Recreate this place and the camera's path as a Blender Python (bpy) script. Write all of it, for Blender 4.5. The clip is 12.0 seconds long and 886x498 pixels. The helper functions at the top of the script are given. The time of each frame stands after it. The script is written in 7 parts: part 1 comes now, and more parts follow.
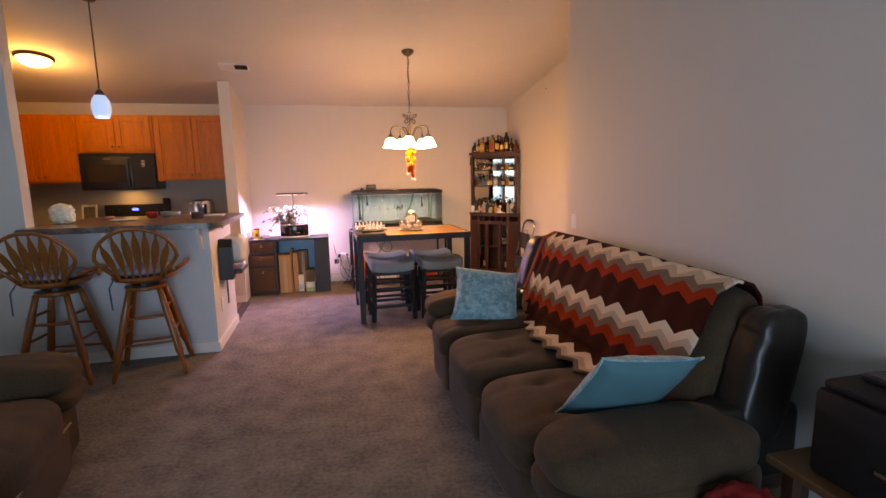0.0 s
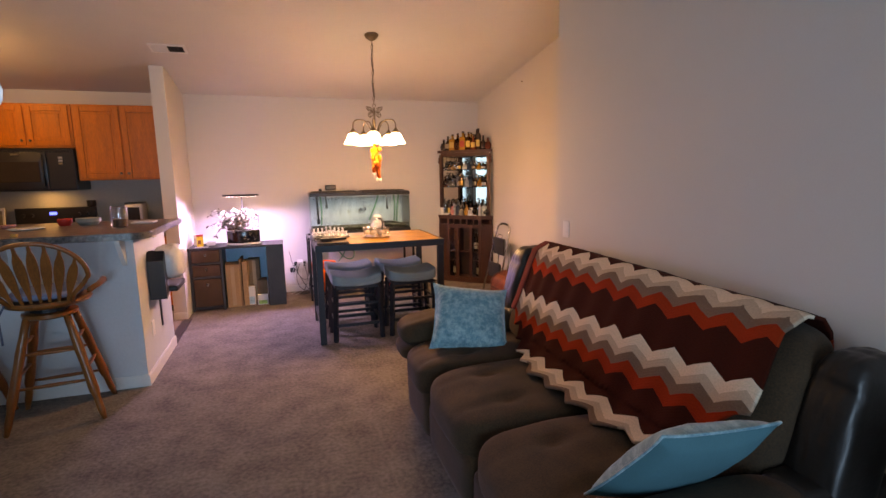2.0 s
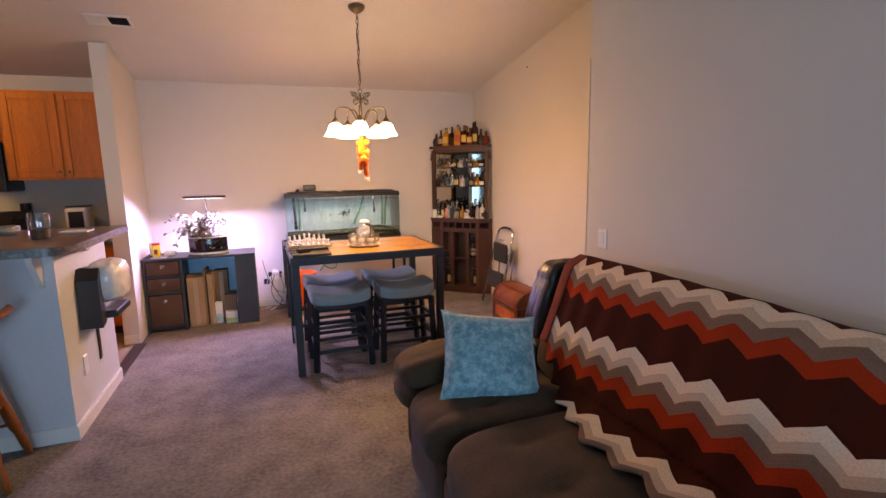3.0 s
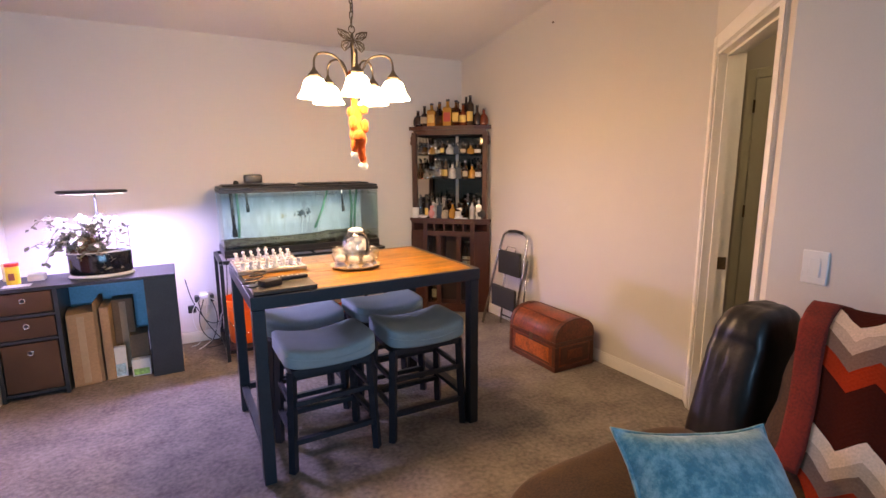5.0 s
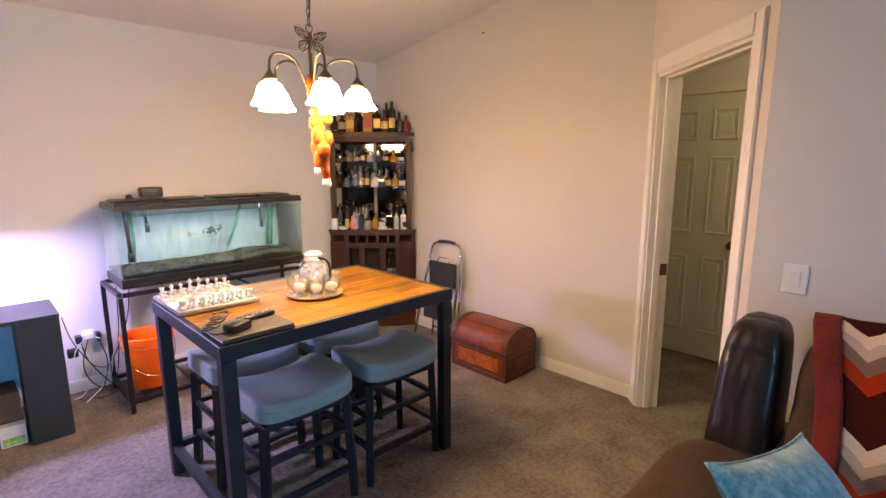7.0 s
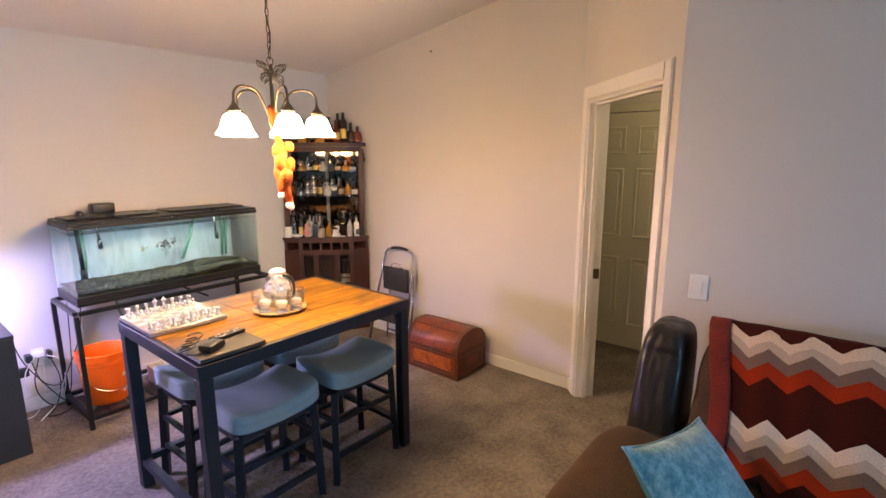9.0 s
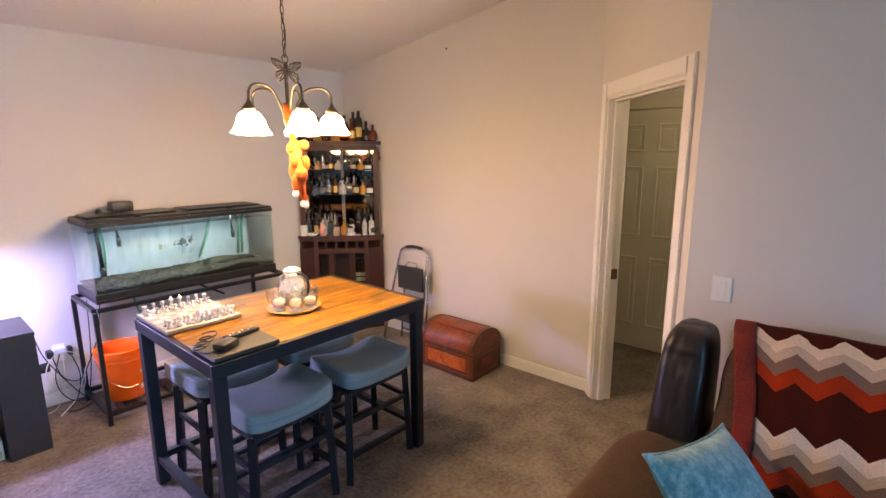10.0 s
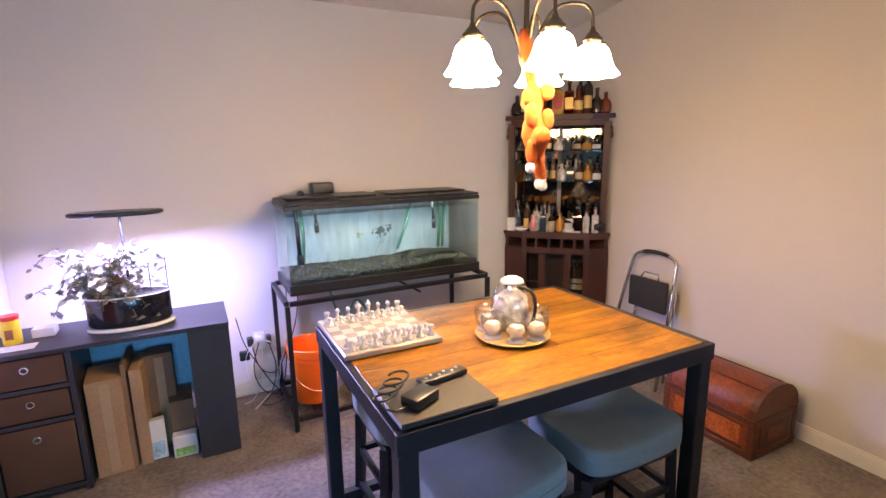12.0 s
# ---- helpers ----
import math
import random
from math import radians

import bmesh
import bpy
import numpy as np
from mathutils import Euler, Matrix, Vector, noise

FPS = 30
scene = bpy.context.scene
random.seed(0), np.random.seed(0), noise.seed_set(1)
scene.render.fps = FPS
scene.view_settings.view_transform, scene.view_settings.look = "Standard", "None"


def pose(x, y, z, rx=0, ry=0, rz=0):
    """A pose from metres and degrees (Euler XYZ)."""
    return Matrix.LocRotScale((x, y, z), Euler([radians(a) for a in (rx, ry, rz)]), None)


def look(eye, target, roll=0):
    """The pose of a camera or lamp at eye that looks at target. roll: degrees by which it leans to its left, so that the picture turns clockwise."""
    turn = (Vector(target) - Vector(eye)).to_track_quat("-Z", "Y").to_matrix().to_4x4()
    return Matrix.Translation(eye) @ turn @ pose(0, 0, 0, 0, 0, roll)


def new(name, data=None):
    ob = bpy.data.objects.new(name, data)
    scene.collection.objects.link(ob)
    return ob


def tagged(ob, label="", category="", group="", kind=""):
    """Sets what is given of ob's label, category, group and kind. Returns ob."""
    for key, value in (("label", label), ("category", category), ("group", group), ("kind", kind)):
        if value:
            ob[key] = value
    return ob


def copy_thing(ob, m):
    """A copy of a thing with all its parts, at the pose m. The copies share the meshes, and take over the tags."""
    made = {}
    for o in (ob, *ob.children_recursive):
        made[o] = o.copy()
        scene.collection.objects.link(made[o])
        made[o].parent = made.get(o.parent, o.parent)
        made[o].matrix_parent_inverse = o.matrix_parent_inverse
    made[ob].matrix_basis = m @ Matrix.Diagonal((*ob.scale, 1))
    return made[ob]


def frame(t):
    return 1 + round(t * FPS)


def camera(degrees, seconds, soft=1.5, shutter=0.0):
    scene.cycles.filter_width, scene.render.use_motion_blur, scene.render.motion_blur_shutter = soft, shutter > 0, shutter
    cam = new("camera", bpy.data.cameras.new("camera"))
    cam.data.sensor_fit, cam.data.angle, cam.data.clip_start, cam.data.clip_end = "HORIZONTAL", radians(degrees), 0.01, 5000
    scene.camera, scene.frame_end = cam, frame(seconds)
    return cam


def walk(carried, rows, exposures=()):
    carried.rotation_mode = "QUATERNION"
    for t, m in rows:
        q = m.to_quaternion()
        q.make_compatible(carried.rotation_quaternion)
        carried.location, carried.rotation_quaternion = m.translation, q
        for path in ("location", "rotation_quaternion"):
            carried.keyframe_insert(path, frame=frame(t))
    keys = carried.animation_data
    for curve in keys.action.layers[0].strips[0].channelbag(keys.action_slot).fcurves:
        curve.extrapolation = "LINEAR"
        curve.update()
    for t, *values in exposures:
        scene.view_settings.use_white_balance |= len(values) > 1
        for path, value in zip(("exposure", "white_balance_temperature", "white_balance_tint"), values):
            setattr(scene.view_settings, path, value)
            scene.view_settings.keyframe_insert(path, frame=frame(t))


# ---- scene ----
cam = camera(84.3, 12.0)
PATH = [
    (0, (0.459, 1.812, 1.484), (0.905, 3.739, 1.187), -1.2),
    (0.5, (0.483, 1.918, 1.455), (0.97, 3.834, 1.155), -1.1),
    (1, (0.473, 1.984, 1.486), (1.001, 3.889, 1.187), -1.1),
    (1.5, (0.473, 2.115, 1.498), (1.038, 4.01, 1.194), -1.1),
    (2, (0.496, 2.37, 1.508), (1.097, 4.253, 1.2), -1.0),
    (2.5, (0.52, 2.71, 1.499), (1.152, 4.582, 1.193), -1.2),
    (3, (0.571, 3.07, 1.493), (1.242, 4.928, 1.182), -1.1),
    (3.2, (0.585, 3.232, 1.495), (1.274, 5.085, 1.19), -1.0),
    (4.8, (0.461, 4.439, 1.487), (1.4, 6.169, 1.132), -0.5),
    (5, (0.456, 4.52, 1.465), (1.411, 6.242, 1.117), -0.4),
    (5.5, (0.362, 4.721, 1.429), (1.425, 6.378, 1.079), -0.3),
    (6, (0.292, 4.93, 1.426), (1.474, 6.505, 1.075), -0.2),
    (6.5, (0.224, 4.986, 1.477), (1.51, 6.477, 1.126), -0.2),
    (7, (0.133, 4.97, 1.546), (1.511, 6.376, 1.194), -0.1),
    (7.5, (0.09, 4.947, 1.614), (1.537, 6.28, 1.255), -0.1),
    (9.5, (-0.057, 4.852, 1.699), (1.463, 6.094, 1.318), -0.1),
    (10, (-0.015, 4.883, 1.693), (1.463, 6.174, 1.309), -0.2),
    (10.5, (0.148, 4.984, 1.666), (1.549, 6.356, 1.273), -0.4),
    (11, (0.293, 5.166, 1.623), (1.574, 6.649, 1.222), -0.5),
    (11.5, (0.312, 5.419, 1.572), (1.437, 7.022, 1.169), -0.6),
    (12, (0.345, 5.703, 1.566), (1.231, 7.451, 1.167), -0.9),
]
walk(cam, [(t, look(eye, target, roll)) for t, eye, target, roll in PATH],
     exposures=[(0, -0.22, 13500, 31), (2.5, -0.24, 10800, 25), (5.0, 0.02, 8000, 14), (7.5, 0.06, 7900, 10), (9.5, 0.08, 7700, 9), (12, -0.10, 7200, 9)])


# ---- world, sun, large lights ----
world = bpy.data.worlds.new("world")
scene.world = world
world.use_nodes = True
wn = world.node_tree.nodes
sky = wn.new("ShaderNodeTexSky")
sky.sky_type, sky.sun_disc = "NISHITA", False
sky.sun_elevation, sky.sun_rotation = radians(14), radians(250)
wn["Background"].inputs["Strength"].default_value = 0.1
world.node_tree.links.new(sky.outputs["Color"], wn["Background"].inputs["Color"])
scene.view_settings.exposure = 0.0


def lamp(name, kind, place, energy, color, size=0.05, size_y=None, aim=None):
    data = bpy.data.lights.new(name, kind)
    data.energy, data.color = energy, color
    if kind == "AREA":
        data.shape, data.size, data.size_y = "RECTANGLE", size, size_y or size
    elif kind == "SUN":
        data.angle = size
    else:
        data.shadow_soft_size = size
    ob = new(name, data)
    ob.matrix_world = look(place, aim) if aim else pose(*place)
    return ob


lamp("sun", "SUN", (0, -10, 6), 1.0, (1, 0.93, 0.85), radians(3), aim=(9, -12, 3))
lamp("patio_daylight", "AREA", (-0.05, -1.30, 1.15), 235, (0.21, 0.52, 1.0), 2.2, 1.9, aim=(-0.6, 5, 1.1))
WARM = (1.0, 0.66, 0.38)
lamp("hall_light", "POINT", (3.45, 5.2, 2.3), 13, (1.0, 0.82, 0.52), 0.1)

# ---- materials ----
def mat(name, color, rough=0.6, metal=0.0, vary=0.12, scale=6.0, grain=60.0, bump=0.1, dist=0.002, stretch=(1, 1, 1), **extra):
    m = bpy.data.materials.new(name)
    m.use_nodes = True
    nt = m.node_tree
    b = nt.nodes["Principled BSDF"]
    b.inputs["Roughness"].default_value = rough
    b.inputs["Metallic"].default_value = metal
    for key, value in extra.items():
        b.inputs[key.replace("_", " ")].default_value = value
    co = nt.nodes.new("ShaderNodeTexCoord")
    mp = nt.nodes.new("ShaderNodeMapping")
    mp.inputs["Scale"].default_value = stretch
    nt.links.new(co.outputs["Object"], mp.inputs["Vector"])
    big, small = nt.nodes.new("ShaderNodeTexNoise"), nt.nodes.new("ShaderNodeTexNoise")
    big.inputs["Scale"].default_value, small.inputs["Scale"].default_value = scale, grain
    big.inputs["Detail"].default_value, small.inputs["Detail"].default_value = 4, 3
    for n in (big, small):
        nt.links.new(mp.outputs["Vector"], n.inputs["Vector"])
    add = nt.nodes.new("ShaderNodeMath")
    add.operation = "ADD"
    nt.links.new(big.outputs["Fac"], add.inputs[0])
    nt.links.new(small.outputs["Fac"], add.inputs[1])
    ramp = nt.nodes.new("ShaderNodeMapRange")
    ramp.inputs["From Min"].default_value, ramp.inputs["From Max"].default_value = 0.7, 1.3
    ramp.inputs["To Min"].default_value, ramp.inputs["To Max"].default_value = 1 - vary, 1 + vary
    nt.links.new(add.outputs[0], ramp.inputs["Value"])
    mul = nt.nodes.new("ShaderNodeVectorMath")
    mul.operation = "SCALE"
    mul.inputs[0].default_value = color[:3]
    nt.links.new(ramp.outputs["Result"], mul.inputs["Scale"])
    nt.links.new(mul.outputs["Vector"], b.inputs["Base Color"])
    if bump:
        bp = nt.nodes.new("ShaderNodeBump")
        bp.inputs["Strength"].default_value, bp.inputs["Distance"].default_value = bump, dist
        nt.links.new(small.outputs["Fac"], bp.inputs["Height"])
        nt.links.new(bp.outputs["Normal"], b.inputs["Normal"])
    return m


def glow(name, color, strength, base=(0.8, 0.8, 0.8)):
    m = bpy.data.materials.new(name)
    m.use_nodes = True
    b = m.node_tree.nodes["Principled BSDF"]
    b.inputs["Base Color"].default_value = (*base, 1)
    b.inputs["Emission Color"].default_value = (*color, 1)
    b.inputs["Emission Strength"].default_value = strength
    b.inputs["Roughness"].default_value = 0.3
    return m


def glass(name, color=(1, 1, 1), rough=0.02):
    m = bpy.data.materials.new(name)
    m.use_nodes = True
    b = m.node_tree.nodes["Principled BSDF"]
    b.inputs["Base Color"].default_value = (*color, 1)
    b.inputs["Transmission Weight"].default_value = 1
    b.inputs["Roughness"].default_value = rough
    b.inputs["IOR"].default_value = 1.45
    return m


WALL = mat("wall_paint", (0.60, 0.565, 0.53), 0.75, vary=0.025, scale=1.2, grain=180, bump=0.12, dist=0.001)
CEIL = mat("ceiling_paint", (0.67, 0.63, 0.60), 0.9, vary=0.04, scale=1.5, grain=90, bump=0.3, dist=0.003)
TRIM = mat("trim_paint", (0.74, 0.72, 0.69), 0.4, vary=0.03, scale=2, grain=40, bump=0.03)
DOOR = mat("door_paint", (0.62, 0.60, 0.50), 0.5, vary=0.03, scale=2, grain=60, bump=0.04)
CARPET = mat("carpet", (0.158, 0.133, 0.115), 0.97, vary=0.42, scale=5, grain=42, bump=0.9, dist=0.009)
VINYL = mat("vinyl_floor", (0.25, 0.19, 0.14), 0.5, vary=0.15)
BLACKWOOD = mat("black_wood", (0.018, 0.02, 0.026), 0.45, vary=0.25, scale=8, grain=90, bump=0.1)

# ---- mesh helpers ----
def G():
    return bmesh.new()


def add_box(bm, x0, x1, y0, y1, z0, z1, bevel=0.0, seg=2, m=None):
    """A box between two corners, with rounded edges when bevel is set."""
    t = bmesh.new()
    r = bmesh.ops.create_cube(t, size=1)
    bmesh.ops.scale(t, vec=(abs(x1 - x0), abs(y1 - y0), abs(z1 - z0)), verts=r["verts"])
    if bevel:
        bmesh.ops.bevel(t, geom=t.edges[:], offset=bevel, segments=seg, affect="EDGES", profile=0.5)
    bmesh.ops.translate(t, vec=((x0 + x1) / 2, (y0 + y1) / 2, (z0 + z1) / 2), verts=t.verts)
    if m is not None:
        bmesh.ops.transform(t, matrix=m, verts=t.verts)
    join(bm, t)
    return bm


def join(bm, t):
    me = bpy.data.meshes.new("scratch")
    t.to_mesh(me)
    t.free()
    bm.from_mesh(me)
    bpy.data.meshes.remove(me)


def add_tube(bm, points, r, n=8, caps=True, closed=False):
    """A round bar along points; r is a number or a list."""
    pts = [Vector(p) for p in points]
    rs = r if isinstance(r, (list, tuple)) else [r] * len(pts)
    rings, ref = [], None
    k = len(pts)
    for i, p in enumerate(pts):
        if closed:
            d = pts[(i + 1) % k] - pts[i - 1]
        else:
            d = pts[min(i + 1, k - 1)] - pts[max(i - 1, 0)]
        d.normalize()
        if ref is None:
            ref = Vector((0, 0, 1)) if abs(d.z) < 0.9 else Vector((1, 0, 0))
        u = (ref - d * ref.dot(d)).normalized()
        ref = u
        v = d.cross(u)
        rings.append([bm.verts.new(p + (u * math.cos(a) + v * math.sin(a)) * rs[i]) for a in [2 * math.pi * j / n for j in range(n)]])
    pairs = list(zip(rings, rings[1:])) + ([(rings[-1], rings[0])] if closed else [])
    for a, b in pairs:
        for j in range(n):
            bm.faces.new((a[j], a[(j + 1) % n], b[(j + 1) % n], b[j]))
    if caps and not closed:
        bm.faces.new(rings[0][::-1])
        bm.faces.new(rings[-1])
    return bm


def add_lathe(bm, profile, x=0, y=0, z=0, n=16, sx=1, sy=1, m=None):
    """A turned body from (radius, height) pairs, low to high."""
    rings = []
    for r, h in profile:
        ring = []
        for j in range(n):
            a = 2 * math.pi * j / n
            p = Vector((x + r * sx * math.cos(a), y + r * sy * math.sin(a), z + h))
            ring.append(bm.verts.new(m @ p if m is not None else p))
        rings.append(ring)
    for a, b in zip(rings, rings[1:]):
        for j in range(n):
            bm.faces.new((a[j], a[(j + 1) % n], b[(j + 1) % n], b[j]))
    if profile[0][0] > 0.0005:
        bm.faces.new(rings[0][::-1])
    if profile[-1][0] > 0.0005:
        bm.faces.new(rings[-1])
    return bm


def add_prism(bm, poly, axis, a, b):
    """A polygon drawn out along an axis from a to b. For x the polygon is (y, z), for y (x, z), for z (x, y)."""
    def at(p, w):
        return {"x": (w, p[0], p[1]), "y": (p[0], w, p[1]), "z": (p[0], p[1], w)}[axis]
    lo = [bm.verts.new(at(p, a)) for p in poly]
    hi = [bm.verts.new(at(p, b)) for p in poly]
    n = len(poly)
    bm.faces.new(lo)
    bm.faces.new(hi[::-1])
    for i in range(n):
        bm.faces.new((lo[i], lo[(i + 1) % n], hi[(i + 1) % n], hi[i]))
    bmesh.ops.recalc_face_normals(bm, faces=bm.faces)
    return bm


def add_soft(bm, cx, cy, cz, sx, sy, sz, power=4.0, n=12, m=None, shape=None):
    """A stuffed, rounded block: a superellipsoid; shape(p) may push its points about."""
    t = bmesh.new()
    bmesh.ops.create_cube(t, size=2)
    bmesh.ops.subdivide_edges(t, edges=t.edges[:], cuts=n, use_grid_fill=True)
    for v in t.verts:
        p = v.co
        q = (abs(p.x) ** power + abs(p.y) ** power + abs(p.z) ** power) ** (1 / power)
        p = p / q
        if shape:
            p = Vector(shape(p))
        v.co = Vector((cx + p.x * sx / 2, cy + p.y * sy / 2, cz + p.z * sz / 2))
    if m is not None:
        bmesh.ops.transform(t, matrix=m, verts=t.verts)
    join(bm, t)
    return bm


def part(name, bm, material, parent=None, label="", smooth=False, kind="", at=None):
    me = bpy.data.meshes.new(name)
    bm.to_mesh(me)
    bm.free()
    me.materials.append(material)
    if smooth:
        me.polygons.foreach_set("use_smooth", [True] * len(me.polygons))
        if smooth != "all":
            me.set_sharp_from_angle(angle=radians(40))
    ob = new(name, me)
    if at is not None:
        ob.matrix_world = at
    if parent is not None:
        ob.parent = parent
    return tagged(ob, label, kind=kind)


def thing(name, label, category, at=None, group=""):
    ob = new(name)
    ob.empty_display_size = 0.1
    if at is not None:
        ob.matrix_world = at
    return tagged(ob, label, category, group)


def single(name, bm, material, label, category, at=None, group="", smooth=False):
    ob = part(name, bm, material, None, label, smooth, at=at)
    return tagged(ob, "", category, group)


def structure(name, bm, material, label="", smooth=False):
    return part(name, bm, material, None, label, smooth, kind="structure")


# ---- structure ----
BACK, EAST, SOFA_WALL, SOUTH, WEST = 8.95, 3.14, 2.34, -1.40, -4.60


def ceil_z(y):
    return 2.47 + 0.155 * (BACK - max(y, 2.4)) - 0.155 * max(0, 2.4 - y)


structure("floor", add_box(G(), WEST - 0.1, 5.6, SOUTH - 0.1, 9.1, -0.12, 0), CARPET, "mottled brown cut-pile carpet")
structure("ground", add_box(G(), -60, 60, -80, 60, -0.4, -0.12), mat("ground", (0.08, 0.1, 0.05), 0.95), "dull green ground outside")
structure("wall_north", add_box(G(), WEST, EAST + 0.13, BACK, BACK + 0.13, 0, ceil_z(BACK) + 0.1), WALL, "warm white painted wall")
structure("wall_east_dining", add_prism(G(), [(6.27, 0), (BACK, 0), (BACK, ceil_z(BACK) + 0.1), (6.27, ceil_z(6.27) + 0.1)], "x", EAST, EAST + 0.13), WALL, "warm white painted wall")
structure("wall_east_living", add_prism(G(), [(SOUTH, 0), (5.47, 0), (5.47, ceil_z(5.47) + 0.1), (2.4, ceil_z(2.4) + 0.1), (SOUTH, ceil_z(SOUTH) + 0.1)], "x", SOFA_WALL, SOFA_WALL + 0.13), WALL, "plain painted wall behind the sofa")
structure("wall_west", add_prism(G(), [(SOUTH, 0), (BACK, 0), (BACK, ceil_z(BACK) + 0.1), (2.4, ceil_z(2.4) + 0.1), (SOUTH, ceil_z(SOUTH) + 0.1)], "x", WEST - 0.13, WEST), WALL, "plain painted wall")
# south wall with a wide patio opening
gb = G()
add_box(gb, WEST, -1.20, SOUTH - 0.13, SOUTH, 0, ceil_z(SOUTH) + 0.1)
add_box(gb, 1.10, SOFA_WALL, SOUTH - 0.13, SOUTH, 0, ceil_z(SOUTH) + 0.1)
add_box(gb, -1.20, 1.10, SOUTH - 0.13, SOUTH, 2.08, ceil_z(SOUTH) + 0.1)
structure("wall_south", gb, WALL, "plain painted wall round a patio opening")
# diagonal wall with the hall door opening; u runs from the dining wall to the sofa wall
DIAG = Matrix.Translation((EAST, 6.27, 0)) @ pose(0, 0, 0, 0, 0, -135)
DL, DO0, DO1 = 1.131, 0.115, 1.005
gb = G()
dz = ceil_z(5.9) + 0.15
add_box(gb, 0, DO0, 0, 0.12, 0, dz, m=DIAG)
add_box(gb, DO1, DL, 0, 0.12, 0, dz, m=DIAG)
add_box(gb, DO0, DO1, 0, 0.12, 2.033, dz, m=DIAG)
structure("wall_diagonal", gb, WALL, "short slanting painted wall with a doorway")
# ceiling
gb = G()
add_prism(gb, [(BACK + 0.13, ceil_z(BACK) - 0.02), (BACK + 0.13, ceil_z(BACK) + 0.14), (2.4, ceil_z(2.4) + 0.14), (SOUTH - 0.13, ceil_z(SOUTH) + 0.14), (SOUTH - 0.13, ceil_z(SOUTH) - 0.02), (2.4, ceil_z(2.4))], "x", WEST - 0.13, EAST + 0.13)
structure("ceiling", gb, CEIL, "vaulted white ceiling with a light texture")
# kitchen walls
structure("wall_partition", add_box(G(), -0.70, -0.575, 8.03, BACK, 0, ceil_z(BACK) + 0.13), WALL, "stub wall between kitchen and dining space")
gb = G()
add_box(gb, WEST, -1.86, 6.28, 6.40, 0, ceil_z(6.28) - 0.02)
structure("wall_kitchen_side", gb, WALL, "full-height wall beside the breakfast bar")
# bluer than the other walls: the blue daylight is partly in this colour
gb = G()
add_box(gb, -1.86, -0.54, 6.28, 6.40, 0, 1.09)
add_box(gb, -0.66, -0.54, 6.40, 7.20, 0, 1.09)
structure("bar_wall", gb, mat("bar_daylit_paint", (0.57, 0.59, 0.61), 0.6, vary=0.04, scale=2), "low wall of the breakfast bar with blue daylight put into its paint")
# hall beyond the doorway
HX = 4.19
structure("wall_hall", add_box(G(), HX, HX + 0.12, 4.4, 7.4, 0, 2.55), WALL, "hall wall")
gb = G()
add_box(gb, EAST + 0.13, HX + 0.12, 7.28, 7.4, 0, 2.55)
add_box(gb, SOFA_WALL + 0.13, HX + 0.12, 4.4, 4.52, 0, 2.55)
structure("wall_hall_end", gb, WALL, "hall end walls")
structure("ceiling_hall", add_prism(G(), [(SOFA_WALL + 0.10, 4.4), (HX + 0.12, 4.4), (HX + 0.12, 7.4), (EAST + 0.10, 7.4), (EAST + 0.05, 6.235), (SOFA_WALL + 0.10, 5.485)], "z", 2.46, 2.55), CEIL, "flat hall ceiling")
# ---- more materials ----
METAL = mat("black_metal", (0.02, 0.02, 0.022), 0.4, metal=0.5, vary=0.15, bump=0.03)
CHROME = mat("chrome", (0.55, 0.54, 0.52), 0.22, metal=1.0, vary=0.05, bump=0.0)
BRONZE = mat("aged_bronze", (0.16, 0.12, 0.08), 0.35, metal=0.9, vary=0.2, bump=0.04)
PLASTIC = mat("black_plastic", (0.014, 0.014, 0.016), 0.35, vary=0.1, bump=0.03)
OAK = mat("honey_oak", (0.58, 0.145, 0.008), 0.45, vary=0.22, scale=3, grain=30, bump=0.06, stretch=(6, 6, 0.7))
STOOLOAK = mat("worn_oak", (0.29, 0.082, 0.019), 0.3, vary=0.3, scale=6, grain=50, bump=0.08, stretch=(3, 3, 0.7))
CHERRY = mat("dark_cherry", (0.050, 0.0135, 0.007), 0.5, vary=0.3, scale=4, grain=45, bump=0.05, stretch=(4, 4, 0.8))
RUSTWOOD = mat("painted_red_leather", (0.17, 0.037, 0.013), 0.42, vary=0.5, scale=9, grain=60, bump=0.25)
DARKRED = mat("dark_red_banding", (0.09, 0.025, 0.012), 0.45, vary=0.35, scale=12, grain=60, bump=0.2)
FABRIC = mat("brown_microfibre", (0.056, 0.026, 0.010), 0.92, vary=0.45, scale=5, grain=160, bump=0.4, dist=0.002, Sheen_Weight=0.05)
LEATHER = mat("dark_brown_leather", (0.016, 0.011, 0.009), 0.38, vary=0.25, scale=7, grain=55, bump=0.22, dist=0.004)
SEATCLOTH = mat("slate_upholstery", (0.23, 0.30, 0.33), 0.95, vary=0.12, scale=5, grain=260, bump=0.3, dist=0.001)
TEAL = mat("teal_cloth", (0.020, 0.165, 0.195), 0.85, vary=0.08, scale=5, grain=240, bump=0.2, dist=0.001)
CARD = mat("cardboard", (0.33, 0.21, 0.115), 0.85, vary=0.12, scale=4, grain=80, bump=0.1)
CARDDARK = mat("brown_cardboard", (0.20, 0.13, 0.075), 0.85, vary=0.15, scale=4, grain=80, bump=0.1)
PAPER = mat("white_card", (0.65, 0.65, 0.66), 0.7, vary=0.06)
ORANGE = mat("orange_plastic", (0.85, 0.13, 0.01), 0.38, vary=0.05, bump=0.02)
REDWOOL = mat("dark_red_wool", (0.15, 0.012, 0.005), 0.95, vary=0.4, scale=12, grain=150, bump=0.6)
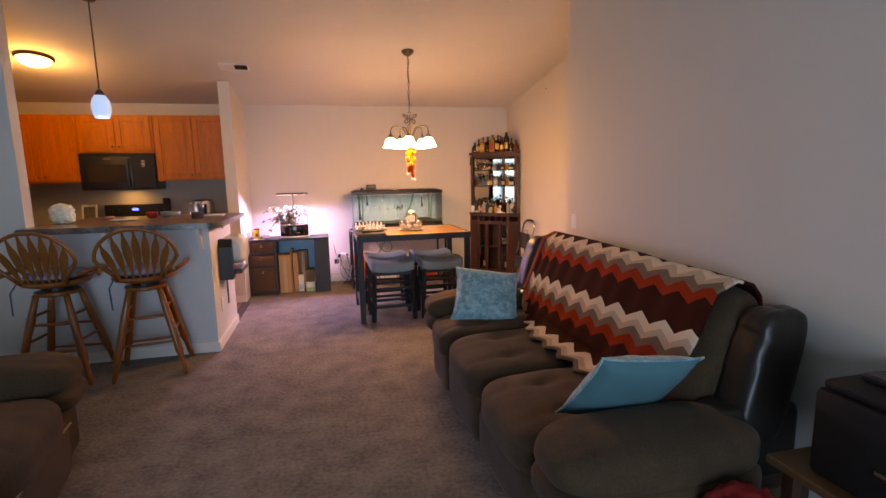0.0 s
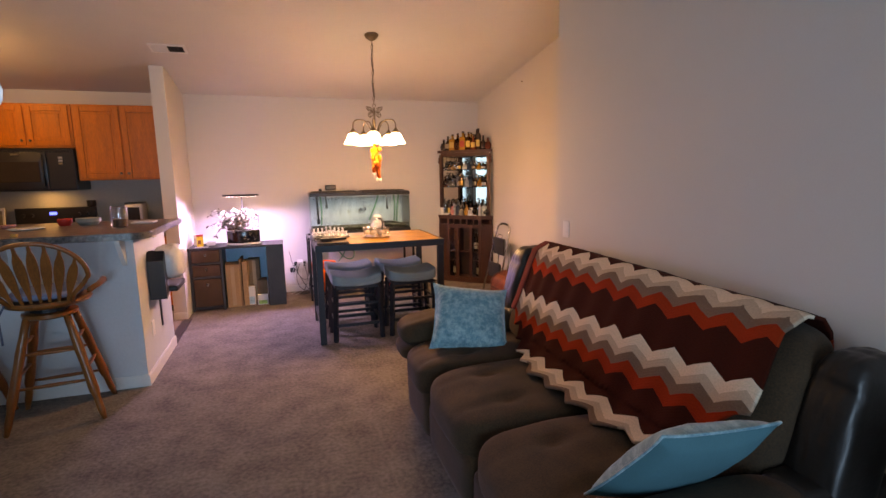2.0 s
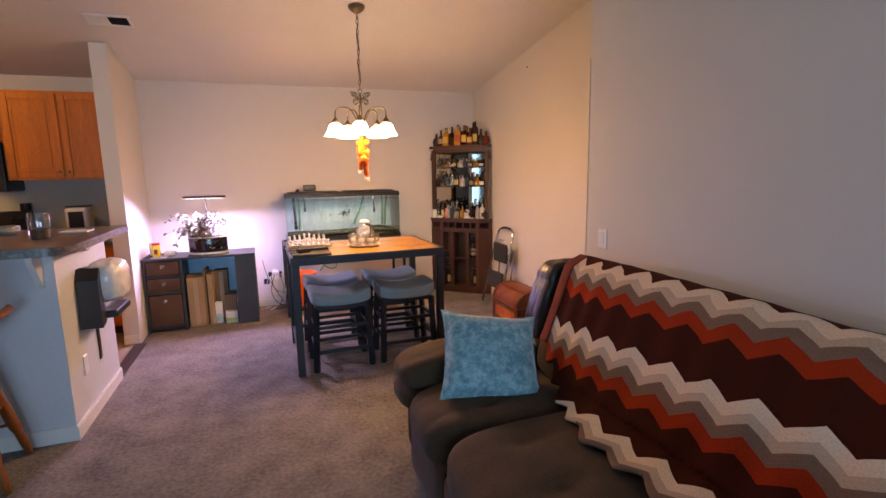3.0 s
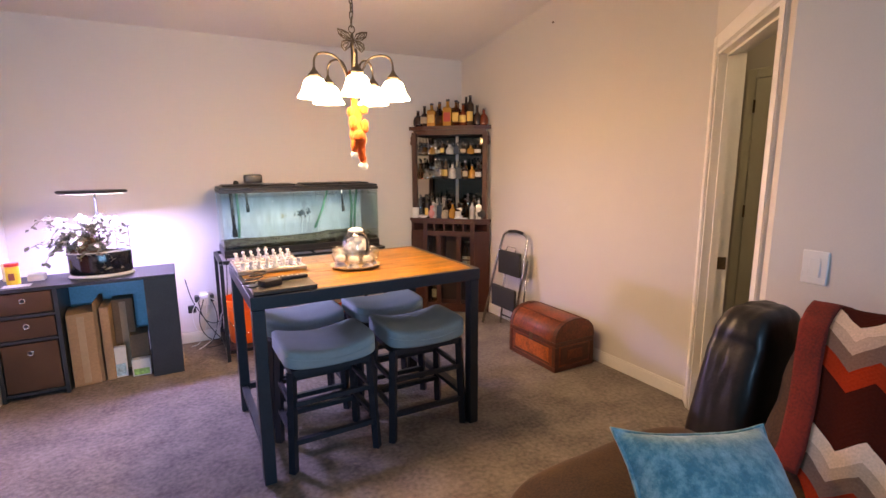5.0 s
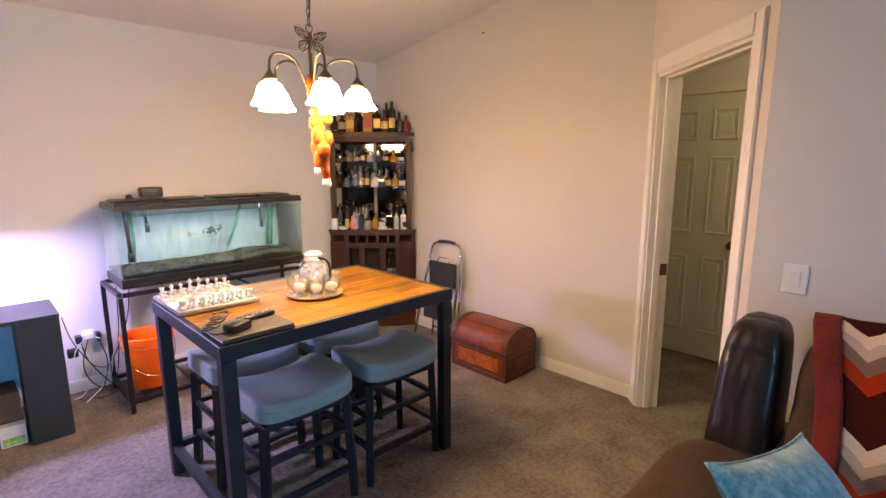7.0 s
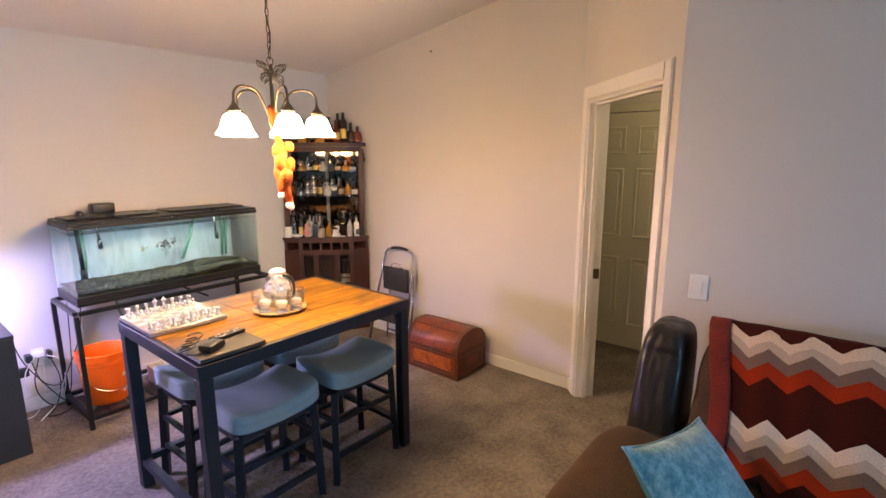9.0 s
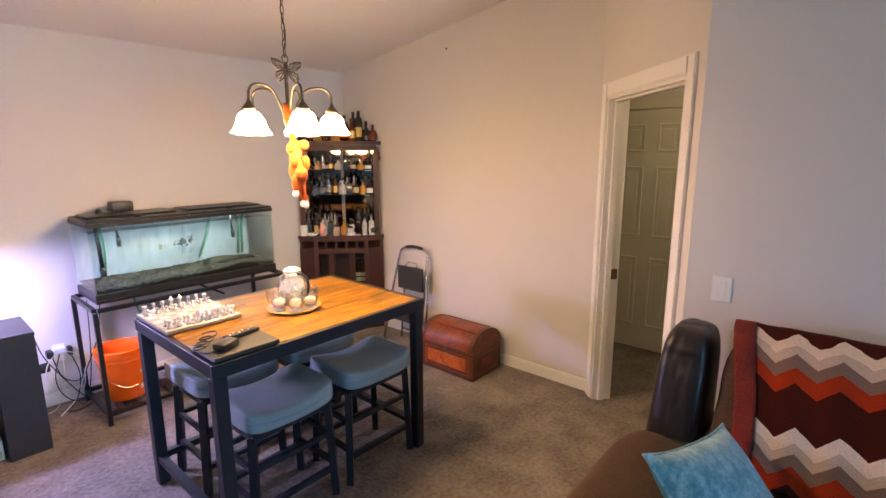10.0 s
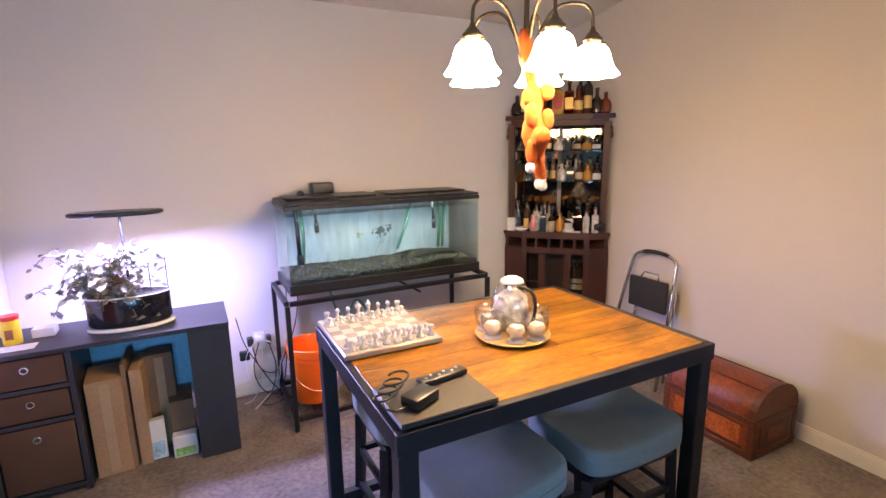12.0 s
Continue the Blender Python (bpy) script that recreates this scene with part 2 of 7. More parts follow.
REDCLOTH = mat("red_cloth", (0.35, 0.012, 0.01), 0.9, vary=0.2, grain=200, bump=0.3)
BROWNBIN = mat("brown_fabric_bin", (0.075, 0.038, 0.022), 0.9, vary=0.12, scale=8, grain=260, bump=0.3, dist=0.001)
BLUEBOARD = mat("blue_board", (0.26, 0.58, 0.78), 0.6, vary=0.15, scale=3)
CERAMIC = mat("white_ceramic", (0.72, 0.70, 0.66), 0.25, vary=0.03, bump=0.0)
GRAVEL = mat("dark_gravel", (0.034, 0.022, 0.012), 0.9, vary=0.6, scale=30, grain=120, bump=0.9, dist=0.01)
LEAF = mat("variegated_leaf", (0.20, 0.19, 0.15), 0.6, vary=0.5, scale=30, grain=90, bump=0.1)
COUNTER = mat("laminate_worktop", (0.13, 0.105, 0.09), 0.3, vary=0.85, scale=14, grain=55, bump=0.02)
RUBBER = mat("black_rubber_tread", (0.02, 0.02, 0.02), 0.8, vary=0.1, grain=150, bump=0.4)


def clear_pane(name, tint, gloss=0.06, least=0.035):
    """Thin clear glass: lets light straight through, mirrors a little."""
    m = bpy.data.materials.new(name)
    m.use_nodes = True
    nt = m.node_tree
    nt.nodes.remove(nt.nodes["Principled BSDF"])
    out = nt.nodes["Material Output"]
    tr, gl, mix, fr = (nt.nodes.new(k) for k in ("ShaderNodeBsdfTransparent", "ShaderNodeBsdfGlossy", "ShaderNodeMixShader", "ShaderNodeLayerWeight"))
    tr.inputs["Color"].default_value = (*tint, 1)
    gl.inputs["Roughness"].default_value = gloss
    up, dim = nt.nodes.new("ShaderNodeMath"), nt.nodes.new("ShaderNodeMath")
    up.operation, dim.operation = "POWER", "MULTIPLY_ADD"
    up.inputs[1].default_value = 3.0
    dim.inputs[1].default_value, dim.inputs[2].default_value = 0.55, least
    fr.inputs["Blend"].default_value = 0.5
    nt.links.new(fr.outputs["Facing"], up.inputs[0])
    nt.links.new(up.outputs[0], dim.inputs[0])
    nt.links.new(dim.outputs[0], mix.inputs["Fac"])
    nt.links.new(tr.outputs[0], mix.inputs[1])
    nt.links.new(gl.outputs[0], mix.inputs[2])
    nt.links.new(mix.outputs[0], out.inputs["Surface"])
    return m


PANE = clear_pane("clear_pane", (0.93, 0.97, 0.95))
WATER = clear_pane("green_water_pane", (0.90, 0.965, 0.985))
CRYSTAL = clear_pane("crystal", (0.93, 0.93, 0.93), 0.12, 0.15)
FROST = mat("frosted_glass", (0.82, 0.80, 0.80), 0.35, vary=0.05, bump=0.1, Transmission_Weight=0.5)
MIRROR = mat("mirror", (0.40, 0.38, 0.34), 0.04, metal=1.0, vary=0.02, bump=0.0)
SHADE = glow("opal_glass_shade", (1.0, 0.80, 0.54), 18.0)
DOMEGLOW = glow("amber_dome", (1.0, 0.62, 0.22), 9.0)
BLUESHADE = glow("blue_opal_shade", (0.22, 0.50, 1.0), 1.15, (0.4, 0.6, 0.9))
LEDGLOW = glow("grow_light", (0.85, 0.72, 1.0), 25.0)


def velvet():
    m = mat("crushed_velvet", (0.045, 0.24, 0.30), 0.6, vary=0.2, scale=14, grain=120, bump=0.3, Sheen_Weight=0.6)
    nt = m.node_tree
    b = nt.nodes["Principled BSDF"]
    tex, ramp, mix = nt.nodes.new("ShaderNodeTexNoise"), nt.nodes.new("ShaderNodeValToRGB"), nt.nodes.new("ShaderNodeMix")
    tex.inputs["Scale"].default_value, tex.inputs["Detail"].default_value, tex.inputs["Roughness"].default_value = 24, 10, 0.75
    co = nt.nodes.new("ShaderNodeTexCoord")
    nt.links.new(co.outputs["Object"], tex.inputs["Vector"])
    nt.links.new(tex.outputs["Fac"], ramp.inputs["Fac"])
    ramp.color_ramp.elements[0].position, ramp.color_ramp.elements[1].position = 0.43, 0.70
    mix.data_type = "RGBA"
    old = b.inputs["Base Color"].links[0].from_socket
    nt.links.new(ramp.outputs["Color"], mix.inputs["Factor"])
    nt.links.new(old, mix.inputs["A"])
    mix.inputs["B"].default_value = (0.36, 0.62, 0.64, 1)
    nt.links.new(mix.outputs["Result"], b.inputs["Base Color"])
    return m


def chevron():
    """Zigzag bands of wool along the throw; u runs along it and v down it, in metres."""
    m = bpy.data.materials.new("zigzag_wool")
    m.use_nodes = True
    nt = m.node_tree
    b = nt.nodes["Principled BSDF"]
    b.inputs["Roughness"].default_value = 0.95
    b.inputs["Specular IOR Level"].default_value = 0.15

    def math_node(op, a, c=None):
        n = nt.nodes.new("ShaderNodeMath")
        n.operation = op
        for i, v in enumerate((a, c)):
            if v is None:
                continue
            if isinstance(v, (int, float)):
                n.inputs[i].default_value = v
            else:
                nt.links.new(v, n.inputs[i])
        return n.outputs[0]
    uv = nt.nodes.new("ShaderNodeUVMap")
    sep = nt.nodes.new("ShaderNodeSeparateXYZ")
    nt.links.new(uv.outputs[0], sep.inputs[0])
    u, v = sep.outputs["X"], sep.outputs["Y"]
    wob = nt.nodes.new("ShaderNodeTexNoise")
    wob.inputs["Scale"].default_value = 7
    nt.links.new(uv.outputs[0], wob.inputs["Vector"])
    tri = math_node("ABSOLUTE", math_node("SUBTRACT", math_node("FRACT", math_node("DIVIDE", u, 0.140)), 0.5))
    w = math_node("ADD", math_node("MULTIPLY", tri, 0.098), v)
    w = math_node("ADD", w, math_node("MULTIPLY", math_node("MAXIMUM", math_node("SUBTRACT", 4.9, u), 0.0), 0.055))
    w = math_node("ADD", w, math_node("MULTIPLY", wob.outputs["Fac"], 0.026))
    f = math_node("FRACT", math_node("DIVIDE", math_node("SUBTRACT", w, 0.340), 0.338))
    ramp = nt.nodes.new("ShaderNodeValToRGB")
    cr = ramp.color_ramp
    cr.interpolation = "CONSTANT"
    bands = [(0.0, (0.72, 0.53, 0.39)), (0.14, (0.52, 0.36, 0.26)), (0.25, (0.20, 0.115, 0.08)), (0.38, (0.34, 0.026, 0.005)), (0.55, (0.050, 0.006, 0.002))]
    cr.elements[0].position, cr.elements[1].position = bands[0][0], bands[1][0]
    for k, (p, c) in enumerate(bands):
        e = cr.elements[k] if k < 2 else cr.elements.new(p)
        e.color = (*c, 1)
    nt.links.new(f, ramp.inputs["Fac"])
    fine = nt.nodes.new("ShaderNodeTexNoise")
    fine.inputs["Scale"].default_value = 160
    nt.links.new(uv.outputs[0], fine.inputs["Vector"])
    mp = nt.nodes.new("ShaderNodeMapRange")
    mp.inputs["To Min"].default_value, mp.inputs["To Max"].default_value = 0.75, 1.3
    nt.links.new(fine.outputs["Fac"], mp.inputs["Value"])
    sc = nt.nodes.new("ShaderNodeVectorMath")
    sc.operation = "SCALE"
    nt.links.new(ramp.outputs["Color"], sc.inputs[0])
    nt.links.new(mp.outputs[0], sc.inputs["Scale"])
    nt.links.new(sc.outputs["Vector"], b.inputs["Base Color"])
    rows = math_node("SINE", math_node("MULTIPLY", w, 460))
    bp = nt.nodes.new("ShaderNodeBump")
    bp.inputs["Strength"].default_value, bp.inputs["Distance"].default_value = 0.5, 0.003
    nt.links.new(math_node("ADD", math_node("MULTIPLY", rows, 0.12), fine.outputs["Fac"]), bp.inputs["Height"])
    nt.links.new(bp.outputs["Normal"], b.inputs["Normal"])
    return m


def planks():
    m = mat("stained_pine", (0.29, 0.122, 0.014), 0.36, vary=0.38, scale=5, grain=40, bump=0.06, stretch=(0.8, 5, 5))
    nt = m.node_tree
    b = nt.nodes["Principled BSDF"]
    info, mp, sc = nt.nodes.new("ShaderNodeObjectInfo"), nt.nodes.new("ShaderNodeMapRange"), nt.nodes.new("ShaderNodeVectorMath")
    mp.inputs["To Min"].default_value, mp.inputs["To Max"].default_value = 0.75, 1.25
    nt.links.new(info.outputs["Random"], mp.inputs["Value"])
    old = b.inputs["Base Color"].links[0].from_socket
    sc.operation = "SCALE"
    nt.links.new(old, sc.inputs[0])
    nt.links.new(mp.outputs[0], sc.inputs["Scale"])
    # worn stain: patches where the dark wax stayed, bright where it rubbed off
    co, big, mr, st = nt.nodes.new("ShaderNodeNewGeometry"), nt.nodes.new("ShaderNodeTexNoise"), nt.nodes.new("ShaderNodeMapRange"), nt.nodes.new("ShaderNodeVectorMath")
    tint = nt.nodes.new("ShaderNodeMapping")
    tint.inputs["Scale"].default_value = (2.2, 6.0, 1.0)
    nt.links.new(co.outputs["Position"], tint.inputs["Vector"])
    nt.links.new(tint.outputs["Vector"], big.inputs["Vector"])
    big.inputs["Scale"].default_value, big.inputs["Detail"].default_value, big.inputs["Roughness"].default_value = 1.6, 6, 0.65
    mr.inputs["From Min"].default_value, mr.inputs["From Max"].default_value = 0.34, 0.62
    mr.inputs["To Min"].default_value, mr.inputs["To Max"].default_value = 0.28, 1.2
    nt.links.new(big.outputs["Fac"], mr.inputs["Value"])
    st.operation = "SCALE"
    nt.links.new(sc.outputs["Vector"], st.inputs[0])
    nt.links.new(mr.outputs["Result"], st.inputs["Scale"])
    nt.links.new(st.outputs["Vector"], b.inputs["Base Color"])
    return m


VELVET, ZIGZAG, PINE = velvet(), chevron(), planks()

# ---- trim, doors and wall fittings ----
def base_run(name, x0, x1, y0, y1):
    gb = add_box(G(), x0, x1, y0, y1, 0, 0.075)
    add_box(gb, x0 + (0.003 if x1 - x0 < 0.05 else 0), x1 - (0.003 if x1 - x0 < 0.05 else 0), y0 + (0.003 if y1 - y0 < 0.05 else 0), y1 - (0.003 if y1 - y0 < 0.05 else 0), 0.075, 0.088)
    structure(name, gb, TRIM, "white painted baseboard")


base_run("baseboard_north", -0.561, EAST, BACK - 0.014, BACK)
base_run("baseboard_east", EAST - 0.014, EAST, 6.28, BACK - 0.014)
base_run("baseboard_sofa_wall", SOFA_WALL - 0.014, SOFA_WALL, SOUTH, 5.45)
base_run("baseboard_bar", -1.86, -0.54, 6.266, 6.28)
base_run("baseboard_bar_end", -0.54, -0.526, 6.266, 7.20)
base_run("baseboard_partition", -0.575, -0.561, 8.75, BACK - 0.014)
base_run("baseboard_partition_end", -0.70, -0.575, 8.016, 8.03)
base_run("baseboard_hall", HX - 0.014, HX, 4.52, 5.75)
gb = G()
add_box(gb, 0.0, DO0 - 0.074, -0.014, 0, 0, 0.088, m=DIAG)
structure("baseboard_diagonal", gb, TRIM, "white painted baseboard")

door = tagged(new("door_1"), kind="structure")
def casing(bm, u0, u1, z0, z1, v=0.0, s=-1, m=DIAG):
    add_box(bm, u0, u1, v + s * 0.012, v, z0, z1, m=m)
    w = 0.3
    if u1 - u0 < z1 - z0:
        add_box(bm, u0 + 0.004, u1 - 0.004, v + s * 0.017, v + s * 0.012, z0, z1 - 0.004, 0.004, 2, m=m)
    else:
        add_box(bm, u0 + 0.004, u1 - 0.004, v + s * 0.017, v + s * 0.012, z0 + 0.006, z1 - 0.004, 0.004, 2, m=m)


gb = G()
casing(gb, DO0 - 0.073, DO0 - 0.004, 0, 2.118)
casing(gb, DO1 + 0.004, DO1 + 0.068, 0, 2.118)
casing(gb, DO0 - 0.004, DO1 + 0.004, 2.034, 2.118)
part("casing", gb, TRIM, door, "white moulded door casing")
gb = G()
add_box(gb, DO0, DO0 + 0.018, -0.006, 0.126, 0, 2.033, m=DIAG)
add_box(gb, DO1 - 0.018, DO1, -0.006, 0.126, 0, 2.033, m=DIAG)
add_box(gb, DO0 + 0.018, DO1 - 0.018, -0.006, 0.126, 2.015, 2.033, m=DIAG)
add_box(gb, DO0 + 0.018, DO0 + 0.03, 0.035, 0.072, 0, 2.015, m=DIAG)
add_box(gb, DO1 - 0.03, DO1 - 0.018, 0.035, 0.072, 0, 2.015, m=DIAG)
add_box(gb, DO0 + 0.03, DO1 - 0.03, 0.035, 0.072, 2.003, 2.015, m=DIAG)
part("jamb", gb, TRIM, door, "white painted door jamb with a stop")
gb = add_box(G(), DO0 + 0.016, DO0 + 0.0205, 0.076, 0.118, 0.865, 0.935, m=DIAG)
part("strike_plate", gb, BRONZE, door, "dark bronze strike plate")


def knob_bm(m, r=0.027):
    gb = G()
    add_lathe(gb, [(0.03, 0), (0.032, 0.004), (0.012, 0.01), (0.011, 0.03), (r, 0.04), (r * 1.05, 0.052), (r * 0.7, 0.064), (0.0, 0.067)], n=14, m=m)
    return gb


# six-panel door in the hall, hinged on its far side
door2 = tagged(new("door_2"), kind="structure")
FY0, FY1 = 5.955, 6.60
gb = add_box(G(), HX - 0.028, HX - 0.002, FY0, FY1, 0.012, 2.03)
part("door_leaf", gb, DOOR, door2, "cream six-panel door")
pw = (FY1 - FY0 - 0.30) / 2
for k in range(2):
    y0 = FY0 + 0.10 + k * (pw + 0.10)
    for z0, z1 in ((0.22, 0.82), (1.0, 1.58), (1.70, 1.92)):
        gb = G()
        for a in ((y0, y0 + 0.016, z0, z1), (y0 + pw - 0.016, y0 + pw, z0, z1), (y0 + 0.016, y0 + pw - 0.016, z0, z0 + 0.016), (y0 + 0.016, y0 + pw - 0.016, z1 - 0.016, z1)):
            add_box(gb, HX - 0.036, HX - 0.028, a[0], a[1], a[2], a[3], 0.003, 1)
        add_box(gb, HX - 0.034, HX - 0.028, y0 + 0.04, y0 + pw - 0.04, z0 + 0.04, z1 - 0.04, 0.004, 1)
        part("door_panel", gb, DOOR, door2)
part("door_knob", knob_bm(pose(HX - 0.028, FY0 + 0.07, 0.93, 0, -90, 0)), BRONZE, door2, "dark bronze door knob", smooth=True)
for z in (0.25, 1.05, 1.80):
    part("hinge", add_box(G(), HX - 0.036, HX - 0.028, FY1 - 0.004, FY1 + 0.008, z, z + 0.09), BRONZE, door2, "dark bronze hinge")
gb = G()
for a, b_ in ((FY0 - 0.075, FY0 - 0.008), (FY1 + 0.008, FY1 + 0.075)):
    add_box(gb, HX - 0.022, HX, a, b_, 0, 2.105, 0.004, 1)
add_box(gb, HX - 0.022, HX, FY0 - 0.008, FY1 + 0.008, 2.038, 2.105, 0.004, 1)
part("casing", gb, DOOR, door2, "cream door casing")

# patio door behind the camera
win = tagged(new("window_1"), kind="structure")
gb = G()
for x in (-1.20, -0.09, 1.04):
    add_box(gb, x, x + 0.06, SOUTH - 0.10, SOUTH - 0.03, 0.0, 2.08)
for z in (0.0, 2.0):
    add_box(gb, -1.14, 1.04, SOUTH - 0.10, SOUTH - 0.03, z, z + 0.08)
part("window_frame", gb, TRIM, win, "white sliding patio door frame")
for x0, x1 in ((-1.14, -0.09), (-0.03, 1.04)):
    ob = part("pane", add_box(G(), x0, x1, SOUTH - 0.07, SOUTH - 0.064, 0.08, 2.0), PANE, win, "clear patio door pane")

sw = thing("light_switch", "white rocker light switch plate on the grey wall", "light switch")
part("plate", add_box(G(), SOFA_WALL - 0.006, SOFA_WALL, 5.285, 5.363, 1.05, 1.165, 0.003, 1), TRIM, sw)
part("rocker", add_box(G(), SOFA_WALL - 0.0085, SOFA_WALL - 0.0063, 5.307, 5.341, 1.075, 1.14, 0.002, 1), TRIM, sw)
hook = single("wall_anchor", add_lathe(G(), [(0.008, 0), (0.008, 0.006), (0.004, 0.014)], m=pose(EAST, 7.59, 2.515, 0, -90, 0), n=8), BRONZE, "small metal screw anchor in the cream painted wall", "hook")
outl = thing("wall_outlet", "white double wall outlet with a charger and cables plugged in", "wall outlet")
part("plate", add_box(G(), 0.595, 0.665, BACK - 0.006, BACK, 0.30, 0.42, 0.003, 1), TRIM, outl)
part("plug", add_box(G(), 0.60, 0.66, BACK - 0.05, BACK - 0.006, 0.365, 0.405, 0.006, 1), PAPER, outl, "white plug")
part("plug", add_box(G(), 0.555, 0.592, BACK - 0.07, BACK - 0.006, 0.35, 0.40, 0.006, 1), PLASTIC, outl, "black power adapter")
part("plug", add_box(G(), 0.672, 0.70, BACK - 0.06, BACK - 0.006, 0.34, 0.40, 0.006, 1), PLASTIC, outl, "black plug")

vent = thing("ceiling_vent", "white slotted air vent on the sloping ceiling", "air vent")
VM = Matrix.Translation((-0.435, 7.60, ceil_z(7.60) - 0.004)) @ pose(0, 0, 0, -8.8, 0, 0)
gb = G()
for a in ((-0.15, 0.15, -0.09, -0.07), (-0.15, 0.15, 0.07, 0.09), (-0.15, -0.13, -0.07, 0.07), (0.13, 0.15, -0.07, 0.07)):
    add_box(gb, a[0], a[1], a[2], a[3], -0.012, 0, m=VM)
part("frame", gb, TRIM, vent)
# no duct is built; a black sheet gives the shade between the slats
part("backing", add_box(G(), -0.13, 0.13, -0.07, 0.07, -0.003, 0.0, m=VM), PLASTIC, vent, "black sheet for the shade behind the slats")
for k in range(9):
    part("slat", add_box(G(), -0.128, 0.0, -0.066 + k * 0.015, -0.053 + k * 0.015, -0.009, -0.006, m=VM), TRIM, vent, "closed louvre slat")
    part("slat", add_box(G(), 0.002, 0.128, -0.064 + k * 0.015, -0.0625 + k * 0.015, -0.011, -0.004, m=VM), PLASTIC, vent, "open dark louvre slat")

sd = thing("smoke_detector", "round white smoke detector on the sloping ceiling", "smoke detector", at=Matrix.Translation((2.04, 5.86, ceil_z(5.86) + 0.004)) @ pose(0, 0, 0, -8.8, 0, 0))
part("base", add_lathe(G(), [(0.068, -0.012), (0.07, 0.0)], n=24), TRIM, sd, smooth=True)
part("cover", add_lathe(G(), [(0.0, -0.038), (0.045, -0.036), (0.06, -0.025), (0.063, -0.0125)], n=24), TRIM, sd, smooth=True)

# ---- sofa ----


def lean(z0=0.5, k=0.45):
    m = Matrix.Identity(4)
    m[0][2] = k
    m[0][3] = -k * z0
    return m


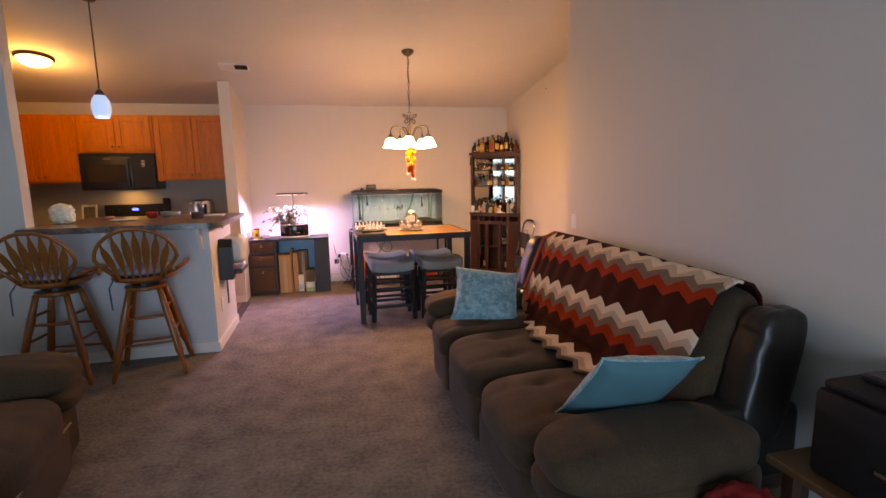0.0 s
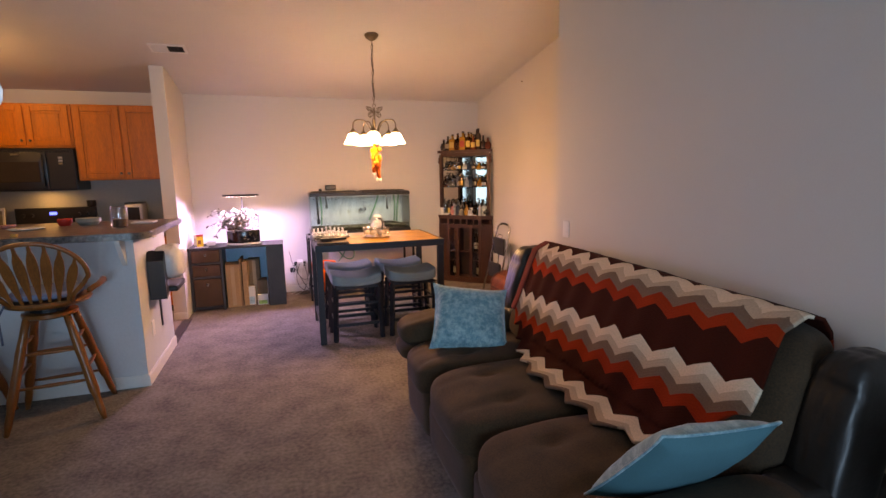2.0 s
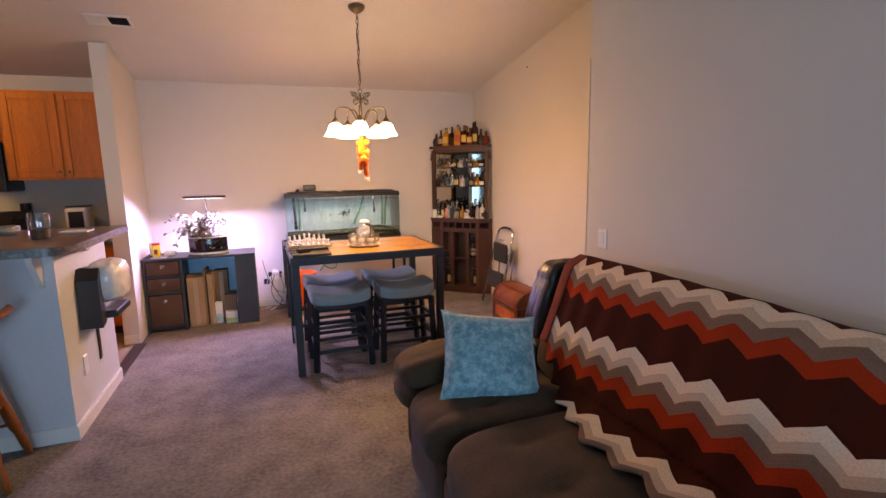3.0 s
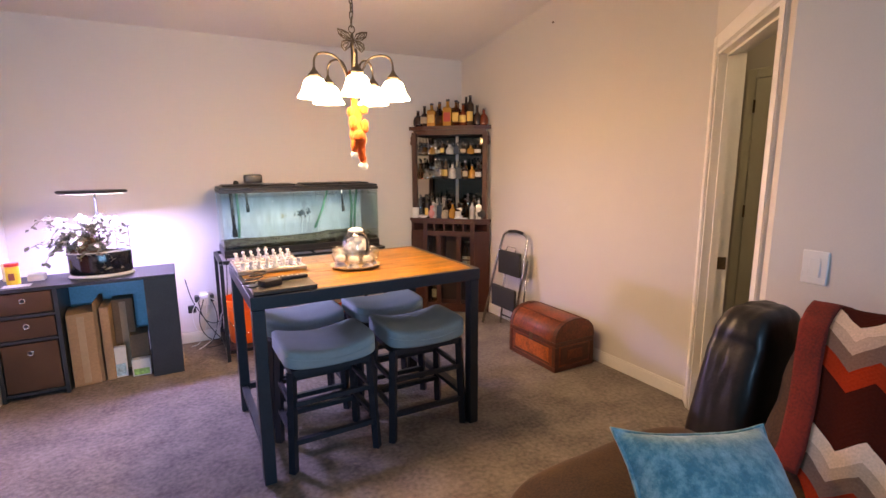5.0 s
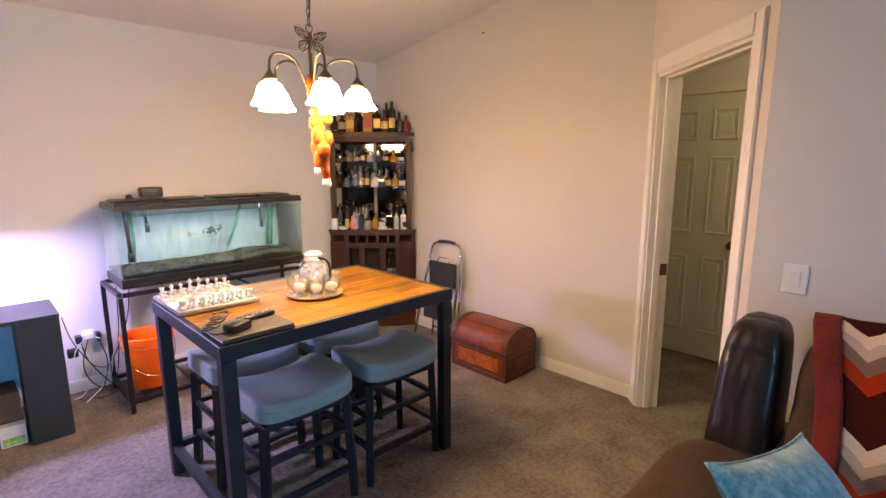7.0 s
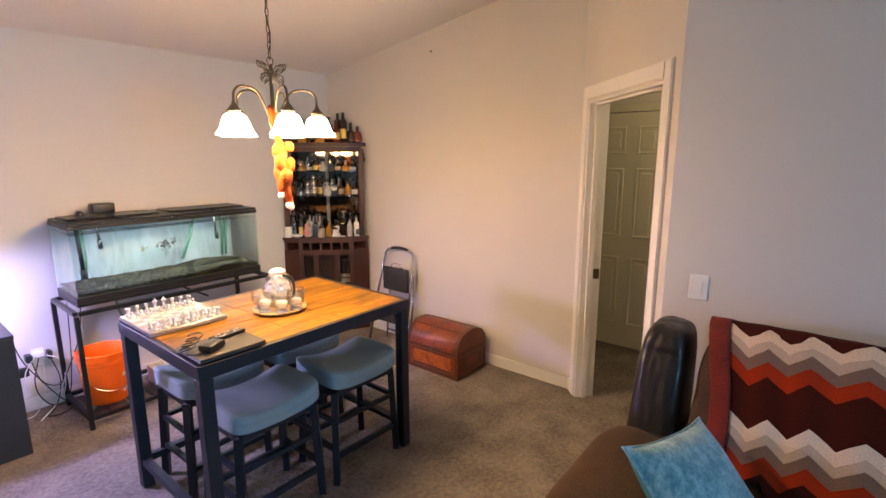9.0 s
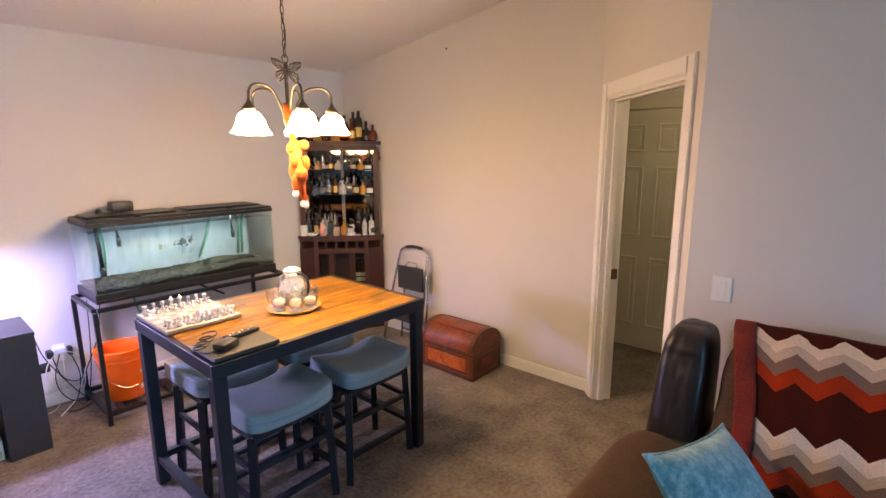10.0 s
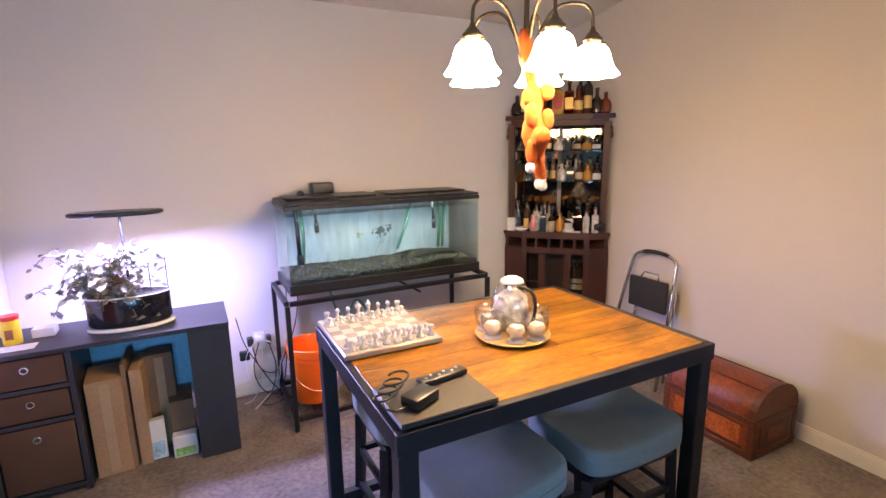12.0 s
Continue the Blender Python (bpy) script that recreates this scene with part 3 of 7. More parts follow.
def make_sofa(name, label, f, x_wall, y0, y1, bounds, flip=False, wings=True, dip=0.0, swing=0.0):
    """A padded sofa whose front is at x = f; bounds are the seams between its seats."""
    so = thing(name, label, "sofa")

    def fin(bm):
        for v in bm.verts:
            v.co.z *= 1 - dip * (y1 - v.co.y) / (y1 - y0)
        if flip:
            bmesh.ops.transform(bm, matrix=Matrix.Translation((f + x_wall, 0, 0)) @ Matrix.Diagonal((-1, 1, 1, 1)), verts=bm.verts)
            bmesh.ops.reverse_faces(bm, faces=bm.faces)
        return bm
    part("base", fin(add_box(G(), f + 0.07, x_wall - 0.10, y0 + 0.06, y1 - 0.06, 0.04, 0.30, 0.03)), FABRIC, so, smooth=True)
    part("back_frame", fin(add_box(G(), f + 0.86, x_wall - 0.14, y0 + 0.30, y1 - 0.30, 0.3, 0.78, 0.04)), FABRIC, so, smooth=True)
    n = len(bounds) - 1
    for a, b_ in zip(bounds, bounds[1:]):
        cy, w = (a + b_) / 2, b_ - a
        def tuft(p):
            d = 0.0
            for tx, ty in ((-0.30, -0.42), (-0.30, 0.42), (0.25, 0.0)):
                d += 0.16 * math.exp(-((p.x - tx) ** 2 + (p.y - ty) ** 2) / 0.018)
            for ty in (-0.42, 0.42):
                d += 0.05 * math.exp(-((p.y - ty) / 0.06) ** 2) * (1 if p.x < 0.1 else 0)
            z = p.z - (d if p.z > 0.3 else 0) + (0.10 * noise.noise(Vector((p.x * 2, p.y * 2, cy))) if p.z > 0.3 else 0)
            return (p.x, p.y, z * (1 - 0.14 * (abs(p.x) ** 2)))
        part("seat_cushion", fin(add_soft(G(), f + 0.42, cy, 0.365, 0.86, w + 0.012, 0.27, 4.2, 22, shape=tuft)), FABRIC, so, smooth="all")
        part("front_panel", fin(add_soft(G(), f + 0.08, cy, 0.185, 0.13, w - 0.005, 0.27, 7.0, 5)), FABRIC, so, smooth="all")
    wb = (y1 - y0 - 0.58) / n
    for k in range(n):
        cb = y0 + 0.29 + (k + 0.5) * wb
        part("back_cushion", fin(add_soft(G(), f + 0.78, cb, 0.745, 0.25, wb + 0.01, 0.55, 4.5, 14, m=lean(), shape=lambda p: (p.x * (1 - 0.25 * max(p.z, 0) ** 2) + (0.18 * math.exp(-((p.z - 0.1) * 7) ** 2) if p.x < 0 else 0) + 0.05 * noise.noise(p * 3), p.y, p.z))), FABRIC, so, smooth="all")
    for s, ya, aw in ((1, y0, bounds[0] - y0), (-1, y1, y1 - bounds[-1])):
        cy = ya + s * (aw + 0.02) / 2
        part("arm_body", fin(add_box(G(), f + 0.07, f + 0.85, min(ya + s * 0.03, ya + s * (aw - 0.02)), max(ya + s * 0.03, ya + s * (aw - 0.02)), 0.04, 0.42, 0.05, 3)), FABRIC, so, smooth=True)
        def puffy(p):
            return (p.x, p.y + 0.04 * noise.noise(p * 2), p.z * (1 - 0.25 * max(-p.x - 0.3, 0)) + 0.06 * noise.noise(p * 2.5))
        part("arm_pad", fin(add_soft(G(), f + 0.42, cy, 0.50, 0.84, aw + 0.06, 0.21, 3.4, 18, shape=puffy)), FABRIC, so, smooth="all")
        part("arm_roll", fin(add_soft(G(), f + 0.42, cy, 0.385, 0.85, aw + 0.07, 0.13, 4, 10)), FABRIC, so, smooth="all")
        if wings:
            part("outer_side", fin(add_box(G(), f + 0.72, x_wall - 0.10, min(ya + s * 0.13, ya + s * 0.30), max(ya + s * 0.13, ya + s * 0.30), 0.04, 0.60, 0.04, 3)), LEATHER, so, "dark leather outer side", smooth=True)
            def crease(p):
                r = 1 - 0.10 * math.exp(-((p.z - 0.66) / 0.07) ** 2) if p.x < 0.2 else 1
                return (p.x * r + 0.03 * noise.noise(p * 4), p.y * (1 - 0.10 * p.z), p.z + 0.02 * noise.noise(p * 3))
            part("leather_wing", fin(add_soft(G(), f + (0.91 if s > 0 else 0.865), ya + s * (0.215 if s > 0 else 0.155), 0.70, 0.235 if s > 0 else 0.285, 0.18 if s > 0 else 0.20, 0.58 if s > 0 else 0.60, 4.8, 24, m=lean(0.5, 0.24), shape=crease)), LEATHER, so, "glossy dark brown leather side wing", smooth="all")
    if flip:
        for k in range(n):
            a, b_ = bounds[k], bounds[k + 1]
            part("seat_piping", fin(add_tube(G(), [(f + 0.012, a + 0.03, 0.30), (f + 0.010, (a + b_) / 2, 0.325), (f + 0.012, b_ - 0.03, 0.30)], 0.006, 6)), CARD, so, "tan piping along the seat edge", smooth="all")
    if swing:
        so.matrix_world = Matrix.Translation((x_wall, y1, 0)) @ pose(0, 0, 0, 0, 0, swing) @ Matrix.Translation((-x_wall, -y1, 0))
    return so


make_sofa("reclining_sofa", "three-seat dark brown microfibre sofa with leather wings against the wall", 1.14, SOFA_WALL, 3.13, 5.52, [3.43, 4.13, 4.78, 5.24], dip=0.055)
make_sofa("loveseat", "dark brown microfibre loveseat facing the larger sofa", -1.95, -0.90, 2.55, 4.84, [2.9, 3.7, 4.5], flip=True, wings=False, swing=9)

# zigzag throw over the sofa back
def throw():
    prof = [(2.26, 0.88), (2.245, 0.985), (2.20, 1.04), (2.12, 1.06), (2.03, 1.02), (1.93, 0.82), (1.83, 0.62), (1.775, 0.54), (1.70, 0.51), (1.22, 0.51)]
    arc = [0.0]
    for a, b_ in zip(prof, prof[1:]):
        arc.append(arc[-1] + math.dist(a, b_))
    ys = [3.49, 3.58, 3.75, 3.95, 4.5, 4.85, 5.08, 5.22]
    ls = [0.66, 0.76, 0.95, 1.04, 1.06, 0.95, 0.82, 0.74]
    peaks = [3.37, 3.53, 3.692, 3.86, 4.045, 4.215, 4.384, 4.562, 4.726, 4.889, 5.02, 5.145, 5.27]
    nu, nv = 190, 64
    rows = []
    for i in range(nu + 1):
        y = ys[0] + (ys[-1] - ys[0]) * i / nu
        ph = float(np.interp(y, peaks, range(25, 38)))
        tri = abs(ph % 1 - 0.5)
        L = float(np.interp(y, ys, ls)) - 0.10 * tri + 0.03 + 0.025 * noise.noise(Vector((y * 6, 3, 0)))
        row = []
        for j in range(nv + 1):
            s = L * j / nv
            x, z = float(np.interp(s, arc, [p[0] for p in prof])), float(np.interp(s, arc, [p[1] for p in prof]))
            ripple = 0.004 * math.sin(ph * 2 * math.pi + 0.6) * min(1, s * 2) + 0.012 * noise.noise(Vector((y * 3, s * 3, 0)))
            nx, nz = (-0.9, 0.4) if s < 0.87 and s > 0.3 else ((0, 1) if s > 0.3 else (-0.1, 0.8))
            yy = y + 0.015 * noise.noise(Vector((y * 2, s * 4, 5))) - 0.07 * min(1, max(0, (s - 0.30) / 0.4)) * max(0, y - 4.6) / 0.62
            row.append(((x + nx * (ripple + 0.012), yy, (z + nz * (ripple + 0.012)) * (0.985 - 0.040 * (5.52 - y) / 2.39)), (ph * 0.140, s)))
        rows.append(row)
    th = thing("crochet_throw", "zigzag crochet throw in cream, rust and maroon over the sofa back", "throw blanket")
    edge = nu - 8
    for name, lo, hi, m_, lab in (("knitted_body", 0, edge, ZIGZAG, "zigzag bands of cream, grey, rust and maroon wool"), ("hem", edge, nu, REDWOOL, "dark red wool hem")):
        gb = G()
        uvl = gb.loops.layers.uv.new("UVMap")
        vs = [[gb.verts.new(c) for c, _ in row] for row in rows[lo:hi + 1]]
        for i in range(hi - lo):
            for j in range(nv):
                fc = gb.faces.new((vs[i][j], vs[i + 1][j], vs[i + 1][j + 1], vs[i][j + 1]))
                for lp, (p, q) in zip(fc.loops, ((i, j), (i + 1, j), (i + 1, j + 1), (i, j + 1))):
                    lp[uvl].uv = rows[lo + p][q][1]
        ob = part(name, gb, m_, th, lab, smooth="all")
        sol = ob.modifiers.new("thick", "SOLIDIFY")
        sol.thickness, sol.offset = 0.012 if name == "knitted_body" else 0.017, 0
    return th


throw()


def pillow(name, label, center, udir, vdir, w, h, front, back, piping, puff=0.16, bend=0.0, skew=0.0):
    """A square cushion: two faces and the seam, spanned by two directions."""
    th = thing(name, label, "throw pillow")
    U, V = Vector(udir).normalized(), Vector(vdir)
    V = (V - U * V.dot(U)).normalized()
    N = U.cross(V)
    V = (V + U * skew).normalized()
    C = Vector(center)
    n = 20

    def P(a, c, side):
        t = max(0.0, (1 - abs(a) ** 2.4)) * max(0.0, (1 - abs(c) ** 2.4))
        pin = 1 - 0.10 * (1 - abs(a) ** 3) * abs(c) ** 2 - 0.0
        pin2 = 1 - 0.10 * (1 - abs(c) ** 3) * abs(a) ** 2
        hgt = side * puff / 2 * t ** 0.45
        wr = 0.004 * noise.noise(Vector((a * 3, c * 3, side)))
        return C + U * (a * w / 2 * pin2) + V * (c * h / 2 * pin) + N * (hgt + wr * side + bend * (a * a))
    for side, nm, m_ in ((1, "front", front), (-1, "back", back)):
        gb = G()
        g = [[gb.verts.new(P(-1 + 2 * i / n, -1 + 2 * j / n, side)) for j in range(n + 1)] for i in range(n + 1)]
        for i in range(n):
            for j in range(n):
                q = (g[i][j], g[i + 1][j], g[i + 1][j + 1], g[i][j + 1])
                gb.faces.new(q if side > 0 else q[::-1])
        part(nm, gb, m_, th, smooth="all")
    edge = [(-1 + 2 * i / n, -1) for i in range(n)] + [(1, -1 + 2 * i / n) for i in range(n)] + [(1 - 2 * i / n, 1) for i in range(n)] + [(-1, 1 - 2 * i / n) for i in range(n)]
    part("piping", add_tube(G(), [P(a, c, 0) for a, c in edge], 0.005, 6, closed=True), piping, th, smooth="all")
    return th


pillow("blue_velvet_pillow", "square blue crushed-velvet pillow propped against the sofa arm", (1.53, 5.09, 0.624), (0.455, -0.12, -0.06), (0.125, 0.28, 0.30), 0.475, 0.45, VELVET, TEAL, VELVET)
pillow("teal_pillow", "square pillow with plain teal back lying tilted on the sofa seat", (1.59, 3.465, 0.630), (0.42, 0.02, -0.05), (0.13, -0.24, 0.30), 0.45, 0.42, TEAL, VELVET, VELVET, puff=0.13)

et = thing("end_table", "low brown wooden end table beside the sofa", "side table")
part("tabletop", add_box(G(), 1.885, 2.32, 2.30, 3.09, 0.48, 0.51, 0.006), mat("brown_table_wood", (0.11, 0.05, 0.022), 0.4, vary=0.3, stretch=(4, 0.6, 4)), et)
for x in (1.93, 2.25):
    for y in (2.33, 3.02):
        part("leg", add_box(G(), x, x + 0.04, y, y + 0.04, 0, 0.479), CHERRY, et)
DULLBLACK = mat("dull_black_plastic", (0.008, 0.008, 0.009), 0.65, vary=0.15, bump=0.05, Specular_IOR_Level=0.25)
sp = thing("black_printer", "matt black box-shaped printer on the end table", "printer")
part("body", add_box(G(), 1.93, 2.31, 2.45, 2.98, 0.511, 0.80, 0.02), DULLBLACK, sp, smooth=True)
part("lid", add_box(G(), 1.94, 2.30, 2.46, 2.96, 0.802, 0.832, 0.01), DULLBLACK, sp, smooth=True)
part("trim_strip", add_box(G(), 1.922, 1.929, 2.62, 2.78, 0.62, 0.632), CHROME, sp, "small silver strip")
single("remote_control", add_box(G(), 2.03, 2.10, 2.72, 2.92, 0.833, 0.858, 0.008), PLASTIC, "black remote control lying on the black printer", "remote control")
single("red_blanket", add_soft(G(), 1.72, 3.00, 0.225, 0.28, 0.24, 0.45, 3, 16, shape=lambda p: (p.x + 0.08 * noise.noise(p * 3), p.y + 0.1 * noise.noise(p * 4 + Vector((3, 0, 0))), p.z + 0.12 * noise.noise(p * 5))), REDCLOTH, "crumpled red blanket bundled on the carpet beside the sofa", "blanket", smooth="all")
def flow(P_, times=3):
    """Round the corners of a run of points."""
    P_ = [Vector(p) for p in P_]
    for _ in range(times):
        Q_ = [P_[0]]
        for p, q in zip(P_, P_[1:]):
            Q_ += [p * 0.75 + q * 0.25, p * 0.25 + q * 0.75]
        P_ = Q_ + [P_[-1]]
    return P_


# ---- dining table and stools ----
TX0, TX1, TY0, TY1, TZ = 0.715, 1.888, 6.69, 7.54, 0.900
tb = thing("dining_table", "counter-height table with a stained plank top and black frame", "dining table")
FR = mat("blue_black_paint", (0.011, 0.014, 0.022), 0.48, vary=0.2, scale=8, grain=80, bump=0.06)
for x0, x1, y0, y1 in ((TX0, TX1, TY0, TY0 + 0.025), (TX0, TX1, TY1 - 0.025, TY1), (TX0, TX0 + 0.025, TY0 + 0.0255, TY1 - 0.0255), (TX1 - 0.025, TX1, TY0 + 0.0255, TY1 - 0.0255)):
    part("apron", add_box(G(), x0, x1, y0, y1, TZ - 0.06, TZ, 0.002, 1), FR, tb, "black metal edge rail")
for x in (TX0 + 0.004, TX1 - 0.059):
    for y in (TY0 + 0.004, TY1 - 0.059):
        part("leg", add_box(G(), x, x + 0.055, y, y + 0.055, 0, TZ - 0.061, 0.004, 1), FR, tb)
for x in (TX0 + 0.012, TX1 - 0.05):
    part("stretcher", add_box(G(), x, x + 0.035, TY0 + 0.06, TY1 - 0.06, 0.13, 0.165), FR, tb)
part("stretcher", add_box(G(), TX0 + 0.06, TX1 - 0.06, TY1 - 0.042, TY1 - 0.01, 0.13, 0.165), FR, tb)
n = 7
pwid = (TY1 - TY0 - 0.052) / n
for k in range(n):
    y = TY0 + 0.026 + k * pwid
    cuts = [TX0 + 0.026, TX0 + random.uniform(0.35, 0.8), TX1 - 0.026]
    for a, b_ in zip(cuts, cuts[1:]):
        me_ = part("plank", add_box(G(), 0.0008, b_ - a - 0.0008, 0.0008, pwid - 0.0008, -0.02, 0.0 + random.uniform(-0.001, 0.0006), 0.0012, 1), PINE, tb)
        me_.location = (a, y, TZ)


def make_stool():
    st = thing("saddle_stool", "black wooden counter stool with a padded slate blue saddle seat", "stool", group="stools round the dining table")
    def saddle(p):
        ends = 0.95 * abs(p.x) ** 2.2 - 0.10 * max(abs(p.x) - 0.82, 0) * 5
        return (p.x, p.y * (1 - 0.03 * max(p.z, 0)), p.z + (ends if p.z > -0.2 else ends * 0.55) - 0.22 - (0.12 * abs(p.y) ** 2 if p.z > 0 else 0) + 0.05 * noise.noise(p * 1.7))
    part("seat", add_soft(G(), 0, 0, 0.612, 0.455, 0.370, 0.100, 8.0, 24, shape=saddle), SEATCLOTH, st, smooth="all")
    gb = G()
    add_box(gb, -0.20, 0.20, -0.155, 0.155, 0.525, 0.558)
    part("seat_frame", gb, FR, st)
    for sx in (-1, 1):
        for sy in (-1, 1):
            gb = G()
            add_tube(gb, [(sx * 0.215, sy * 0.155, 0), (sx * 0.195, sy * 0.14, 0.55)], 0.024, 4)
            part("leg", gb, FR, st)
    for sy in (-1, 1):
        part("stretcher", add_box(G(), -0.195, 0.195, sy * 0.15 - 0.012, sy * 0.15 + 0.012, 0.15, 0.178), FR, st)
        part("stretcher", add_box(G(), -0.195, 0.195, sy * 0.145 - 0.01, sy * 0.145 + 0.01, 0.36, 0.385), FR, st)
    for sx in (-1, 1):
        part("stretcher", add_box(G(), sx * 0.205 - 0.012, sx * 0.205 + 0.012, -0.14, 0.14, 0.19, 0.215), FR, st)
        part("stretcher", add_box(G(), sx * 0.2 - 0.01, sx * 0.2 + 0.01, -0.14, 0.14, 0.36, 0.385), FR, st)
    gb = G()
    pts = [(-0.2275 + 0.455 * i / 16, -0.19, 0.553 + 0.0 + 0.05 * ((-1 + i / 8) ** 2) - 0.012) for i in range(17)]
    add_tube(gb, pts, 0.004, 5)
    gb.free()
    for ob in st.children:
        for v in ob.data.vertices:
            v.co.z *= 0.915
    return st


st0 = make_stool()
st0.matrix_world = pose(1.070, 6.895, 0, 0, 0, 1)
for x, y, r in ((1.595, 6.895, -1), (1.065, 7.375, 181), (1.585, 7.375, 179)):
    copy_thing(st0, pose(x, y, 0, 0, 0, r))

# ---- things on the table ----
cb = thing("chess_board", "thick clear glass chess board with frosted squares on the table corner", "chess board")
BX0, BX1, BY0, BY1 = 0.722, 1.072, 7.15, 7.53
part("board", add_box(G(), BX0, BX1, BY0, BY1, TZ + 0.004, TZ + 0.024, 0.003, 1), mat("smoked_glass_board", (0.30, 0.28, 0.28), 0.12, vary=0.05, bump=0), cb)
gb = G()
sq, sqy = (BX1 - BX0 - 0.02) / 8, (BY1 - BY0 - 0.02) / 8
for i in range(8):
    for j in range(8):
        if (i + j) % 2:
            add_box(gb, BX0 + 0.01 + i * sq, BX0 + 0.01 + (i + 1) * sq, BY0 + 0.01 + j * sqy, BY0 + 0.01 + (j + 1) * sqy, TZ + 0.024, TZ + 0.0245)
part("square", gb, mat("etched_glass_square", (0.42, 0.39, 0.39), 0.5, vary=0.1), cb, "frosted glass squares", kind="stuff")
PIECE = {"chess_pawn": [(0.013, 0), (0.013, 0.005), (0.006, 0.012), (0.005, 0.022), (0.009, 0.026), (0.009, 0.032), (0.0, 0.037)],
         "chess_rook": [(0.014, 0), (0.014, 0.006), (0.008, 0.012), (0.007, 0.03), (0.011, 0.034), (0.011, 0.044), (0.006, 0.044)],
         "chess_bishop": [(0.014, 0), (0.014, 0.006), (0.007, 0.013), (0.005, 0.034), (0.010, 0.038), (0.008, 0.048), (0.0, 0.056)],
         "chess_king": [(0.015, 0), (0.015, 0.007), (0.008, 0.014), (0.006, 0.042), (0.012, 0.047), (0.010, 0.058), (0.004, 0.062), (0.004, 0.07)]}
order = ["chess_rook", "chess_bishop", "chess_bishop", "chess_king", "chess_king", "chess_bishop", "chess_bishop", "chess_rook"]
proto = {}
for kname, prof in PIECE.items():
    me = bpy.data.meshes.new(kname)
    g_ = add_lathe(G(), [(a, b_ * 0.88) for a, b_ in prof], n=10)
    g_.to_mesh(me)
    g_.free()
    me.materials.append(FROST)
    me.polygons.foreach_set("use_smooth", [True] * len(me.polygons))
    proto[kname] = me
for i in range(8):
    for j, kname in ((0, order[i]), (1, "chess_pawn"), (6, "chess_pawn"), (7, order[i])):
        ob = new(kname, proto[kname])
        ob.location = (BX0 + 0.01 + (i + 0.5) * sq, BY0 + 0.01 + (j + 0.5) * sqy, TZ + 0.0245)
        tagged(ob, "small frosted glass chess piece standing on the glass board", "chess piece", "chess pieces on the board")

slab = thing("closed_laptop", "closed thin black laptop at the table corner", "laptop")
LM = pose(0.870, 6.80, TZ + 0.004, 0, 0, 0)
part("base", add_box(G(), -0.140, 0.140, -0.102, 0.113, 0, 0.010, 0.003, 1), mat("dark_grey_case", (0.045, 0.04, 0.038), 0.5, vary=0.1), slab).matrix_world = LM
part("lid", add_box(G(), -0.140, 0.140, -0.102, 0.113, 0.011, 0.018, 0.003, 1), mat("dark_grey_lid", (0.05, 0.044, 0.04), 0.45, vary=0.1), slab).matrix_world = LM
rc = thing("tv_remote", "slim black remote with pale buttons on the closed laptop", "remote control", at=pose(0.925, 6.865, TZ + 0.023, 0, 0, 8))
part("body", add_box(G(), -0.078, 0.078, -0.02, 0.02, 0, 0.018, 0.006), PLASTIC, rc, smooth=True)
for k in range(6):
    part("button", add_lathe(G(), [(0.005, 0), (0.004, 0.003)], -0.058 + k * 0.022, (0.006 if k % 2 else -0.006), 0.018, n=8), PAPER if k != 3 else CERAMIC, rc)
ad = thing("power_adapter", "black power brick with its coiled cable on the laptop", "power adapter", at=pose(0.815, 6.775, TZ + 0.023, 0, 0, 25))
part("brick", add_box(G(), -0.045, 0.045, -0.03, 0.03, 0, 0.03, 0.006), PLASTIC, ad, smooth=True)
pts = [(-0.045 + 0.035 * math.cos(a * 0.9) - 0.02 + 0.003 * a, 0.075 + 0.024 * math.sin(a * 0.9), 0.008 + 0.002 * a) for a in [k * 0.5 for k in range(48)]]
part("cable", add_tube(G(), pts, 0.0035, 6), PLASTIC, ad, smooth="all")
part("cable_lead", add_tube(G(), [(-0.045, 0.0, 0.012), (-0.08, 0.01, 0.006), (-0.09, 0.04, 0.006), (-0.07, 0.075, 0.01)], 0.003, 6), PLASTIC, ad, smooth="all")

tray = thing("serving_tray", "round gilt-edged serving tray on the plank table", "tray", at=pose(1.322, 7.085, TZ + 0.003))
part("dish", add_lathe(G(), [(0.10, 0), (0.128, 0.004), (0.136, 0.012), (0.131, 0.013), (0.122, 0.008), (0.0, 0.007)], n=36), mat("gilt_tray", (0.62, 0.42, 0.2), 0.3, metal=0.3), tray, smooth=True)
pit = thing("glass_pitcher", "round clear glass pitcher with a white flower inside on the tray", "pitcher", at=pose(1.342, 7.12, TZ + 0.011))
part("body", add_lathe(G(), [(0.045, 0), (0.066, 0.03), (0.078, 0.075), (0.076, 0.115), (0.062, 0.155), (0.042, 0.178)], n=28), CRYSTAL, pit, smooth="all")
part("flower", add_soft(G(), 0, 0, 0.085, 0.115, 0.115, 0.14, 2.2, 12, shape=lambda p: (p.x * (1 + 0.4 * noise.noise(p * 4)), p.y * (1 + 0.4 * noise.noise(p * 4 + Vector((5, 0, 0)))), p.z)), CERAMIC, pit, "white ceramic flower", smooth="all")
part("handle", add_tube(G(), flow([(0.0, -0.045, 0.172), (0.028, -0.085, 0.165), (0.030, -0.105, 0.11), (0.020, -0.098, 0.05), (0.005, -0.068, 0.025)], 2), 0.0065, 8), METAL, pit, "polished curved handle", smooth="all")
part("lid", add_lathe(G(), [(0.044, 0.179), (0.040, 0.190), (0.022, 0.200), (0.0, 0.203)], n=20), CERAMIC, pit, "white rounded lid", smooth="all")
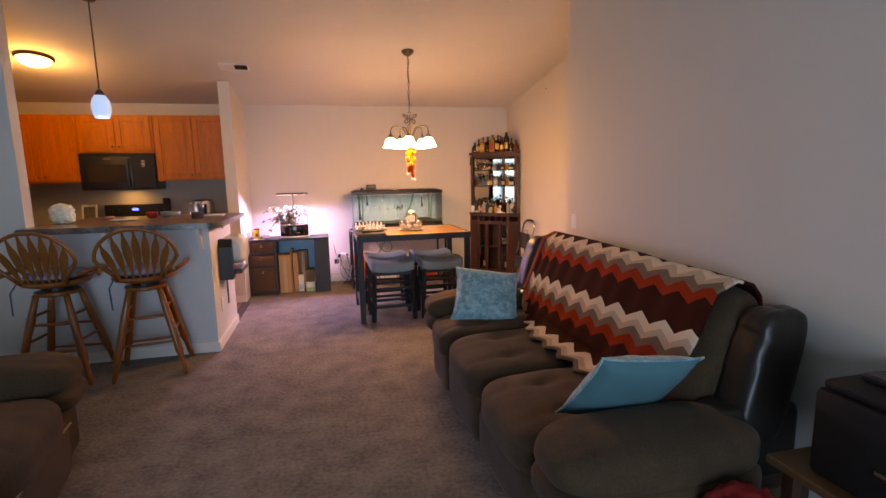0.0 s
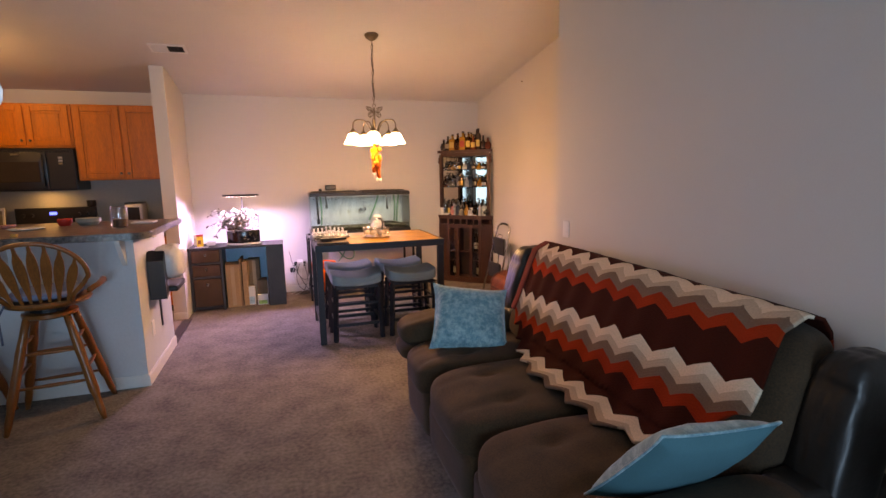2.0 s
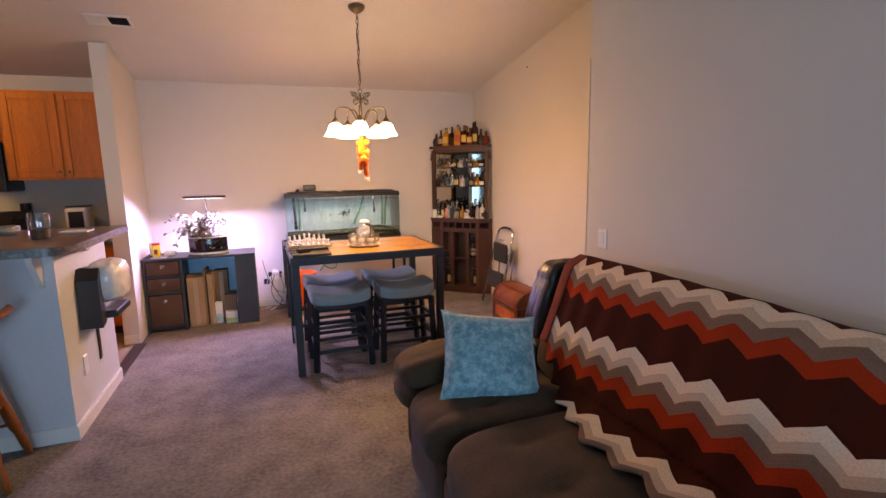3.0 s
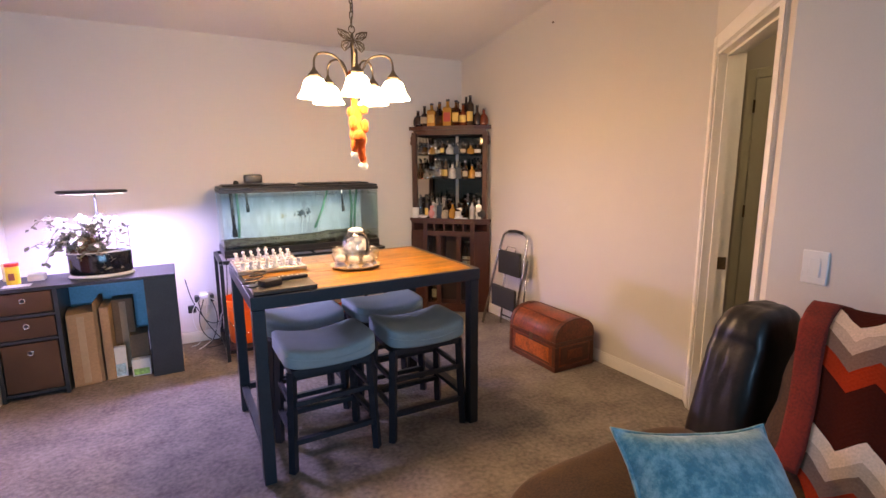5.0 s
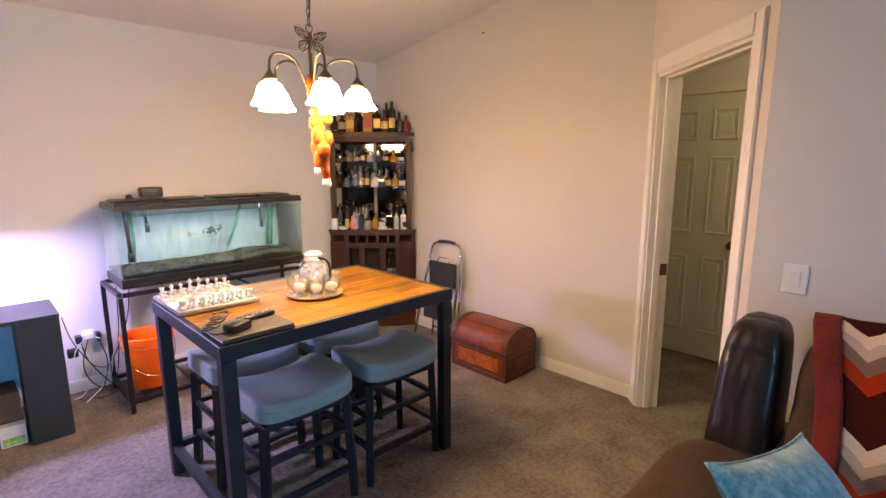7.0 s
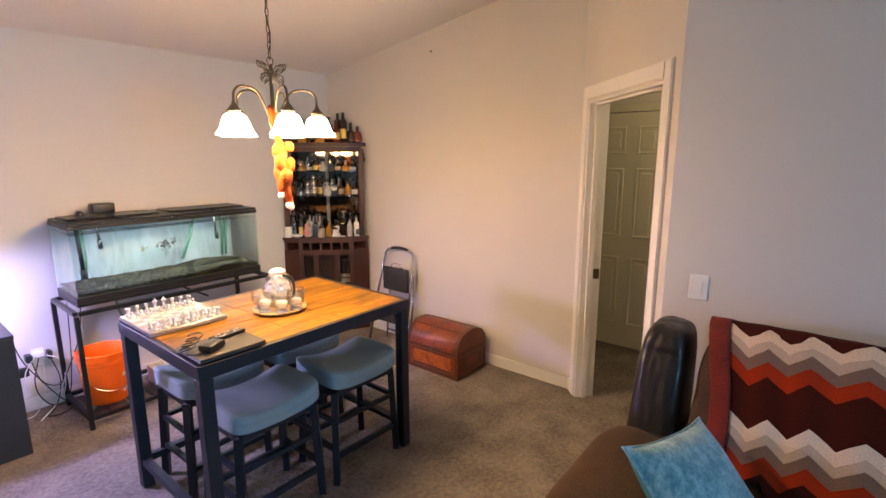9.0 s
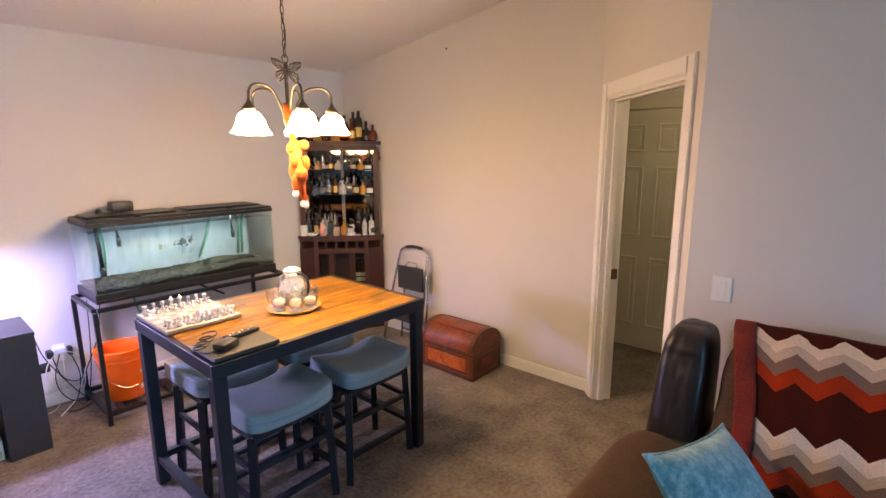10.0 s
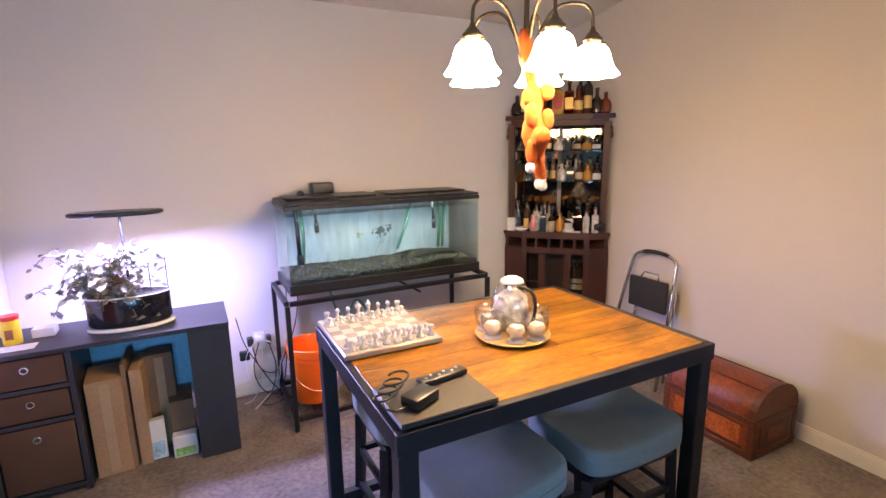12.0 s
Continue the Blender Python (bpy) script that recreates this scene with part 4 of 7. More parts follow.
gob = thing("glass_cup", "small clear glass cup with a frosted foot on the tray", "cup", group="cups on the tray")
part("bowl", add_lathe(G(), [(0.022, 0.012), (0.034, 0.03), (0.038, 0.06), (0.036, 0.075), (0.034, 0.075), (0.035, 0.06), (0.031, 0.033), (0.02, 0.016)], n=18), CRYSTAL, gob, smooth="all")
part("foot", add_lathe(G(), [(0.028, 0), (0.026, 0.005), (0.014, 0.012), (0.020, 0.016), (0.0, 0.017)], n=16), FROST, gob, "frosted glass foot", smooth="all")
part("flower", add_soft(G(), 0, 0, 0.036, 0.046, 0.046, 0.034, 2.2, 8, shape=lambda p: (p.x * (1 + 0.4 * noise.noise(p * 4)), p.y * (1 + 0.4 * noise.noise(p * 4 + Vector((5, 0, 0)))), p.z)), CERAMIC, gob, "white moulded flower in the cup", smooth="all")
for ob in gob.children:
    for v in ob.data.vertices:
        v.co *= 1.18
gob.matrix_world = pose(1.287, 7.012, TZ + 0.011)
for a, b_ in ((1.362, 6.998), (1.407, 7.062), (1.237, 7.083), (1.257, 7.158)):
    copy_thing(gob, pose(a, b_, TZ + 0.011))

# ---- chandelier ----
CX, CY = 1.340, 7.058
ch = thing("chandelier", "bronze five-arm chandelier with lit bell shades over the table", "chandelier")
CZ = ceil_z(CY)
part("canopy", add_lathe(G(), [(0.0, -0.055), (0.02, -0.05), (0.05, -0.03), (0.065, -0.008), (0.066, 0.02)], CX, CY, CZ, 20), BRONZE, ch, smooth="all")


def chain(x, y, z0, z1, step=0.036):
    n_ = int((z1 - z0) / step)
    for k in range(n_):
        z = z0 + (k + 0.5) * (z1 - z0) / n_
        d = (1, 0) if k % 2 else (0, 1)
        pts = [(x + d[0] * 0.008 * math.cos(a), y + d[1] * 0.008 * math.cos(a), z + 0.023 * math.sin(a)) for a in [2 * math.pi * i / 10 for i in range(10)]]
        yield add_tube(G(), pts, 0.0026, 5, closed=True)


for c in chain(CX, CY, 2.145, CZ - 0.05):
    part("chain_link", c, BRONZE, ch)
part("lamp_cord", add_tube(G(), [(CX + 0.012 * math.sin(k * 1.3), CY + 0.012 * math.cos(k * 1.1), 2.17 + k * (CZ - 2.22) / 12) for k in range(13)], 0.003, 6), METAL, ch, "thin lamp cord")
part("stem", add_lathe(G(), [(0.004, 1.80), (0.012, 1.815), (0.022, 1.84), (0.026, 1.865), (0.012, 1.89), (0.009, 1.91), (0.009, 2.10), (0.004, 2.12)], CX, CY, 0, 14), BRONZE, ch, smooth="all")
part("top_loop", add_tube(G(), [(CX + 0.016 * math.cos(q), CY, 2.135 + 0.018 * math.sin(q)) for q in [2 * math.pi * k / 16 for k in range(16)]], 0.003, 6, closed=True), BRONZE, ch, smooth="all")
for s in (-1, 1):
    for sc, tilt, dz_ in ((1.0, 1, 0.0), (0.86, -1, -0.004)):
        wing = [(0.006, 0.0), (0.020, 0.028), (0.048, 0.040), (0.078, 0.044), (0.072, 0.022), (0.050, 0.004)] if tilt > 0 else [(0.006, 0.0), (0.040, 0.000), (0.066, 0.014), (0.070, 0.040), (0.052, 0.062), (0.020, 0.036)]
        W = [(CX + s * x * sc, CY - 0.012, 2.083 + dz_ + tilt * z * sc) for x, z in wing]
        gb = add_tube(G(), W, 0.0038, 6, closed=True)
        mid = (CX + s * 0.012, CY - 0.012, 2.083 + dz_)
        for q in (2, 3, 4):
            add_tube(gb, [mid, W[q]], 0.0022, 5)
        c_ = Vector((0, 0, 0))
        for w_ in W[1:]:
            c_ += Vector(w_) / 5
        add_tube(gb, [tuple(c_ + (Vector(w_) - c_) * 0.5) for w_ in W], 0.0022, 5, closed=True)
        part("butterfly_wing", gb, BRONZE, ch, "openwork butterfly wing on the stem", smooth="all")
part("butterfly_body", add_tube(G(), [(CX, CY - 0.012, 2.03), (CX, CY - 0.014, 2.08), (CX, CY - 0.012, 2.115)], [0.003, 0.007, 0.003], 8), BRONZE, ch, smooth="all")
SHP = [(0.030, 0.0), (0.040, -0.004), (0.052, -0.014), (0.060, -0.030), (0.066, -0.052), (0.074, -0.073), (0.086, -0.090), (0.093, -0.099), (0.092, -0.103), (0.088, -0.101), (0.080, -0.090), (0.070, -0.073), (0.062, -0.052), (0.056, -0.030), (0.048, -0.017), (0.030, -0.006)]


AR = 0.207
for k in range(5):
    a = radians(256 + 72 * k)
    ca, sa = math.cos(a), math.sin(a)
    pts = flow([(CX + r * ca, CY + r * sa, z) for r, z in ((0.015, 1.86), (0.045, 1.93), (0.085, 2.00), (0.165, 2.01), (0.203, 1.985), (AR, 1.935), (AR, 1.915))], 2)
    part("arm", add_tube(G(), pts, 0.0058, 8), BRONZE, ch, smooth="all")
    sx_, sy_ = CX + AR * ca, CY + AR * sa
    part("socket_cap", add_lathe(G(), [(0.026, 1.888), (0.031, 1.892), (0.031, 1.900), (0.024, 1.904), (0.020, 1.912), (0.011, 1.920), (0.006, 1.935)], sx_, sy_, 0, 16), BRONZE, ch, smooth="all")
    for q in range(3):
        b_ = a + q * 2.094
        part("thumb_screw", add_tube(G(), [(sx_ + 0.028 * math.cos(b_), sy_ + 0.028 * math.sin(b_), 1.886), (sx_ + 0.042 * math.cos(b_), sy_ + 0.042 * math.sin(b_), 1.886)], 0.0035, 6), BRONZE, ch)
    gb = add_lathe(G(), SHP, 0, 0, 0, 32)
    for v in gb.verts:
        w_ = max(0.0, -v.co.z - 0.06) / 0.04
        q = math.atan2(v.co.y, v.co.x)
        v.co.z += 0.0016 * w_ * math.sin(8 * q)
        v.co.xy *= 1 + 0.02 * w_ * math.cos(8 * q)
        v.co *= 0.93
    bmesh.ops.translate(gb, verts=gb.verts, vec=(sx_, sy_, 1.882))
    part("shade", gb, SHADE, ch, "glowing opal bell shade", smooth="all")
    lamp("chandelier_bulb", "POINT", (sx_, sy_, 1.758), 20.0, WARM, 0.075)
gb = G()
PX, PY = CX - 0.014, CY - 0.06
body = [(-0.005, 0.05, 1.93, 0.012), (-0.005, 0.04, 1.90, 0.024), (0.0, 0.03, 1.85, 0.022), (-0.008, 0.01, 1.80, 0.018), (-0.004, 0, 1.76, 0.022), (0.0, 0, 1.73, 0.038), (-0.006, 0, 1.70, 0.042),
        (0.0, 0, 1.672, 0.030), (0.004, 0, 1.645, 0.045), (0.005, -0.01, 1.61, 0.052), (0.008, -0.01, 1.575, 0.045), (0.016, -0.01, 1.545, 0.030), (0.022, -0.01, 1.515, 0.026), (0.024, -0.01, 1.490, 0.024),
        (0.024, -0.01, 1.475, 0.017), (0.028, -0.012, 1.465, 0.021), (0.030, -0.012, 1.450, 0.020), (0.030, -0.012, 1.440, 0.008)]
gb = add_tube(G(), [(PX + p[0], PY + p[1], p[2]) for p in body], [p[3] * 0.82 for p in body], 16)
bmesh.ops.subdivide_edges(gb, edges=gb.edges[:], cuts=1)
for v in gb.verts:
    v.co += Vector((noise.noise(v.co * 30), noise.noise(v.co * 30 + Vector((9, 0, 0))), 0)) * 0.009
for px, py, pz, sx, sz in ((-0.030, -0.035, 1.665, 0.04, 0.075), (0.034, -0.03, 1.650, 0.038, 0.07), (-0.006, -0.052, 1.60, 0.055, 0.06), (-0.024, -0.03, 1.555, 0.035, 0.085), (0.030, -0.03, 1.735, 0.045, 0.05), (-0.034, -0.02, 1.72, 0.035, 0.05)):
    add_soft(gb, PX + px, PY + py, pz, sx, sx, sz, 2.3, 6, shape=lambda p: p + Vector((0.2 * noise.noise(p * 3), 0, 0)))
for px, py, pz in ((-0.028, -0.03, 1.505), (0.016, -0.02, 1.452), (0.036, -0.012, 1.445)):
    add_soft(gb, PX + px, PY + py, pz, 0.030, 0.028, 0.034, 2.3, 6)
for f_ in gb.faces:
    c_ = f_.calc_center_median()
    f_.material_index = 1 if c_.z < 1.466 or (c_.x < PX - 0.012 and c_.z < 1.520 and c_.y < PY - 0.012) else 0
pl = single("hanging_plush", gb, mat("orange_plush", (0.33, 0.055, 0.003), 0.95, vary=0.12, scale=25, grain=250, bump=0.8), "orange plush figure hung from the chandelier stem", "plush toy", smooth="all")
pl.data.materials.append(CERAMIC)

# ---- fish tank on its rack ----
rk = thing("tank_rack", "black steel rack with a lower shelf that holds the fish tank", "metal rack")
RX0, RX1, RY0, RY1, RZ = 0.722, 2.02, 8.335, 8.86, 0.767
for x in (RX0, RX1 - 0.025):
    for y in (RY0, RY1 - 0.025):
        part("post", add_box(G(), x, x + 0.025, y, y + 0.025, 0, RZ - 0.026), METAL, rk)
for z in (0.06, RZ - 0.025):
    for y in (RY0, RY1 - 0.025):
        part("rail", add_box(G(), RX0 + 0.026, RX1 - 0.026, y, y + 0.025, z, z + 0.025), METAL, rk)
    for x in (RX0, RX1 - 0.025):
        part("rail", add_box(G(), x, x + 0.025, RY0 + 0.026, RY1 - 0.026, z, z + 0.025), METAL, rk)
for k in range(9):
    x = RX0 + 0.12 + k * 0.13
    part("shelf_bar", add_box(G(), x, x + 0.012, RY0 + 0.026, RY1 - 0.026, 0.065, 0.08), METAL, rk)
part("brace", add_tube(G(), [(1.45, RY1 - 0.01, RZ - 0.03), (1.75, RY1 - 0.01, 0.55)], 0.008, 6), METAL, rk)
tk = thing("fish_tank", "long glass fish tank of greenish water on a rack", "fish tank")
AX0, AX1, AY0, AY1, AZ0, AZ1 = 0.775, 1.998, 8.44, 8.86, 0.777, 1.262
def rim(z0, z1, o=0.004):
    gb = G()
    add_box(gb, AX0 - o, AX1 + o, AY0 - o, AY0 + 0.012, z0, z1, 0.002, 1)
    add_box(gb, AX0 - o, AX1 + o, AY1 - 0.012, AY1 + o, z0, z1, 0.002, 1)
    add_box(gb, AX0 - o, AX0 + 0.012, AY0 + 0.013, AY1 - 0.013, z0, z1, 0.002, 1)
    add_box(gb, AX1 - 0.012, AX1 + o, AY0 + 0.013, AY1 - 0.013, z0, z1, 0.002, 1)
    return gb
part("bottom_rim", add_box(G(), AX0 - 0.004, AX1 + 0.004, AY0 - 0.004, AY1 + 0.004, AZ0 - 0.008, AZ0 + 0.012, 0.002, 1), PLASTIC, tk, "black plastic bottom frame")
part("bottom_frame_band", rim(AZ0 + 0.013, AZ0 + 0.05), PLASTIC, tk)
part("top_rim", rim(AZ1 - 0.012, AZ1 + 0.012), PLASTIC, tk, "black plastic top rim")
for nm, c in (("front_pane", (AX0, AX1, AY0, AY0 + 0.006)), ("side_pane", (AX0, AX0 + 0.006, AY0 + 0.007, AY1 - 0.007)), ("side_pane", (AX1 - 0.006, AX1, AY0 + 0.007, AY1 - 0.007))):
    part(nm, add_box(G(), *c, AZ0 + 0.013, AZ1 - 0.013), PANE, tk, "clear glass pane")
part("back_pane", add_box(G(), AX0, AX1, AY1 - 0.006, AY1, AZ0 + 0.013, AZ1 - 0.013), mat("pale_green_back", (0.56, 0.60, 0.66), 0.35, vary=0.28, scale=2.2, grain=9, bump=0, stretch=(3.5, 1, 0.9)), tk, "algae-filmed pale green back pane")
part("water", add_box(G(), AX0 + 0.008, AX1 - 0.008, AY0 + 0.008, AY0 + 0.012, AZ0 + 0.013, AZ1 - 0.045), WATER, tk, "greenish tank water")
part("water_surface", add_box(G(), AX0 + 0.008, AX1 - 0.008, AY0 + 0.013, AY1 - 0.008, AZ1 - 0.048, AZ1 - 0.045), WATER, tk)
gb = G()
nx, ny = 90, 26
g = [[gb.verts.new((AX0 + 0.009 + (AX1 - AX0 - 0.018) * i / nx, AY0 + 0.013 + (AY1 - AY0 - 0.026) * j / ny, AZ0 + 0.075 + 0.008 * noise.noise(Vector((i * 0.1, j * 0.1, 0))) + 0.022 * math.exp(-((i - 70) / 12) ** 2) + random.uniform(-0.008, 0.008))) for j in range(ny + 1)] for i in range(nx + 1)]
for i in range(nx):
    for j in range(ny):
        gb.faces.new((g[i][j], g[i + 1][j], g[i + 1][j + 1], g[i][j + 1]))
front = [gb.verts.new((v[0].co.x, v[0].co.y, AZ0 + 0.014)) for v in g]
for i in range(nx):
    gb.faces.new((front[i], front[i + 1], g[i + 1][0], g[i][0]))
part("gravel", gb, GRAVEL, tk, "dark wet gravel bed", kind="stuff")
gb = G()
for k in range(620):
    x, y = random.uniform(AX0 + 0.03, AX1 - 0.03), random.uniform(AY0 + 0.02, AY1 - 0.05)
    i = (x - AX0) / (AX1 - AX0) * nx
    z = AZ0 + 0.078 + 0.022 * math.exp(-((i - 70) / 12) ** 2)
    r = random.uniform(0.005, 0.013)
    bmesh.ops.create_icosphere(gb, subdivisions=1, radius=r, matrix=pose(x, y, z))
part("pebble", gb, mat("brown_pebbles", (0.10, 0.078, 0.05), 0.7, vary=0.9, scale=26), tk, "brown pebbles on the gravel", kind="stuff")
part("driftwood", add_tube(G(), [(1.60, 8.60, 0.868), (1.68, 8.58, 0.888), (1.80, 8.60, 0.892), (1.92, 8.62, 0.868)], [0.008, 0.020, 0.022, 0.010], 8), mat("dark_driftwood", (0.03, 0.024, 0.016), 0.8, vary=0.4), tk, "dark sunken driftwood", smooth="all")
for i, (x, y, z0) in enumerate(((0.865, 8.64, 0.90), (0.97, 8.62, 1.09), (1.725, 8.58, 1.06))):
    gb = G()
    add_tube(gb, [(x, y, AZ1 + 0.0), (x + 0.01, y, z0 + 0.06)], 0.008 if i else 0.013, 8)
    add_tube(gb, [(x + 0.01, y, z0 + 0.06), (x + 0.012, y - 0.004, z0)], 0.014 if i else 0.02, 8)
    part("heater" if i == 2 else "filter_intake", gb, PLASTIC, tk, "black submerged tube fitting", smooth="all")
HOSE = mat("green_hose", (0.12, 0.30, 0.20), 0.3, vary=0.1)
for pts in (((1.66, 8.76, 1.25), (1.60, 8.72, 1.09), (1.52, 8.70, 0.92)), ((0.92, 8.78, 1.25), (0.93, 8.78, 1.04), (0.92, 8.78, 0.87)), ((1.865, 8.78, 1.25), (1.88, 8.78, 1.09), (1.865, 8.78, 0.89)), ((1.94, 8.80, 1.25), (1.91, 8.78, 1.09), (1.90, 8.78, 0.89))):
    part("hose", add_tube(G(), pts, 0.011, 8), HOSE, tk, "translucent green hose", smooth="all")
SLATE = mat("slate_ornament", (0.06, 0.08, 0.10), 0.6, vary=0.9, scale=60, grain=120)
for x, y, z, s_, n_, m_ in ((1.265, 8.70, 1.04, 0.026, 7, mat("ochre_frond", (0.30, 0.26, 0.12), 0.7, vary=0.4)), (1.405, 8.72, 1.045, 0.055, 30, SLATE), (1.47, 8.71, 1.065, 0.030, 12, SLATE)):
    gb = G()
    for q in range(n_):
        an, rr = random.uniform(0, 2 * math.pi), random.uniform(0.1, 1.0) * s_
        add_soft(gb, x + rr * math.cos(an), y + random.uniform(-0.01, 0.01), z + 0.75 * rr * math.sin(an), random.uniform(0.006, 0.022), 0.005, random.uniform(0.006, 0.022), 2.0, 2)
    add_tube(gb, [(x, y, z), (x + 0.01, y, z - 0.05), (x - 0.005, y, z - 0.11)], 0.0015, 4)
    part("ornament", gb, m_, tk, "small ragged floating plant ornament", smooth="all")
for a, b_ in ((AX0 + 0.0, 1.375), (1.385, AX1)):
    gb = G()
    add_box(gb, a, b_, AY0, AY1, AZ1 + 0.013, AZ1 + 0.03, 0.003, 1)
    add_box(gb, a + 0.03, b_ - 0.03, AY0 + 0.12, AY1 - 0.04, AZ1 + 0.03, AZ1 + 0.043, 0.006, 1)
    add_box(gb, (a + b_) / 2 - 0.02, (a + b_) / 2 + 0.02, AY0 + 0.05, AY0 + 0.09, AZ1 + 0.03, AZ1 + 0.05, 0.006, 1)
    part("hood", gb, PLASTIC, tk, "black hinged hood lid", smooth=True)
part("filter_box", add_box(G(), 0.98, 1.115, 8.68, 8.77, AZ1 + 0.052, AZ1 + 0.118, 0.012, 3), PLASTIC, tk, "black rounded air pump on the hood", smooth=True)
part("filter_foot", add_lathe(G(), [(0.022, 0), (0.02, 0.02), (0.01, 0.03)], 0.92, 8.73, AZ1 + 0.043, 12), PLASTIC, tk, smooth=True)
# fill lamp added under the hood to brighten the back pane
lamp("tank_fill", "AREA", (1.385, 8.53, AZ1 - 0.015), 9.0, (0.93, 0.97, 1.0), 1.1, 0.10)

single("power_brick", add_box(G(), 0.50, 0.56, 8.86, 8.90, 0.27, 0.33, 0.008), PLASTIC, "black power brick hanging by the wall outlet", "power adapter", smooth=True)
bk = thing("orange_bucket", "bright orange plastic bucket with a wire handle under the fish tank", "bucket", at=pose(0.90, 8.57, 0.082))
part("body", add_lathe(G(), [(0.122, 0), (0.128, 0.01), (0.143, 0.27), (0.150, 0.275), (0.150, 0.30), (0.156, 0.305), (0.158, 0.345), (0.152, 0.35), (0.148, 0.345), (0.140, 0.27), (0.120, 0.02), (0.0, 0.018)], n=36), ORANGE, bk, smooth=True)
part("handle", add_tube(G(), [(0.155 * math.cos(a), -0.155 * math.sin(a) * 0.95 - 0.01, 0.29 - 0.19 * math.sin(a)) for a in [math.pi * k / 16 for k in range(17)]], 0.0025, 6), CHROME, bk, "thin wire handle", smooth="all")
for k, (z, w_) in enumerate(((0.17, 0.07), (0.06, 0.05))):
    gb = G()
    for i in range(4):
        a = radians(-62 + i * 8)
        r = 0.128 + 0.015 * z / 0.27 + 0.004
        add_box(gb, -0.007, 0.007, -0.001, 0.001, 0, 0.022, m=pose(r * math.cos(a), r * math.sin(a), z + i * 0.006, 0, 0, math.degrees(a) + 90))
    part("print_bar", gb, PAPER, bk, "pale printed bars")
tub = thing("red_tub", "red plastic tub with white bags on the rack shelf", "tub", at=pose(1.80, 8.60, 0.082))
part("body", add_lathe(G(), [(0.12, 0), (0.14, 0.12), (0.15, 0.125), (0.148, 0.14), (0.135, 0.13), (0.0, 0.12)], n=28), mat("red_orange_plastic", (0.75, 0.06, 0.01), 0.4), tub, smooth=True)
for x, w_, h_ in ((1.17, 0.14, 0.12), (1.37, 0.18, 0.09), (1.56, 0.12, 0.13)):
    single("supply_box", add_box(G(), x, x + w_, 8.50, 8.64, 0.081, 0.081 + h_, 0.004, 1), PAPER, "small white supply box on the rack shelf", "box", group="boxes under the fish tank")
for pts, m_ in ((((1.05, 8.72, 0.74), (1.10, 8.80, 0.55), (1.18, 8.70, 0.44), (1.28, 8.68, 0.42), (1.33, 8.78, 0.50), (1.25, 8.84, 0.60), (1.16, 8.72, 0.47), (1.10, 8.6, 0.43)), HOSE), (((0.62, 8.88, 0.37), (0.56, 8.84, 0.20), (0.62, 8.80, 0.05), (0.74, 8.82, 0.02), (0.80, 8.90, 0.3), (0.82, 8.91, 0.7)), PLASTIC), (((0.68, 8.88, 0.36), (0.72, 8.84, 0.2), (0.66, 8.80, 0.02), (0.58, 8.74, 0.012), (0.66, 8.70, 0.012), (0.74, 8.76, 0.012)), PLASTIC), (((0.58, 8.87, 0.36), (0.60, 8.80, 0.22), (0.70, 8.82, 0.16), (0.76, 8.88, 0.22), (0.87, 8.91, 0.45), (0.90, 8.91, 0.72)), PLASTIC), (((0.64, 8.89, 0.36), (0.63, 8.86, 0.15), (0.56, 8.82, 0.012), (0.50, 8.80, 0.012)), PAPER), (((0.60, 8.88, 0.38), (0.52, 8.84, 0.30), (0.54, 8.82, 0.12), (0.66, 8.84, 0.06), (0.72, 8.80, 0.18), (0.80, 8.90, 0.40)), PAPER), (((0.66, 8.88, 0.38), (0.74, 8.85, 0.34), (0.73, 8.82, 0.10), (0.62, 8.80, 0.015), (0.55, 8.70, 0.012)), PAPER), (((0.50, 8.90, 0.55), (0.53, 8.88, 0.38), (0.60, 8.84, 0.24), (0.70, 8.80, 0.06), (0.78, 8.74, 0.012)), PLASTIC)):
    P_ = [Vector(p) for p in pts]
    for _ in range(3):
        Q_ = [P_[0]]
        for a, b_ in zip(P_, P_[1:]):
            Q_ += [a * 0.75 + b_ * 0.25, a * 0.25 + b_ * 0.75]
        P_ = Q_ + [P_[-1]]
    single("cable", add_tube(G(), P_, 0.0035 if m_ is not HOSE else 0.009, 6), m_, "loose cable trailing down to the carpet by the wall" if m_ is not HOSE else "green water hose coiled under the tank", "cable", smooth="all")
# ---- desk with drawers, planter and boxes ----
DX0, DX1, DY0, DY1 = -0.568, 0.436, 8.322, 8.72
dk = thing("desk", "black wooden desk with fabric drawers and a cabinet end", "desk")
part("desktop", add_box(G(), DX0 - 0.005, DX1 + 0.002, DY0 - 0.006, DY1, 0.70, 0.722, 0.002, 1), BLACKWOOD, dk)
part("end_cabinet", add_box(G(), 0.246, DX1, DY0, DY1, 0.0, 0.699, 0.002, 1), BLACKWOOD, dk)
for x in (DX0, -0.247):
    part("side_panel", add_box(G(), x, x + 0.022, DY0, DY1, 0, 0.699), BLACKWOOD, dk)
for z in (0.03, 0.375, 0.535):
    part("shelf", add_box(G(), DX0 + 0.023, -0.248, DY0, DY1 - 0.01, z, z + 0.018), BLACKWOOD, dk)
part("back_board", add_box(G(), -0.224, 0.245, DY1 - 0.02, DY1 - 0.008, 0.22, 0.699), BLUEBOARD, dk, "blue coloured back board")
